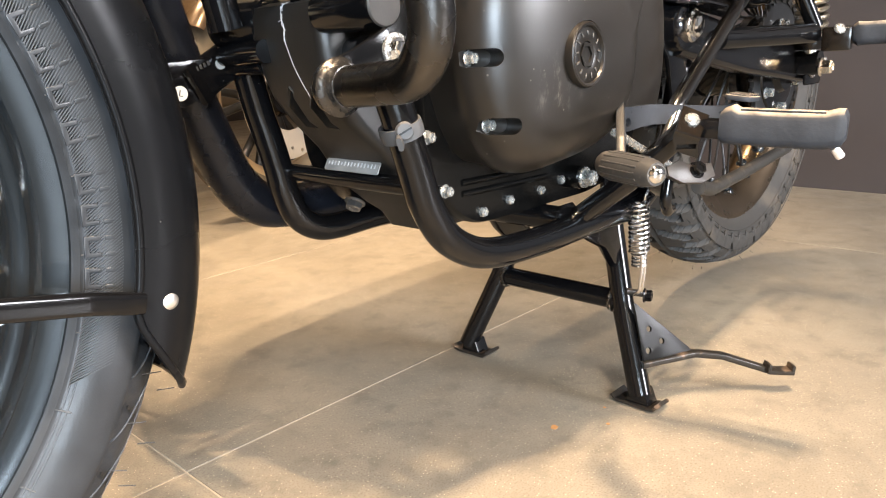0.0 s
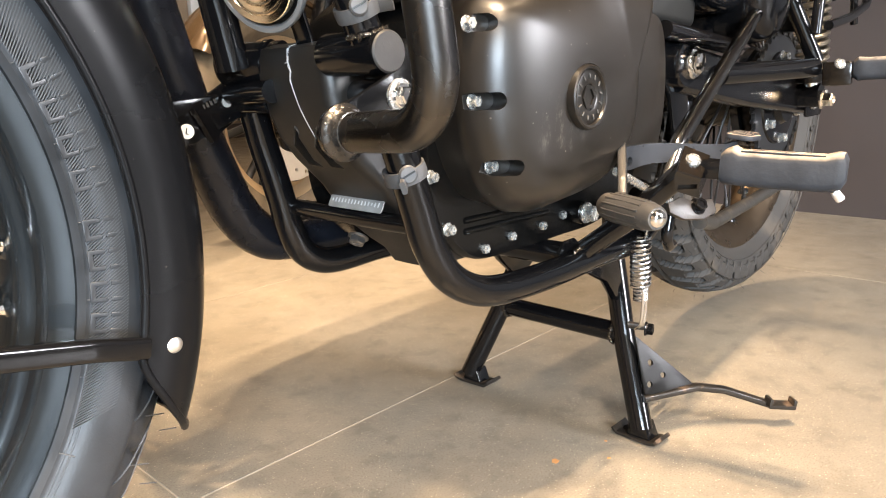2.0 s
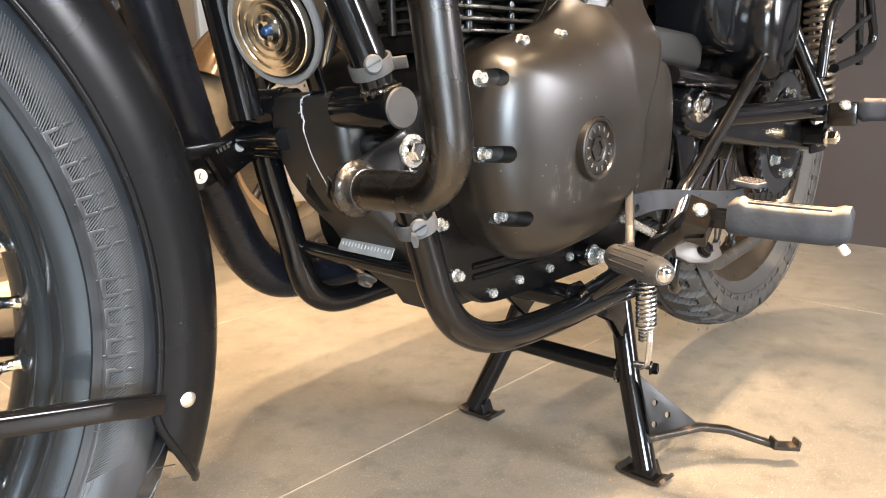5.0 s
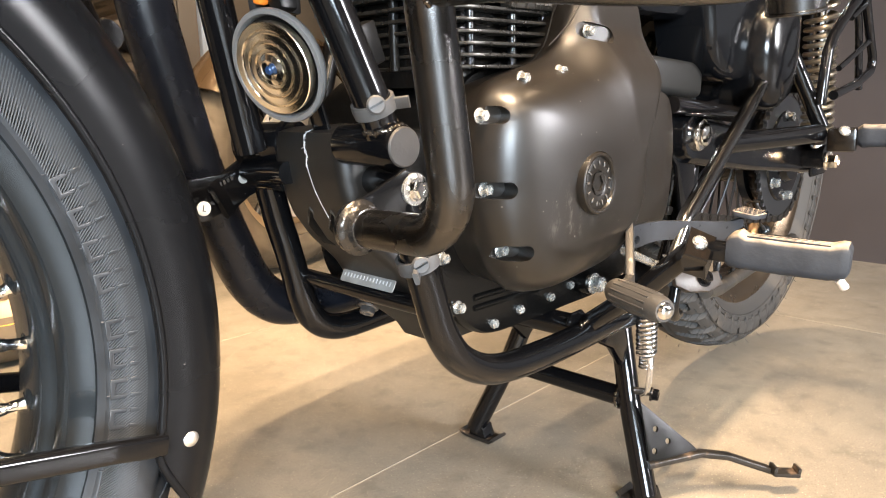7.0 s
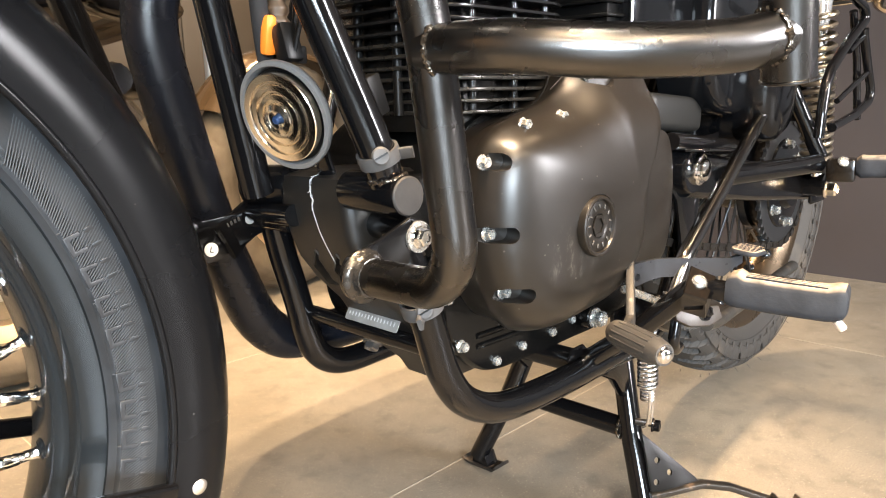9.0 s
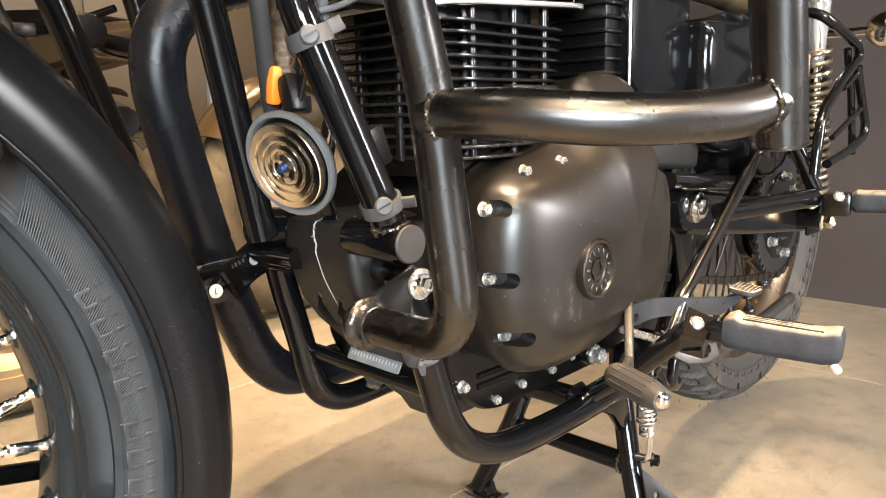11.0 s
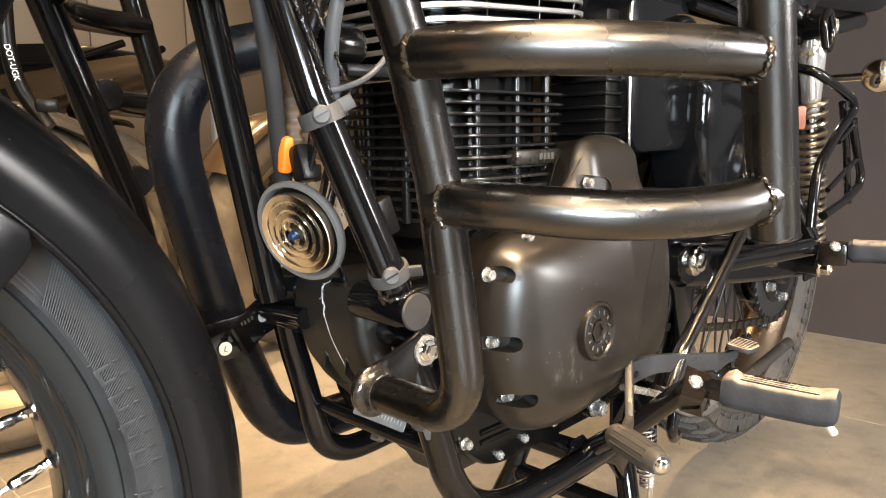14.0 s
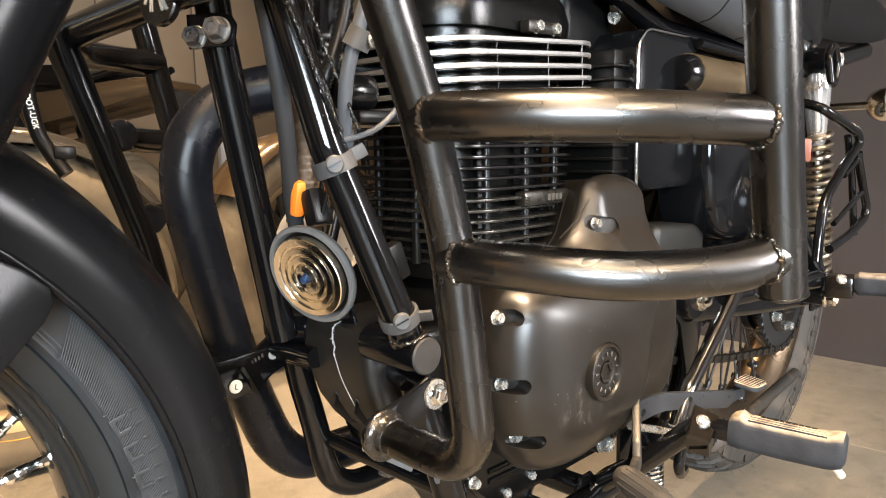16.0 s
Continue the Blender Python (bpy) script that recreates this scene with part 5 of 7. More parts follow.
# ---- rider's peg, gear lever, side stand ----
def foot_controls():
    # bracket box
    top, right, low, left = Vector((-0.0770, -0.1990, 0.3435)), Vector((-0.0680, -0.2190, 0.3345)), Vector((-0.0905, -0.2215, 0.3165)), Vector((-0.1075, -0.2070, 0.3245))
    n = (right - top).cross(left - top).normalized()
    if n.z < 0:
        n = -n
    face = [top, right, low, left]
    mid = (top + right + low + left) / 4
    shrink = lambda k: [mid + (v - mid) * k for v in face]
    br = part("foot_peg", loft([[v - n * 0.0045 for v in face], [v - n * 0.001 for v in face], shrink(0.93)]), RUSTBOX, bike, "dusty grey rubber foot peg on a steel bracket")
    under = part("hinge_block", loft([[mid + (v - mid) * 0.97 - n * 0.0050 for v in face], [v - n * 0.0060 for v in face], [v - n * 0.0060 + Vector((0.004, 0.001, -0.0135)) for v in face], [mid + (v - mid) * 0.9 - n * 0.0060 + Vector((0.004, 0.001, -0.0150)) for v in face]]), RUSTBOX, br)
    edge = (low - left).normalized()
    carve(under, box(0.017, 0.012, 0.0042, axis_matrix((left + low) / 2 - n * 0.006 + Vector((0.002, 0, -0.0065)), (0, 0, 1), edge), bev=0))
    part("hinge_lug", box(0.016, 0.016, 0.022, axis_matrix((-0.0720, -0.2240, 0.3230), (0.22, -0.95, -0.06), (0.95, 0.22, 0.1)), bev=0.003), SATIN, br)
    seat = Vector((-0.0850, -0.2115, 0.3330))
    seat = seat - n * (seat - mid).dot(n)
    dome = lathe([(0, 0.0042), (0.0030, 0.0040), (0.0052, 0.0032), (0.0060, 0.0016), (0.0068, 0.0008), (0.0068, -0.002), (0, -0.002)], axis_matrix(seat, n), 24)
    part("pivot_pin", dome, ZINC, br, "bright domed pivot pin")
    # rubber: a lofted block with raised ends and ribs
    a, b = Vector((-0.0695, -0.2300, 0.3255)), Vector((-0.0530, -0.3235, 0.3215))
    d = (b - a).normalized()
    mm = axis_matrix(a, d, (0.97, 0.16, 0))
    L = (b - a).length
    sgn = 1 if (mm.to_3x3() @ Vector((0, 1, 0))).z > 0 else -1
    rings = []
    for f, w, h, dz in ((0, 0.022, 0.024, 0.0), (0.03, 0.024, 0.030, 0.0005), (0.10, 0.027, 0.033, 0.0018), (0.16, 0.027, 0.030, 0.0002), (0.5, 0.027, 0.030, 0.0), (0.84, 0.027, 0.030, 0.0008), (0.92, 0.027, 0.031, 0.0028), (0.975, 0.025, 0.029, 0.0036), (1.0, 0.022, 0.020, 0.0036)):
        rings.append([mm @ Vector((x, y + dz * sgn, f * L)) for x, y in rounded(w, h, min(w, h) * 0.28, 4)])
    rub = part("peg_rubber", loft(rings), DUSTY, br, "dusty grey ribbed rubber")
    for x in (-0.0090, -0.0050, 0.0010):
        rib = sweep([mm @ Vector((x, sgn * 0.0150, L * 0.17)), mm @ Vector((x, sgn * 0.0152, L * 0.84))], 0.0010, 8)
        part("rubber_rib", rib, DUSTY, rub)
    for k in range(9):
        bar = box(0.0034, 0.0010, 0.0048 if k % 3 else 0.0036, mm @ Matrix.Translation((0.0060, sgn * 0.0152, L * (0.28 + k * 0.055))), bev=0.0002, seg=1)
        part("raised_bar", bar, PLASTIC, rub)
    nub = lathe([(0, 0.010), (0.0030, 0.0095), (0.0038, 0.0080), (0.0034, 0), (0, 0)], axis_matrix((-0.0560, -0.3165, 0.3090), (0.25, -0.55, -0.8)), 14)
    part("bank_stop", nub, PALEZINC, br, "bare metal end pin")
    # gear lever
    arm = sweep(filleted([(-0.176, -0.190, 0.303), (-0.148, -0.179, 0.304), (-0.140, -0.174, 0.317), (-0.106, -0.1535, 0.3415)], [0.006, 0.006]), 1,
                profile=rounded(0.013, 0.0075, 0.0014, 2), up=(0, 1, 0))
    lever = part("gear_lever", arm, DULLSTEEL, bike, "heel-and-toe gear lever in dull grey steel")
    run = [(-0.105, -0.1520, 0.3420, 0.022), (-0.090, -0.1530, 0.3418, 0.0215), (-0.074, -0.1560, 0.3420, 0.0195), (-0.063, -0.1600, 0.3420, 0.0185), (-0.050, -0.1670, 0.3410, 0.0180), (-0.004, -0.1925, 0.3365, 0.0180), (0.001, -0.1955, 0.3360, 0.0180), (0.006, -0.2000, 0.3360, 0.0120), (0.016, -0.2070, 0.3385, 0.0085)]
    side = Vector((0.0008, 0.0021, 0))
    bar = loft([[Vector((x, y, z)) - side, Vector((x, y, z)) + side, Vector((x, y, z - h)) + side, Vector((x, y, z - h)) - side] for x, y, z, h in run])
    bo = part("lever_bar", bar, LEVERSTEEL, lever, "satin dark lever plate")
    carve(bo, lathe([(0, -0.02), (0.0042, -0.02), (0.0042, 0.02), (0, 0.02)], axis_matrix((-0.094, -0.154, 0.3280), (0, 1, 0)), 16))
    heel = plate(rounded(0.034, 0.026, 0.008, 4), 0.005, axis_matrix((0.018, -0.2130, 0.3425), (0.05, -0.12, 1), (1, 0, 0)), 0.0012)
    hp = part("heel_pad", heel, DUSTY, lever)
    for k in range(6):
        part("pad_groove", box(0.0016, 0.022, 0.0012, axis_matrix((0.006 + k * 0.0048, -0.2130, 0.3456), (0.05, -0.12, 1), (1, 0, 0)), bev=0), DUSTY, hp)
    a, b = Vector((-0.1850, -0.1845, 0.3055)), Vector((-0.2125, -0.2440, 0.3055))
    mm = axis_matrix(a, b - a)
    L = (b - a).length
    toe = part("toe_rubber", lathe([(0, 0), (0.0085, 0), (0.0102, 0.003), (0.0112, L * 0.25), (0.0115, L * 0.55), (0.0110, L * 0.8), (0.0100, L * 0.93), (0.0085, L), (0, L)], mm, 28), TOERUB, lever, "worn grey rubber toe piece")
    for k in range(14):
        ang = 2 * math.pi * k / 14
        part("rubber_rib", sweep([mm @ Vector((0.0112 * math.cos(ang), 0.0112 * math.sin(ang), L * 0.16)), mm @ Vector((0.0109 * math.cos(ang), 0.0109 * math.sin(ang), L * 0.82))], 0.0008, 6), TOERUB, toe)
    part("end_screw", lathe([(0, 0.0040), (0.0035, 0.0036), (0.0060, 0.0020), (0.0070, 0), (0, 0)], axis_matrix(b, b - a), 14), CHROME, lever)
    # linkage and folded side stand
    ss = part("side_stand", plate([(-0.030, -0.004), (-0.014, -0.012), (0.012, -0.013), (0.030, -0.006), (0.028, 0.008), (0.0, 0.007), (-0.012, 0.012), (-0.030, 0.006)], 0.006, axis_matrix((0.016, -0.165, 0.268), (-0.35, -0.85, 0.4), (0.9, -0.3, -0.1)), 0.001), RUST, bike, "folded side stand with a scuffed steel pivot")
    hex_bolt((0.022, -0.1690, 0.2690), (-0.3, -0.75, 0.55), 0.0125, ss, GLOSS, "pivot_bolt", tall=0.7)
    part("stand_tube", tube([(0.062, -0.155, 0.244), (0.130, -0.140, 0.229), (0.260, -0.132, 0.232), (0.410, -0.130, 0.243)], 0.0080, 0.05, 16), DULLSTEEL, ss)
    part("stand_hook", tube([(0.000, -0.150, 0.262), (-0.006, -0.150, 0.240), (0.010, -0.145, 0.226), (0.028, -0.140, 0.224)], 0.0060, 0.012, 12), GLOSS, ss)
    part("frame_lug", box(0.06, 0.03, 0.035, Matrix.Translation((0.015, -0.120, 0.262)) @ Matrix.Rotation(radians(25), 4, "Y"), bev=0.006), GLOSS, ss)
    part("shift_rod", tube([(-0.118, -0.155, 0.322), (-0.060, -0.150, 0.300), (0.010, -0.150, 0.272)], 0.0040, 0.02, 10), ZINC, bike)


TOERUB = material("worn_toe_rubber", (0.040, 0.037, 0.034), 0.42, second=(0.10, 0.088, 0.075), second_at=0.58, second_scale=60, bump=0.2, bump_scale=300)
RUSTBOX = material("grimy_brown_steel", (0.006, 0.0043, 0.003), 0.20, metal=0.0, spec=0.4, second=(0.020, 0.012, 0.006), second_at=0.62, second_scale=50, bump=0.2, bump_scale=250)
PALEZINC = material("bright_zinc", (0.85, 0.84, 0.82), 0.35, metal=0.7)
LEVERSTEEL = material("satin_dark_steel", (0.036, 0.039, 0.045), 0.34, metal=0.5, rough_var=0.08, var_scale=60)
DULLSTEEL = material("dull_grey_steel", (0.060, 0.058, 0.055), 0.42, metal=0.75, second=(0.15, 0.13, 0.11), second_at=0.6, second_scale=40, bump=0.25, bump_scale=260)
foot_controls()


# ---- rear wheel, swing arm, chain ----
def rear_end():
    m = wheel_matrix(RX, RZ)
    half = [(0.2420, -0.0415), (0.2435, -0.0395), (0.2380, -0.0360), (0.2260, -0.0280), (0.2150, -0.0150), (0.2130, 0)]
    inner = [(0.1990, 0), (0.2000, -0.0150), (0.2050, -0.0230), (0.2140, -0.0300), (0.2230, -0.0370), (0.2340, -0.0420)]
    prof = half + [(r, -h) for r, h in half[-2::-1]] + [(r, -h) for r, h in inner[::-1]] + inner[1:]
    wheel = part("rear_wheel", lathe(prof, m, seg=120, closed=True), BROWNRIM, bike, "spoked rear wheel rim")
    th = [(0.2330, -0.0390), (0.2440, -0.0450), (0.2470, -0.0475), (0.2600, -0.0560), (0.2750, -0.0600), (0.2880, -0.0590), (0.2960, -0.0555), (0.3060, -0.0470), (0.3140, -0.0340), (0.3200, -0.0160), (0.3220, 0)]
    th = [(0.244 + (r - 0.244) * 0.92, h) if r > 0.244 else (r, h) for r, h in th]
    loop = densify(mirrored(th), 0.0042) + [(0.298, 0.03), (0.298, -0.03)]

    def groove(a, h, r):
        if r < 0.266:
            return 0.0
        u = a * 0.32
        if r < 0.2865:
            return 0.010 if abs(h) > 0.045 and (u + abs(h) * 0.5) % 0.036 < 0.011 else 0.0
        s = 1 if h < 0 else -1
        w = (u + abs(h) * 0.85 * 1.0 + (0.026 if s > 0 else 0)) % 0.052
        if 0.008 < abs(h) < 0.046 and w < 0.015:
            return 0.016
        w2 = (u + abs(h) * 0.85 + 0.026 + (0.026 if s > 0 else 0)) % 0.052
        if 0.030 < abs(h) < 0.056 and w2 < 0.013:
            return 0.015
        return 0.0045 if abs(h) < 0.0025 else 0.0

    bm = tyre_mesh(loop, groove, 900)
    bm.transform(m)
    tyre = part("tyre", bm, DUSTTYRE, wheel, "dusty black rear tyre with slanted grooves", angle=30)
    for r, h in ((0.2560, -0.0540), (0.2640, -0.0580), (0.2860, -0.0596)):
        part("sidewall_ring", lathe([(r - 0.0010, h), (r, h - 0.0016), (r + 0.0010, h)], m, 120), DUSTTYRE, tyre)
    rng = random.Random(9)
    for k in range(44):
        a = radians(170 + k * 4.3 + rng.uniform(-1, 1))
        rr, h = (0.3215, rng.uniform(-0.012, 0.01)) if k % 2 else (0.300, -0.053)
        p = Vector((rr * math.cos(a), -rr * math.sin(a), h))
        q = Vector(((rr + 0.005) * math.cos(a), -(rr + 0.005) * math.sin(a), h - (0.0 if k % 2 else 0.006)))
        part("rubber_hair", sweep([m @ p, m @ q], 0.0004, 5), RUBBER, tyre)
    hub = lathe([(0, -0.060), (0.045, -0.060), (0.075, -0.050), (0.078, -0.040), (0.045, -0.030), (0.045, 0.03), (0.075, 0.04), (0.075, 0.05), (0, 0.055)], m, 40)
    part("hub", hub, SATIN, wheel)
    # dark spokes: the deep shadow round them is put into their colour
    spokes(wheel, RX, RZ, 0.2010, 0.072, 0.040, 36, 0.026, metal=DARKSTEEL)
    # sprocket with teeth
    teeth, ro = 40, 0.100
    pts = []
    for k in range(teeth):
        a = 2 * math.pi * k / teeth
        for da, rr in ((-0.45, 0.093), (-0.2, 0.0945), (-0.09, ro), (0.09, ro), (0.2, 0.0945)):
            pts.append((rr * math.cos(a + da * 2 * math.pi / teeth), rr * math.sin(a + da * 2 * math.pi / teeth)))
    spr = part("rear_sprocket", plate(pts, 0.006, m @ Matrix.Translation((0, 0, -0.080)), 0.0006, 1), DARKSTEEL, bike, "dark toothed rear sprocket")
    part("sprocket_carrier", lathe([(0, -0.098), (0.035, -0.098), (0.040, -0.090), (0.068, -0.086), (0.072, -0.080), (0.072, -0.055), (0, -0.055)], m, 40), SATIN, spr)
    for k in range(6):
        a = radians(k * 60 + 24)
        hex_bolt(m @ Vector((0.061 * math.cos(a), 0.061 * math.sin(a), -0.0855)), (0, -1, 0), 0.0125, spr, tall=0.9)
    # chain: links along the lower and upper run and round the sprocket
    path = []
    front = Vector((0.0, -0.080, 0.385))
    rf = 0.036
    for k in range(9):
        a = radians(96 + 168 * k / 8)
        path.append(Vector((front.x + rf * math.cos(a), -0.080, front.z + rf * math.sin(a))))
    a0 = radians(264)
    low = Vector((RX + 0.097 * math.cos(a0), -0.080, RZ + 0.097 * math.sin(a0)))
    s0 = path[-1]
    for k in range(1, 24):
        f = k / 24
        p = s0.lerp(low, f)
        p.z -= 0.010 * math.sin(math.pi * f)
        path.append(p)
    for k in range(25):
        a = a0 + radians(192) * k / 24
        path.append(Vector((RX + 0.097 * math.cos(a), -0.080, RZ + 0.097 * math.sin(a))))
    end = path[0]
    last = path[-1]
    path += [last.lerp(end, k / 24) for k in range(1, 25)]
    lens = [0]
    for p, q in zip(path, path[1:]):
        lens.append(lens[-1] + (q - p).length)
    pitch = 0.0127
    link = {}
    for kind, off in (("inner", 0.0030), ("outer", 0.0050)):
        bms = []
        for sgn in (-1, 1):
            bms.append(plate([(x, y) for x, y in rounded(0.0185, 0.0098, 0.0048, 4)], 0.0014, Matrix.Translation((0, 0, sgn * off)), 0))
        if kind == "inner":
            for e in (-1, 1):
                bms.append(lathe([(0, -0.003), (0.0042, -0.003), (0.0042, 0.003), (0, 0.003)], Matrix.Translation((e * pitch / 2, 0, 0)), 10))
        else:
            for e in (-1, 1):
                bms.append(lathe([(0, -0.0064), (0.0022, -0.0064), (0.0022, 0.0064), (0, 0.0064)], Matrix.Translation((e * pitch / 2, 0, 0)), 8))
        bm = merge(*bms)
        me = bpy.data.meshes.new("chain_link")
        bm.to_mesh(me)
        bm.free()
        me.materials.append(CHAIN)
        link[kind] = me
    chain = None
    n = int(lens[-1] / pitch)
    j = 0
    for k in range(n):
        s = k * pitch + pitch / 2
        while lens[j + 1] < s:
            j += 1
        f = (s - lens[j]) / (lens[j + 1] - lens[j])
        p, t = path[j].lerp(path[j + 1], f), (path[j + 1] - path[j]).normalized()
        mat = axis_matrix(p, (0, -1, 0), t)
        if chain is None:
            chain = new("chain", link["inner"])
            chain.parent = bike
            chain.matrix_basis = mat
            tagged(chain, "oiled drive chain")
            base = mat.inverted()
        else:
            ob = new("chain_link", link["inner" if k % 2 == 0 else "outer"])
            ob.parent = chain
            ob.matrix_basis = base @ mat
    # swing arm
    for side in (-1, 1):
        arm = [(0.075, 0.112 * side, 0.408), (0.28, 0.108 * side, 0.380), (0.545, 0.112 * side, 0.352)]
        sw = part("swing_arm", sweep(filleted(arm, 0.2), 1, profile=rounded(0.028, 0.052, 0.008, 4), up=(0, 0, 1)), SATIN, bike, "black box-section swing arm")
        part("axle_plate", box(0.07, 0.006, 0.045, Matrix.Translation((0.500, 0.129 * side, 0.350)), bev=0.004), SATIN, sw)
        hex_bolt((RX, 0.133 * side, RZ), (0, side, 0), 0.024, sw, name="axle_nut", tall=0.7)
    part("swing_pivot", lathe([(0, -0.128), (0.024, -0.128), (0.026, -0.124), (0.026, 0.124), (0, 0.128)], axis_matrix((0.075, 0, 0.412), (0, 1, 0)), 32), GLOSS, bike)
    pm = axis_matrix((0.084, -0.1300, 0.4130), (0.05, -1, 0))
    nut = part("pivot_cap", lathe([(0, 0.0125), (0.0070, 0.0122), (0.0115, 0.0108), (0.0142, 0.0085), (0.0150, 0.0060), (0.0150, 0.0045), (0.0182, 0.0040), (0.0186, 0.0020), (0.0182, 0.0), (0, 0.0)], pm @ Matrix.Scale(0.86, 4), 12), CHROME, bike, "bright faceted pivot cap", angle=22)
    part("cap_ring", lathe([(0.0186, -0.004), (0.0205, -0.003), (0.0208, 0.001), (0.0196, 0.0032), (0.0180, 0.0020), (0.0180, -0.004)], pm @ Matrix.Scale(0.86, 4), 40, closed=True), CHROME, nut)
    part("cap_tab", poly_plate([(0.050, -0.128, 0.436), (0.062, -0.150, 0.437), (0.125, -0.150, 0.432), (0.135, -0.128, 0.430)], 0.003, 0.0008), GLOSS, bike)
    part("pivot_bracket", plate([(-0.045, 0.030), (0.090, 0.040), (0.090, 0.030), (0.030, 0.005), (0.036, -0.080), (0.012, -0.110), (-0.012, -0.030), (-0.045, 0.0)], 0.005, axis_matrix((0.075, -0.112, 0.410), (0, -1, 0), (1, 0, 0)), 0.001), GLOSS, bike)
    part("hugger", box(0.02, 0.10, 0.16, Matrix.Translation((0.215, 0.0, 0.40)), bev=0.006), PLASTIC, bike)
    # chain guard under the swing arm


BROWNRIM = material("dark_bronze_rim", (0.085, 0.060, 0.038), 0.3, metal=0.85, rough_var=0.1, var_scale=12)
DUSTTYRE = material("dusty_tyre_rubber", (0.027, 0.025, 0.023), 0.68, spec=0.35, bump=0.2, bump_scale=400, second=(0.060, 0.050, 0.040), second_at=0.55, second_scale=14)
DARKSTEEL = material("dark_plated_steel", (0.045, 0.045, 0.046), 0.35, metal=0.7)
rear_end()


# ---- rear shock, saree guard, pillion peg, indicator ----
def rear_left():
    top, low = Vector((0.406, -0.139, 0.700)), Vector((0.452, -0.139, 0.360))
    d = (low - top).normalized()
    m = axis_matrix(top, d)
    L = (low - top).length
    sh = part("rear_shock", lathe([(0, 0.02), (0.010, 0.02), (0.010, L), (0, L)], m, 20), CHROME, bike, "rear shock absorber with a bronze-toned coil spring")
    part("shock_eye", lathe([(0.006, -0.014), (0.018, -0.014), (0.018, 0.014), (0.006, 0.014)], axis_matrix(top, (0, 1, 0)), 24, closed=True), SATIN, sh)
    part("shock_eye", lathe([(0.006, -0.014), (0.017, -0.014), (0.017, 0.014), (0.006, 0.014)], axis_matrix(low, (0, 1, 0)), 24, closed=True), SATIN, sh)
    part("top_shroud", lathe([(0, 0.014), (0.012, 0.016), (0.0150, 0.024), (0.0185, 0.030), (0.0185, 0.040), (0.0150, 0.075), (0.0120, 0.112), (0.0110, 0.118), (0, 0.118)], m, 32), CHROMEWHITE, sh, "bright silver upper shroud")
    part("reservoir_badge", plate(rounded(0.012, 0.032, 0.003, 3), 0.002, axis_matrix(top + d * 0.125 + Vector((-0.034, 0.002, 0)), (-0.7, -0.7, 0), (0.7, -0.7, 0)), 0.0005), RED, sh)
    turns, pts = 18.0, []
    for k in range(361):
        f = k / 360
        along = 0.100 + (0.052 * f / 0.2 if f < 0.2 else 0.052 + 0.158 * (f - 0.2) / 0.8)
        a = 2 * math.pi * turns * f
        pts.append(m @ Vector((0.0190 * math.cos(a), 0.0190 * math.sin(a), along)))
    part("coil_spring", sweep(pts, 0.0036, 8), SPRINGWHITE, sh, "bronze-toned spring")
    part("spring_seat", lathe([(0, 0.305), (0.023, 0.305), (0.025, 0.312), (0.022, 0.322), (0, 0.325)], m, 28), SATIN, sh)
    hex_bolt(tuple(low + Vector((0, -0.015, -0.006))), (0, -1, 0), 0.018, bike, CHROMEWARM, "shock_nut", tall=0.9)
    hex_bolt(tuple(top + Vector((0, -0.016, 0))), (0, -1, 0), 0.018, bike, ZINC, "shock_nut", tall=0.9)
    # saree guard of bent black wire
    g = part("wire_guard", tube([(0.298, -0.130, 0.645), (0.268, -0.190, 0.630), (0.285, -0.200, 0.619), (0.387, -0.200, 0.600), (0.404, -0.200, 0.586), (0.332, -0.200, 0.553), (0.277, -0.200, 0.521), (0.260, -0.200, 0.501), (0.253, -0.200, 0.469), (0.249, -0.200, 0.440)], 0.0062, 0.02, 12), GLOSS, bike, "gloss black bent-rod side guard")
    for pts, r in (([(0.399, -0.200, 0.573), (0.402, -0.200, 0.563), (0.434, -0.200, 0.521), (0.467, -0.200, 0.483), (0.385, -0.200, 0.462), (0.296, -0.200, 0.450)], 0.0058),
                   ([(0.435, -0.200, 0.519), (0.308, -0.200, 0.482)], 0.0036),
                   ([(0.399, -0.200, 0.563), (0.341, -0.200, 0.543)], 0.0036),
                   ([(0.382, -0.190, 0.595), (0.415, -0.190, 0.535), (0.440, -0.190, 0.455)], 0.0050),
                   ([(0.350, -0.175, 0.665), (0.350, -0.170, 0.700), (0.372, -0.170, 0.722), (0.385, -0.172, 0.690), (0.372, -0.172, 0.662), (0.352, -0.174, 0.668)], 0.0050)):
        part("guard_rod", tube(pts, r, 0.02, 10), GLOSS, g)
    part("frame_gusset", box(0.02, 0.03, 0.22, Matrix.Translation((0.475, -0.10, 0.56)), bev=0.005), PLASTIC, bike)
    # pillion peg
    axis = Vector((0.20, -0.97, 0.02)).normalized()
    pk = part("pillion_peg", box(0.034, 0.030, 0.034, axis_matrix((0.362, -0.197, 0.392), axis, (0.97, 0.2, 0)), bev=0.003), RUSTBOX, bike, "folded grey rubber pillion peg")
    part("pivot_pin", lathe([(0, 0.004), (0.005, 0.0034), (0.0072, 0.0015), (0.0075, 0), (0, 0)], axis_matrix((0.3470, -0.2030, 0.4040), (-0.62, -0.5, 0.6)), 20), ZINC, pk)
    a = Vector((0.366, -0.214, 0.397))
    b = a + axis * 0.095
    mm = axis_matrix(a, axis, (0.97, 0.2, 0))
    rings = []
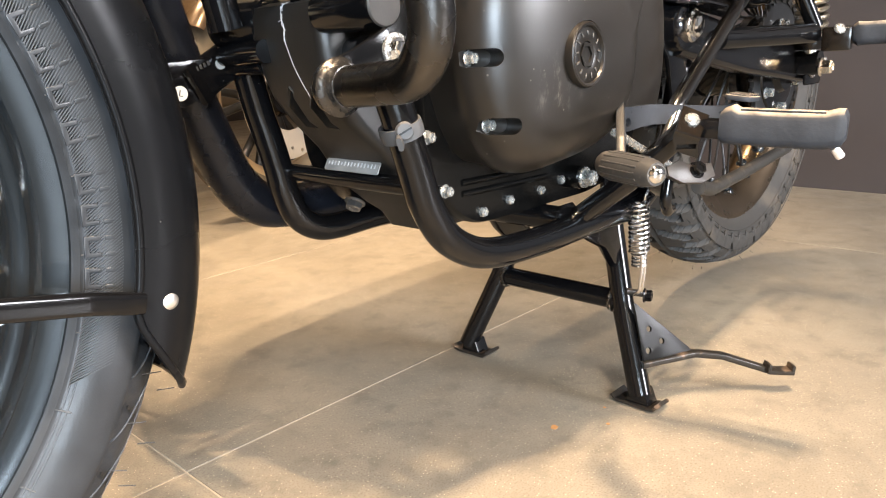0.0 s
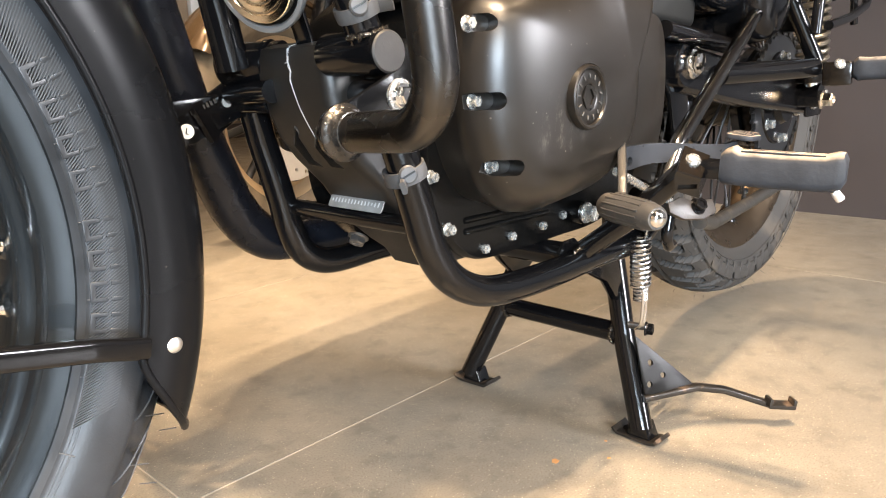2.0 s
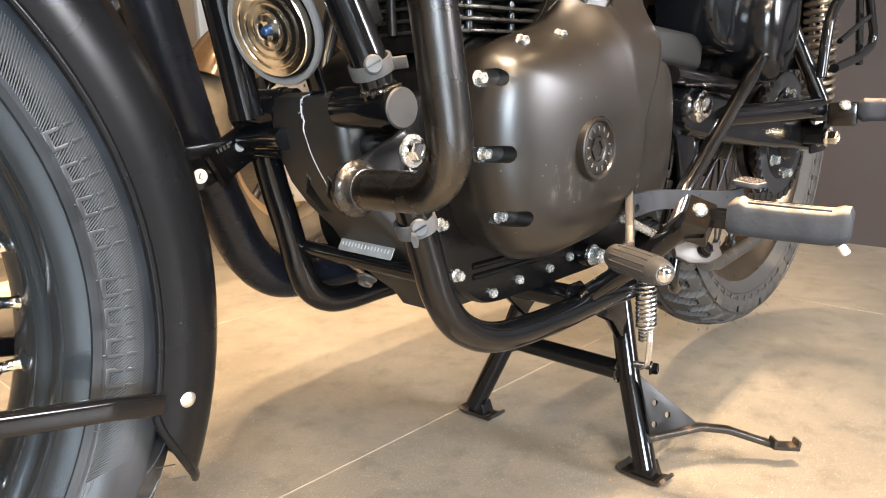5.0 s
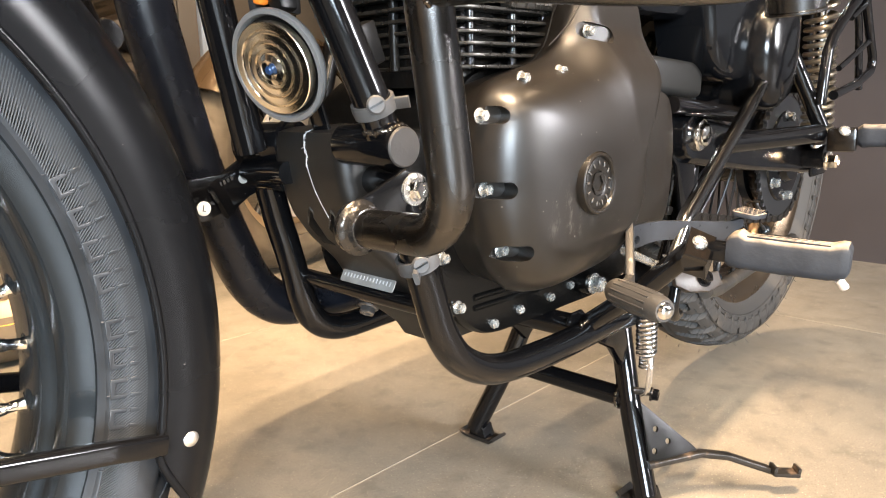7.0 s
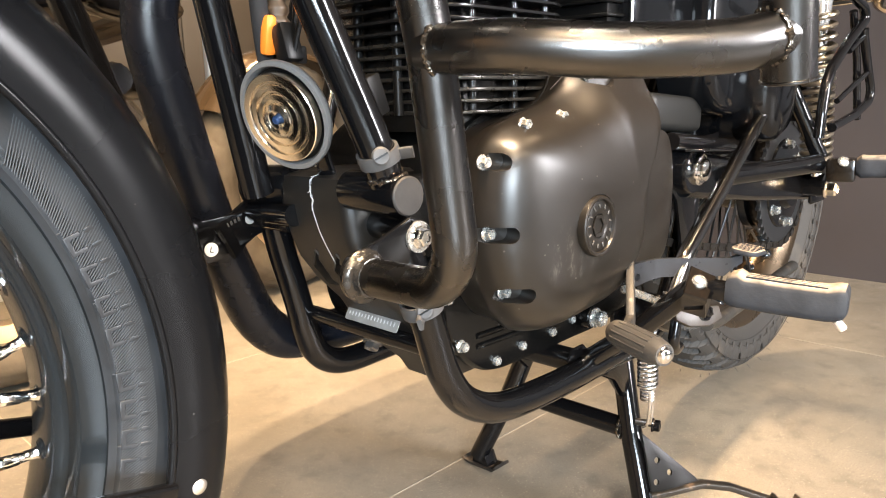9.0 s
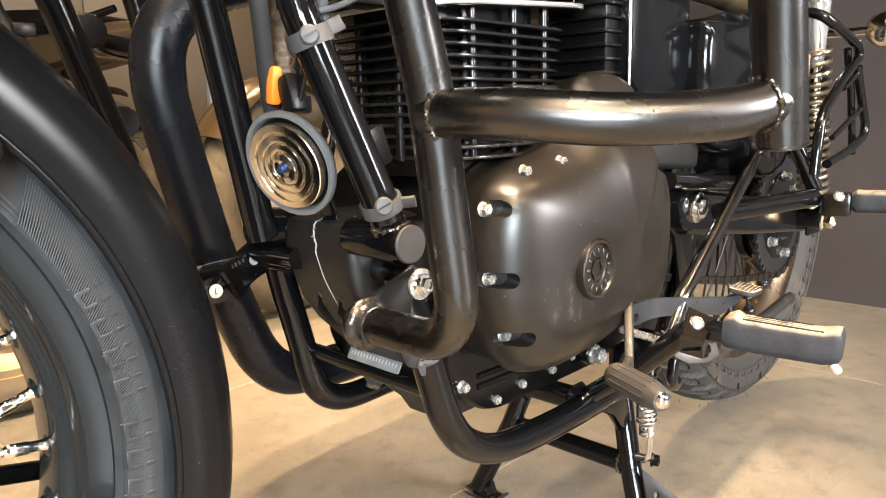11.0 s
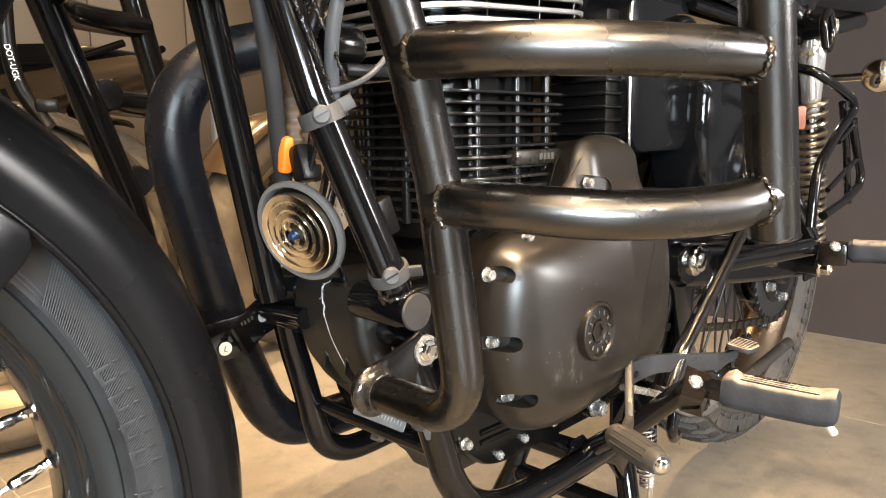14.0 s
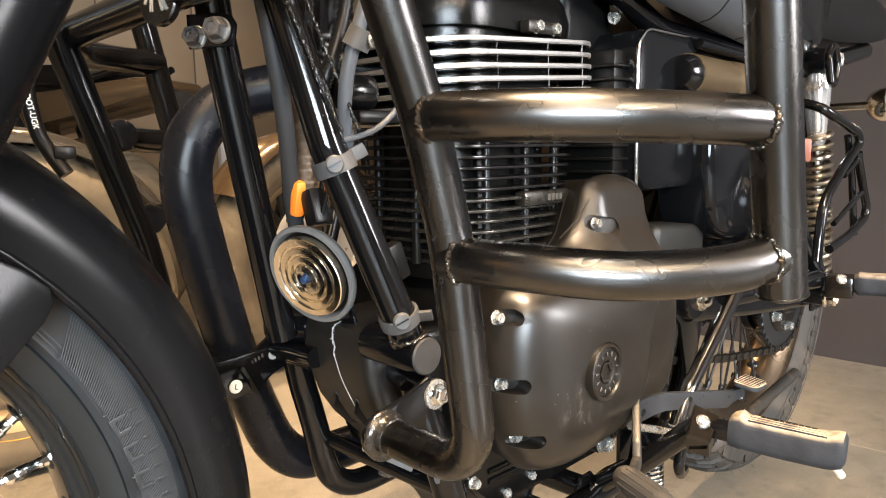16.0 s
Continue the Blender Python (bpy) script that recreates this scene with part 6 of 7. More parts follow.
    for f, w, h in ((0, 0.026, 0.022), (0.06, 0.034, 0.030), (0.15, 0.036, 0.028), (0.85, 0.036, 0.028), (0.94, 0.034, 0.029), (1, 0.024, 0.020)):
        rings.append([mm @ Vector((x, y, f * 0.095)) for x, y in rounded(w, h, 0.008, 4)])
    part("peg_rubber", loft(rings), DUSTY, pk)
    # indicator
    ind = part("indicator", lathe([(0, -0.018), (0.012, -0.016), (0.020, -0.008), (0.022, 0.004), (0.019, 0.014), (0.010, 0.020), (0, 0.021)], axis_matrix((0.800, -0.1345, 0.653), (0.9, -0.2, 0.05)) @ Matrix.Scale(1.45, 4), 28), CHROMEWARM, bike, "small chrome indicator lamp on a stalk")
    part("stalk", tube([(0.800, -0.040, 0.652), (0.800, -0.120, 0.653)], 0.0080, 0, 14), CHROMEWARM, ind)


CHROMEWHITE = material("bright_silver_paint", (0.78, 0.79, 0.80), 0.16, metal=0.85)
SPRINGWHITE = material("bronze_toned_spring_steel", (0.27, 0.23, 0.18), 0.28, metal=0.9)
rear_left()


# ---- air box, side panel, tank edge, muffler-like canister ----
def upper_body():
    ab = part("air_box", loft([[(x, y, z) for x, z in [(0.036 + px, 0.622 + pz) for px, pz in rounded(0.128 * s, 0.170 * s, 0.022, 5)]] for y, s in ((-0.050, 1.0), (-0.098, 1.0), (-0.106, 0.96), (-0.1085, 0.86))]), SIDEPANEL, bike, "gloss black air box, edge glint drawn as a chrome strip")
    for k in range(9):
        part("air_rib", box(0.036, 0.080, 0.0035, Matrix.Translation((-0.040, -0.055, 0.560 + k * 0.0135)), bev=0.001, seg=1), PLASTIC, ab)
    part("throttle_body", box(0.10, 0.10, 0.11, Matrix.Translation((-0.035, 0.0, 0.735)), bev=0.015, seg=3), PLASTIC, bike)
    hex_bolt((-0.010, -0.062, 0.722), (-0.3, -1, 0.2), 0.010, ab, tall=0.8)
    part("air_core", box(0.028, 0.070, 0.14, Matrix.Translation((-0.036, -0.055, 0.615)), bev=0.003), PLASTIC, ab)
    # chrome strip stands in for the glint along the box's edges
    part("edge_glint", tube([(-0.028, -0.104, 0.545), (-0.029, -0.104, 0.690), (-0.010, -0.104, 0.7065), (0.080, -0.104, 0.7065)], 0.0022, 0.02, 10), CHROME, ab)
    sp_pts = outline([(0.115, 0.622), (0.100, 0.600), (0.100, 0.545), (0.120, 0.490), (0.160, 0.470), (0.210, 0.475), (0.255, 0.530), (0.270, 0.600), (0.262, 0.622)])
    part("side_panel", loft(dished(sp_pts, [(1.0, -0.06), (1.0, -0.115), (0.97, -0.124), (0.90, -0.129), (0.5, -0.131), (0.1, -0.132)], (0.18, 0.55))), SIDEPANEL, bike, "dark grey satin side panel")
    mc = axis_matrix((0.060, -0.112, 0.664), (0.995, 0.02, -0.02))
    can = part("canister", lathe([(0, 0), (0.0230, 0.002), (0.0235, 0.095), (0.0215, 0.104), (0.0215, 0.112), (0.0250, 0.120), (0.0250, 0.175), (0, 0.178)], mc, 40), GREYCAN, bike, "bronze-toned metal canister under the seat")
    part("canister_cap", lathe([(0, -0.016), (0.015, -0.015), (0.020, -0.008), (0.0222, 0.004), (0.0222, 0.012), (0, 0.012)], mc, 32), GLOSS, can)
    part("seat_rod", tube([(0.095, -0.110, 0.7005), (0.260, -0.114, 0.6935)], 0.0060, 0, 14), SATIN, bike)
    # rounded pod below the outer post
    pod = outline([(0.225, 0.560), (0.200, 0.520), (0.205, 0.470), (0.235, 0.435), (0.275, 0.440), (0.300, 0.480), (0.305, 0.540), (0.290, 0.580)])
    part("tool_pod", loft(dished(pod, [(1, -0.05), (1, -0.130), (0.94, -0.148), (0.8, -0.157), (0.4, -0.163), (0.1, -0.164)], (0.252, 0.508))), SATIN, bike, "rounded dark tool pod")
    tank = outline([(-0.40, 0.86), (-0.30, 0.80), (-0.10, 0.765), (0.08, 0.735), (0.25, 0.715), (0.42, 0.705), (0.42, 0.86), (0.0, 0.99), (-0.3, 0.97)])
    part("fuel_tank", loft(dished(tank, [(0.9, 0.13), (1, 0.10), (1, -0.10), (0.97, -0.135), (0.88, -0.155), (0.6, -0.165), (0.1, -0.17)], (-0.03, 0.86))), SIDEPANEL, bike, "satin black fuel tank")
    # curved skirt between tank and seat, with two seams
    rows = []
    for f in range(9):
        u = f / 8
        x = -0.06 + 0.34 * u
        zl = 0.738 - 0.038 * u ** 0.8
        rows.append([(x, -0.118 - 0.045 * math.sin(radians(90 * v / 6)), zl + 0.075 * (1 - math.cos(radians(90 * v / 6)))) for v in range(7)])
        rows[-1] += [(px, py + 0.004, pz + 0.002) for px, py, pz in rows[-1][::-1]]
    sk = part("tank_skirt", loft(rows), SKIRT, bike, "satin skirt under the tank, its lit look put into a grey base")
    for f in (0.40, 0.68):
        x = -0.06 + 0.34 * f
        zl = 0.738 - 0.038 * f ** 0.8
        part("panel_seam", sweep([(x + 0.01 * v / 6, -0.1185 - 0.045 * math.sin(radians(90 * v / 6)), zl + 0.075 * (1 - math.cos(radians(90 * v / 6)))) for v in range(7)], 0.0011, 6), PLASTIC, sk)
    seat = outline([(0.20, 0.80), (0.22, 0.745), (0.50, 0.735), (0.80, 0.765), (0.83, 0.81), (0.6, 0.84), (0.3, 0.84)])
    part("seat", loft(dished(seat, [(0.9, 0.12), (1, 0.10), (1, -0.10), (0.95, -0.13), (0.7, -0.14), (0.1, -0.142)], (0.5, 0.79))), PLASTIC, bike, "black padded seat")


# lighter copy of the panel paint: the skirt's lit look is in the base colour
SKIRT = material("lit_grey_satin_panel", (0.045, 0.049, 0.055), 0.40)
SIDEPANEL = material("black_satin_panel", (0.0035, 0.0038, 0.0045), 0.11, spec=0.26, rough_var=0.06, bump=0.05)
GREYCAN = material("warm_grey_metal", (0.22, 0.16, 0.095), 0.32, metal=0.8)
upper_body()


# ---- straps, hoses, wires ----
BELLOWS = material("brown_bellows_rubber", (0.10, 0.065, 0.040), 0.5)
def fittings():
    def strap(c, axis, r, w, ear, parent_label):
        m = axis_matrix(c, axis)
        prof = [(r, -w / 2), (r + 0.0022, -w / 2), (r + 0.0026, 0), (r + 0.0022, w / 2), (r, w / 2)]
        ob = part("hose_strap", lathe(prof, m, 28, closed=True), GREYRUB, bike, parent_label)
        e = Vector(ear).normalized()
        part("strap_ear", sweep([Vector(c) + e * r * 0.9, Vector(c) + e * (r + 0.012)], 1, profile=rounded(0.004, w * 0.9, 0.0015, 2), up=axis), GREYRUB, ob)
        front = Vector((-0.58, -0.80, 0.05)).normalized()
        p = Vector(c) + front * (r + 0.0015)
        stud = part("strap_stud", lathe([(0, 0.0045), (0.0055, 0.0042), (0.0068, 0.0028), (0.0068, 0), (0, 0)], axis_matrix(p, front), 18), GREYRUB, ob)
        part("stud_slot", box(0.0105, 0.0014, 0.0012, axis_matrix(p + front * 0.0044, front, (0.8, -0.5, 0.5)), bev=0), PLASTIC, stud)

    strap((-0.3885, -0.0638, 0.5760), (-0.32, 0.18, 0.93), 0.0138, 0.012, (0.75, -0.45, 0.45), "grey rubber strap with a slotted stud")
    strap((-0.3460, -0.0835, 0.4580), (-0.42, -0.04, 0.90), 0.0138, 0.010, (0.55, -0.8, 0.1), "grey rubber strap on the down tube")
    strap((-0.3235, -0.0995, 0.3430), (-0.32, 0.04, 0.95), 0.0140, 0.011, (-0.7, -0.65, -0.3), "grey rubber strap on the lower frame rail")
    part("hose", sweep(smooth_line([(-0.428, -0.016, 0.76), (-0.414, -0.022, 0.690), (-0.392, -0.008, 0.610), (-0.366, 0.024, 0.535), (-0.348, 0.034, 0.490)], 8), 0.0068, 14), HOSE, bike, "dark grey rubber hose")
    part("pipe", sweep(smooth_line([(-0.372, -0.100, 0.760), (-0.376, -0.094, 0.700), (-0.385, -0.078, 0.640), (-0.376, -0.062, 0.590), (-0.362, -0.050, 0.520)], 8), 0.0052, 14), GREYPIPE, bike, "grey plastic cable pipe")
    cp = part("pipe_clip", lathe([(0.0062, -0.007), (0.0095, -0.007), (0.0098, 0.007), (0.0062, 0.007)], axis_matrix((-0.380, -0.086, 0.664), (-0.25, 0.4, -0.9)), 20, closed=True), GREYRUB, bike, "grey clip round the pipe")
    hex_bolt((-0.376, -0.0950, 0.662), (0.3, -0.9, 0), 0.0070, cp)
    # ribbed conduit
    pts = smooth_line([(-0.362, -0.066, 0.740), (-0.373, -0.062, 0.686), (-0.381, -0.060, 0.660), (-0.389, -0.058, 0.638), (-0.392, -0.050, 0.620)], 14)
    part("conduit", sweep(pts, [0.0060 if k % 2 else 0.0046 for k in range(len(pts))], 12), PLASTIC, bike, "black ribbed conduit", angle=80)
    part("cable", sweep(smooth_line([(-0.395, -0.058, 0.590), (-0.365, -0.085, 0.602), (-0.335, -0.088, 0.630), (-0.300, -0.070, 0.655)], 8), 0.0022, 8), GREYPIPE, bike)
    # frame gusset with a rough weld along the left down tube
    g = part("neck_gusset", plate([(0, 0), (0.035, 0.05), (0.035, 0.12), (0.010, 0.12), (-0.02, 0.02)], 0.006, axis_matrix((-0.393, -0.050, 0.640), (0.3, -0.9, 0), (1, 0.3, 0)), 0.001), GLOSS, bike)
    rng = random.Random(8)
    for off in (-0.001, 0.0125):
        pts = [Vector((-0.3905 - 0.044 * f + off, -0.0770 + 0.036 * f - off * 0.3, 0.600 + 0.150 * f)) + Vector((rng.uniform(-1, 1), rng.uniform(-1, 1), rng.uniform(-1, 1))) * 0.0006 for f in [k / 110 for k in range(111)]]
        part("weld_bead", sweep(pts, [0.0013 + 0.0004 * math.sin(k * 1.1) + rng.uniform(-0.0004, 0.0005) for k in range(111)], 8), WELDBLACK, g)
    bp = smooth_line([(-0.352, 0.034, 0.640), (-0.350, 0.030, 0.600), (-0.352, 0.024, 0.560), (-0.354, 0.022, 0.535)], 14)
    part("bellows", sweep(bp, [0.0098 if k % 4 < 2 else 0.0076 for k in range(len(bp))], 16), BELLOWS, bike, "brown ribbed rubber bellows", angle=80)
    # connectors behind the horn
    c = part("wiring_connector", box(0.010, 0.010, 0.030, Matrix.Translation((-0.372, 0.0085, 0.548)) @ Matrix.Rotation(radians(10), 4, "X"), bev=0.003), ORANGE, bike, "orange and black wiring connector")
    part("black_plug", box(0.016, 0.016, 0.030, Matrix.Translation((-0.364, -0.004, 0.541)) @ Matrix.Rotation(radians(-18), 4, "X"), bev=0.003), PLASTIC, c)
    part("black_plug", box(0.014, 0.018, 0.014, Matrix.Translation((-0.356, 0.000, 0.533)), bev=0.002), PLASTIC, c)
    for k, (dx, dy) in enumerate(((0.004, 0.020), (0.010, 0.006), (0.0, -0.012))):
        part("wire", sweep(smooth_line([(-0.365 + dx, dy, 0.530), (-0.355 + dx, dy * 1.3, 0.580), (-0.362 + dx, dy, 0.640), (-0.38 + dx, dy * 0.5, 0.72)], 6), 0.0022, 8), PLASTIC, bike)
    part("sensor_body", lathe([(0, 0), (0.018, 0), (0.020, 0.004), (0.020, 0.040), (0.016, 0.046), (0, 0.046)], axis_matrix((-0.352, -0.020, 0.6325), (1, -0.25, 0)) @ Matrix.Scale(0.72, 4), 28), SATIN, bike)
    part("sensor_body", box(0.06, 0.03, 0.011, Matrix.Translation((-0.318, -0.030, 0.6125)), bev=0.004), PLASTIC, bike)
    part("clip_block", box(0.020, 0.012, 0.030, Matrix.Translation((-0.345, -0.076, 0.500)) @ Matrix.Rotation(radians(-20), 4, "Y"), bev=0.002), PLASTIC, bike)


    # brake hose beside the far fork leg, with a row of pale marks
    h = part("brake_hose", sweep(smooth_line([(-0.536, 0.100, 0.720), (-0.5385, 0.100, 0.649), (-0.5385, 0.100, 0.627), (-0.5345, 0.100, 0.604), (-0.529, 0.097, 0.590), (-0.520, 0.090, 0.572)], 8), 0.0056, 14), PLASTIC, bike, "black brake hose with white lettering")
    f = bpy.data.curves.new("lettering", "FONT")
    f.body, f.size, f.extrude, f.align_x, f.align_y = "DOT-UGK", 0.0056, 0.0001, "CENTER", "CENTER"
    t = new("lettering", f)
    me = bpy.data.meshes.new_from_object(t)
    bpy.data.objects.remove(t)
    me.transform(axis_matrix((-0.5390, 0.0938, 0.6180), (-0.30, -0.95, 0.0), (0.16, -0.05, -1)))
    me.materials.append(WHITE)
    new("lettering", me).parent = h
    part("hose_clip", box(0.016, 0.012, 0.010, Matrix.Translation((-0.520, 0.094, 0.588)), bev=0.002), PLASTIC, h)


fittings()


# ---- parked motorcycles behind ----
TANKBROWN = material("bronze_tank_paint", (0.085, 0.055, 0.030), 0.22, metal=0.4, coat=0.5, rough_var=0.05)
TANKBLACK = material("black_tank_paint", (0.03, 0.027, 0.024), 0.2, coat=0.5)
BGRIM = material("pale_bronze_rim", (0.42, 0.31, 0.19), 0.4, metal=0.5, rough_var=0.1, var_scale=12)
BGTYRE = material("dusty_grey_tyre", (0.10, 0.080, 0.055), 0.75, bump=0.3, bump_scale=200, var=0.25, var_scale=20)
STRIPE = material("orange_rim_stripe", (0.85, 0.36, 0.02), 0.4)
DISC = material("drilled_brake_disc_steel", (0.62, 0.58, 0.52), 0.45, metal=0.5)


def parked_bike(x, y, yaw, tank_mat, stripe, steer=0.0, label=""):
    b = thing("parked_motorcycle", label, "motorcycle", group="parked motorcycles")
    turn = Matrix.Translation((x, y, 0)) @ Matrix.Rotation(radians(yaw), 4, "Z")

    def wheel(wx, name, st=0.0):
        m = turn @ Matrix.Translation((wx, 0, 0.305)) @ Matrix.Rotation(radians(st), 4, "Z") @ axis_matrix((0, 0, 0), (0, 1, 0), (1, 0, 0))
        rim = lathe([(0.218, -0.040), (0.221, -0.036), (0.205, -0.020), (0.200, 0), (0.205, 0.020), (0.221, 0.036), (0.218, 0.040), (0.208, 0.036), (0.186, 0.020), (0.182, 0), (0.186, -0.020), (0.208, -0.036)], m, 64, closed=True)
        w = part(name, rim, BGRIM, b)
        th = [(0.212, -0.040), (0.222, -0.046), (0.245, -0.056), (0.265, -0.056), (0.282, -0.048), (0.296, -0.030), (0.303, -0.010), (0.305, 0)]

        def groove(a, h, r):
            return 0.005 if r > 0.275 and ((a * 0.3 + abs(h) * 0.8 + (0.02 if h > 0 else 0)) % 0.045) < 0.008 else 0.0

        bm = tyre_mesh(densify(mirrored(th), 0.006) + [(0.285, 0.02), (0.285, -0.02)], groove, 260)
        bm.transform(m)
        part("tyre", bm, BGTYRE, w)
        for k in range(6):
            a = 2 * math.pi * k / 6
            for d in (-0.16, 0.16):
                part("alloy_spoke", sweep([m @ Vector((0.04 * math.cos(a), 0.04 * math.sin(a), 0)), m @ Vector((0.186 * math.cos(a + d), 0.186 * math.sin(a + d), 0))], 0.011, 10), DARKSTEEL, w)
        part("hub", lathe([(0, -0.05), (0.04, -0.05), (0.05, -0.03), (0.05, 0.03), (0.04, 0.05), (0, 0.05)], m, 24), SATIN, w)
        disc = part("brake_disc", plate(disc_outline(0.160, 48), 0.005, m @ Matrix.Translation((0, 0, -0.062)), 0.0005), DISC, w)
        carve(disc, merge(*[lathe([(0, -0.1), (0.0055, -0.1), (0.0055, 0.1), (0, 0.1)], m @ Matrix.Rotation(2 * math.pi * k / 24, 4, "Z") @ Matrix.Translation((0.132 + 0.014 * (k % 2), 0, 0)), 10) for k in range(24)]),
              lathe([(0, -0.1), (0.085, -0.1), (0.085, 0.1), (0, 0.1)], m, 32))
        if stripe:
            for h in (-1, 1):
                part("rim_stripe", lathe([(0.2210, 0.0425 * h), (0.2245, 0.0480 * h), (0.2245, 0.0450 * h), (0.2210, 0.0400 * h)], m, 72, closed=True), STRIPE, w, "orange rim stripe")
        return w

    wheel(0, "front_wheel", steer)
    wheel(1.36, "rear_wheel")

    def put(name, bm, mat, parent=b):
        bm.transform(turn)
        return part(name, bm, mat, parent)

    for s in (-1, 1):
        put("fork_leg", tube([(-0.0, 0.095 * s, 0.30), (0.28, 0.095 * s, 0.98)], 0.024, 0, 18), SATIN)
        put("frame_tube", tube([(0.33, 0.03 * s, 0.85), (0.42, 0.07 * s, 0.42), (0.48, 0.10 * s, 0.22), (0.85, 0.10 * s, 0.22), (0.95, 0.09 * s, 0.40)], 0.014, 0.05, 14), GLOSS)
    arcs = [Vector((0.335 * math.cos(radians(a)), 0, 0.305 + 0.335 * math.sin(radians(a)))) for a in range(-15, 150, 6)]
    put("front_fender", sweep(arcs, 1, profile=[(math.sin(radians(t)) * 0.068, math.cos(radians(t)) * 0.030 - 0.03) for t in range(-90, 91, 15)] + [(math.sin(radians(t)) * 0.065, math.cos(radians(t)) * 0.028 - 0.031) for t in range(90, -91, -15)], up=(1, 0, 0)), tank_mat)
    put("exhaust_pipe", sweep(smooth_line([(0.62, -0.04, 0.62), (0.50, -0.09, 0.60), (0.44, -0.11, 0.48), (0.46, -0.12, 0.30), (0.56, -0.13, 0.24), (0.9, -0.15, 0.27), (1.35, -0.18, 0.34)], 8), 0.024, 18), CHROMEWARM)
    eng = put("engine", loft([[(0.68 + px, yy, 0.37 + pz) for px, pz in rounded(0.34 * s, 0.24 * s, 0.07, 6)] for yy, s in ((0.12, 0.8), (0.09, 1), (-0.09, 1), (-0.13, 0.85))]), GREYCAN)
    for k in range(9):
        put("fin", box(0.19, 0.17, 0.005, Matrix.Translation((0.64, 0, 0.52 + k * 0.018)), bev=0.001, seg=1), DULLSTEEL, eng)
    put("cylinder_head", box(0.24, 0.20, 0.11, Matrix.Translation((0.60, 0, 0.725)), bev=0.02, seg=3), GREYCAN, eng)
    put("carburettor", box(0.14, 0.16, 0.13, Matrix.Translation((0.80, 0, 0.66)), bev=0.02, seg=3), PLASTIC, eng)
    tank = outline([(0.30, 0.86), (0.40, 0.80), (0.62, 0.78), (0.85, 0.78), (0.88, 0.84), (0.70, 0.98), (0.45, 1.02), (0.32, 0.95)])
    put("fuel_tank", loft(dished(tank, [(0.85, 0.15), (1, 0.11), (1.02, 0), (1, -0.11), (0.85, -0.15), (0.4, -0.165)], (0.58, 0.89))), tank_mat)
    seat = outline([(0.82, 0.80), (0.90, 0.76), (1.40, 0.78), (1.45, 0.84), (1.10, 0.86), (0.90, 0.85)])
    put("seat", loft(dished(seat, [(0.9, 0.13), (1, 0.10), (1, -0.10), (0.9, -0.13), (0.4, -0.14)], (1.1, 0.82))), tank_mat if yaw > 190 else PLASTIC)
    put("headlamp", lathe([(0, -0.10), (0.05, -0.09), (0.085, -0.03), (0.09, 0.02), (0.085, 0.03), (0, 0.045)], axis_matrix((0.16, 0, 0.92), (-1, 0, 0.1)), 28), CHROMEWARM)
    put("handlebar", tube([(0.42, -0.36, 1.08), (0.30, -0.20, 1.10), (0.27, 0.20, 1.10), (0.42, 0.36, 1.08)], 0.012, 0.05, 12), GLOSS)
    put("side_panel", box(0.26, 0.20, 0.20, Matrix.Translation((0.98, 0, 0.62)), bev=0.04, seg=3), tank_mat)
    tail = [Vector((1.36 + 0.340 * math.cos(radians(a)), 0, 0.305 + 0.340 * math.sin(radians(a)))) for a in range(74, 141, 6)]
    put("rear_fender", sweep(tail, 1, profile=[(math.sin(radians(t)) * 0.080, math.cos(radians(t)) * 0.030 - 0.03) for t in range(-90, 91, 15)] + [(math.sin(radians(t)) * 0.077, math.cos(radians(t)) * 0.028 - 0.031) for t in range(90, -91, -15)], up=(1, 0, 0)), tank_mat)
    for s in (-1, 1):
        put("shock_absorber", tube([(1.30, 0.115 * s, 0.36), (1.14, 0.115 * s, 0.72)], 0.022, 0, 16), GLOSS)
        put("grab_rail", tube([(1.05, 0.12 * s, 0.80), (1.40, 0.13 * s, 0.79), (1.58, 0.08 * s, 0.84)], 0.011, 0.05, 12), GLOSS)
    put("tail_panel", loft(dished(outline([(0.92, 0.64), (1.16, 0.66), (1.62, 0.74), (1.64, 0.80), (1.40, 0.79), (0.92, 0.79)]), [(0.9, 0.12), (1, 0.10), (1, -0.10), (0.9, -0.12), (0.4, -0.125)], (1.2, 0.74))), tank_mat)
    put("tail_lamp", box(0.05, 0.12, 0.06, Matrix.Translation((1.65, 0, 0.74)), bev=0.012, seg=3), TANKBLACK)
    put("side_stand", tube([(0.78, -0.10, 0.25), (0.80, -0.24, 0.01)], 0.010, 0, 12), GLOSS)
    return b


parked_bike(-0.345, 0.97, 176, TANKBLACK, True, 0, "parked motorcycle with an orange stripe on its wheel rim")
parked_bike(0.42, 1.18, 13, TANKBROWN, False, 0, "parked bronze motorcycle with drilled brake discs")
parked_bike(-0.37, 3.12, -66, TANKBROWN, False, 0, "parked bronze motorcycle with a dusty rear tyre")


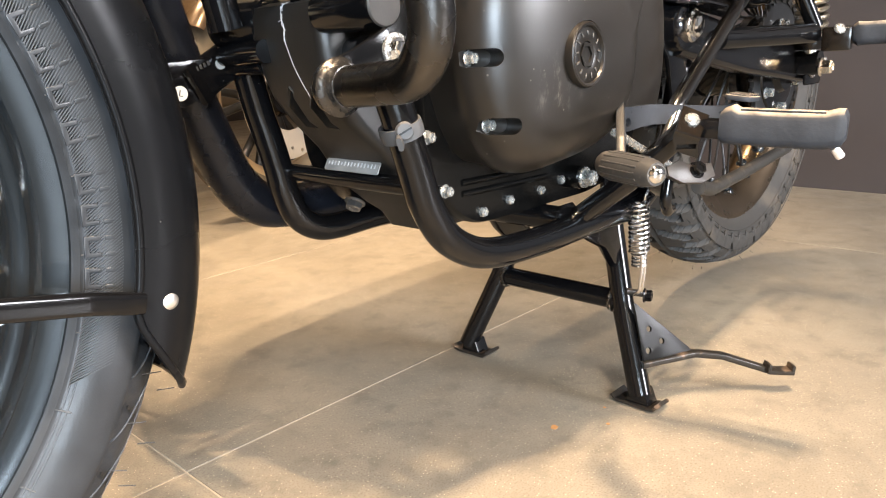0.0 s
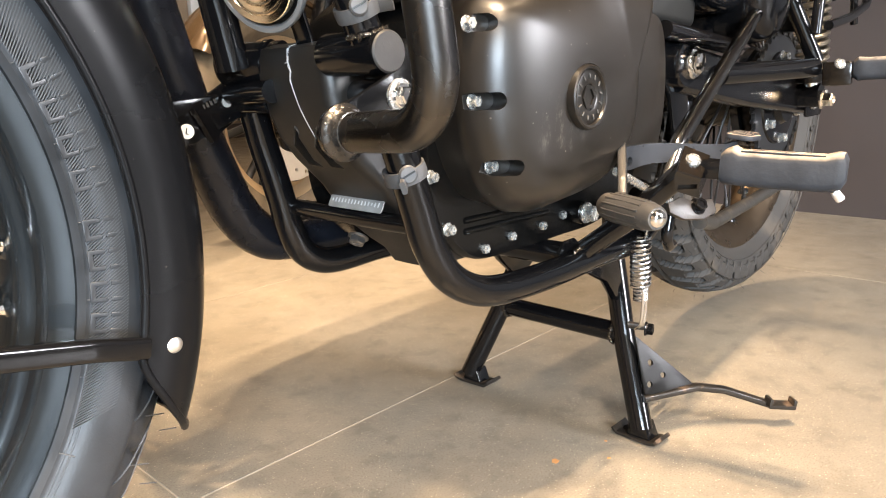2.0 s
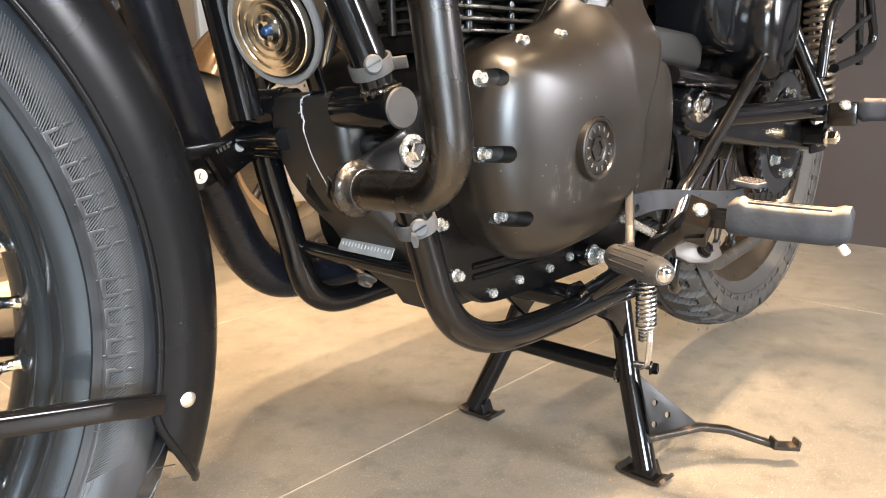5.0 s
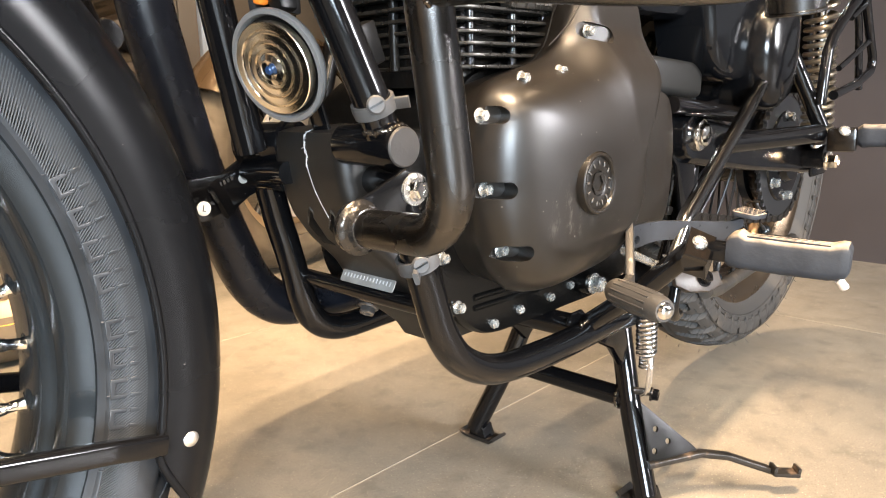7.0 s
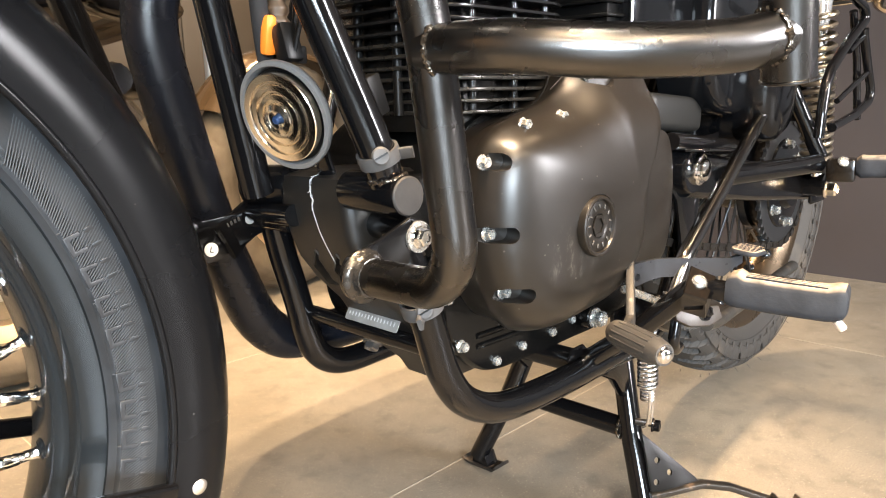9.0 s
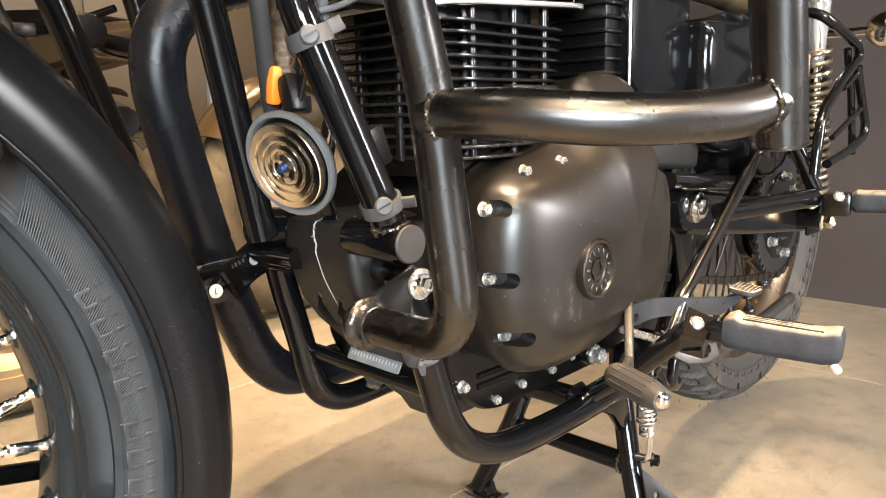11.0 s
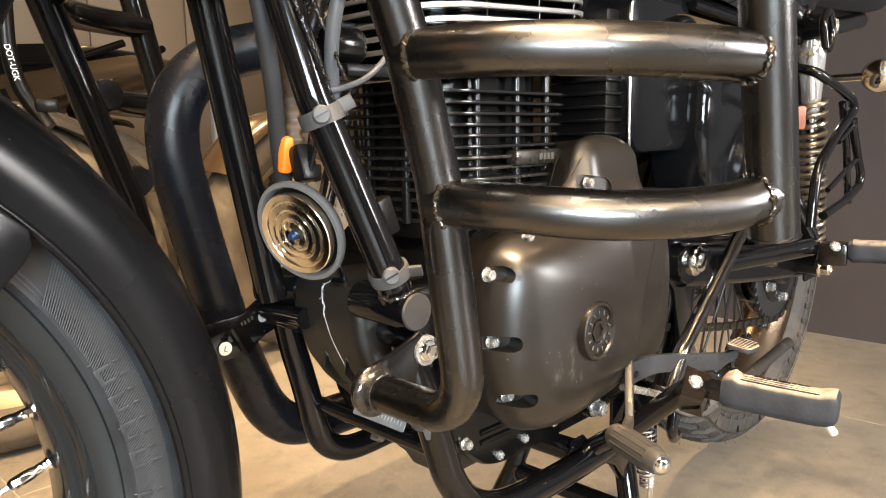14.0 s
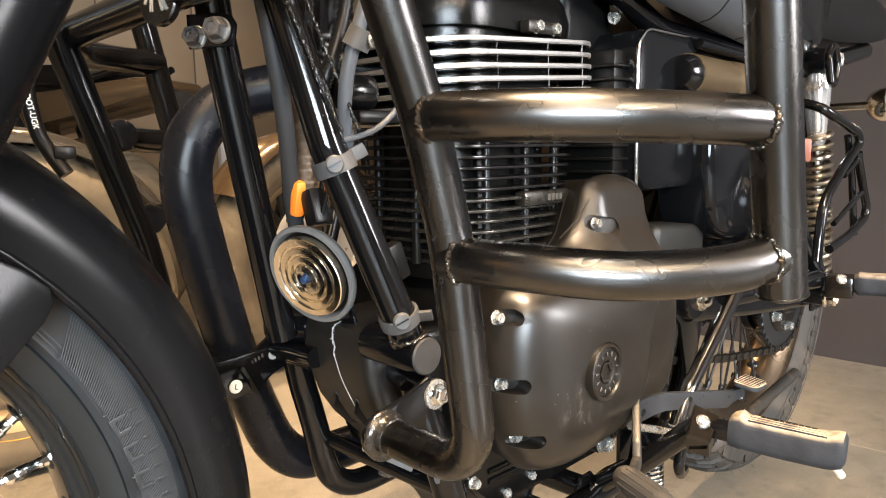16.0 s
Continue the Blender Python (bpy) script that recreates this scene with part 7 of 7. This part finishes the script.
# ---- cupboard doors on the far wall ----
def cupboards():
    base = part("wall_trim", box(X1 - X0, 0.02, 0.10, Matrix.Translation(((X0 + X1) / 2, Y1 - 0.012, 0.05)), bev=0.003), DARKWALL)
    tagged(base, "dark skirting board along the beige wall", "skirting", kind="structure")
    for k in range(8):
        x = -1.1 + k * 0.62
        d = part("wall_panel", box(0.60, 0.024, 2.3, Matrix.Translation((x, Y1 - 0.014, 1.27)), bev=0.004), BEIGEWALL)
        tagged(d, "tall beige laminate wall panel with narrow joints", "wall panel", kind="structure")
    fr = part("door_frame", box(0.07, 0.05, 2.2, Matrix.Translation((1.86, Y1 - 0.05, 1.1)), bev=0.006), WHITE)
    tagged(fr, "white painted upright of a door frame", "door frame", kind="structure")


cupboards()


# ---- rusty marks on the floor ----
def floor_marks():
    rng = random.Random(21)
    for x, y, r in ((-0.102, -0.079, 0.0045), (-0.060, -0.120, 0.0020), (-0.030, -0.098, 0.0016)):
        pts = [(r * rng.uniform(0.7, 1.2) * math.cos(radians(a)), r * rng.uniform(0.7, 1.2) * math.sin(radians(a))) for a in range(0, 360, 24)]
        ob = part("floor_mark", plate(pts, 0.0006, Matrix.Translation((x, y, 0.0003)), 0), STAIN)
        tagged(ob, "small rusty orange mark on the floor tile", "floor mark", kind="structure")


floor_marks()
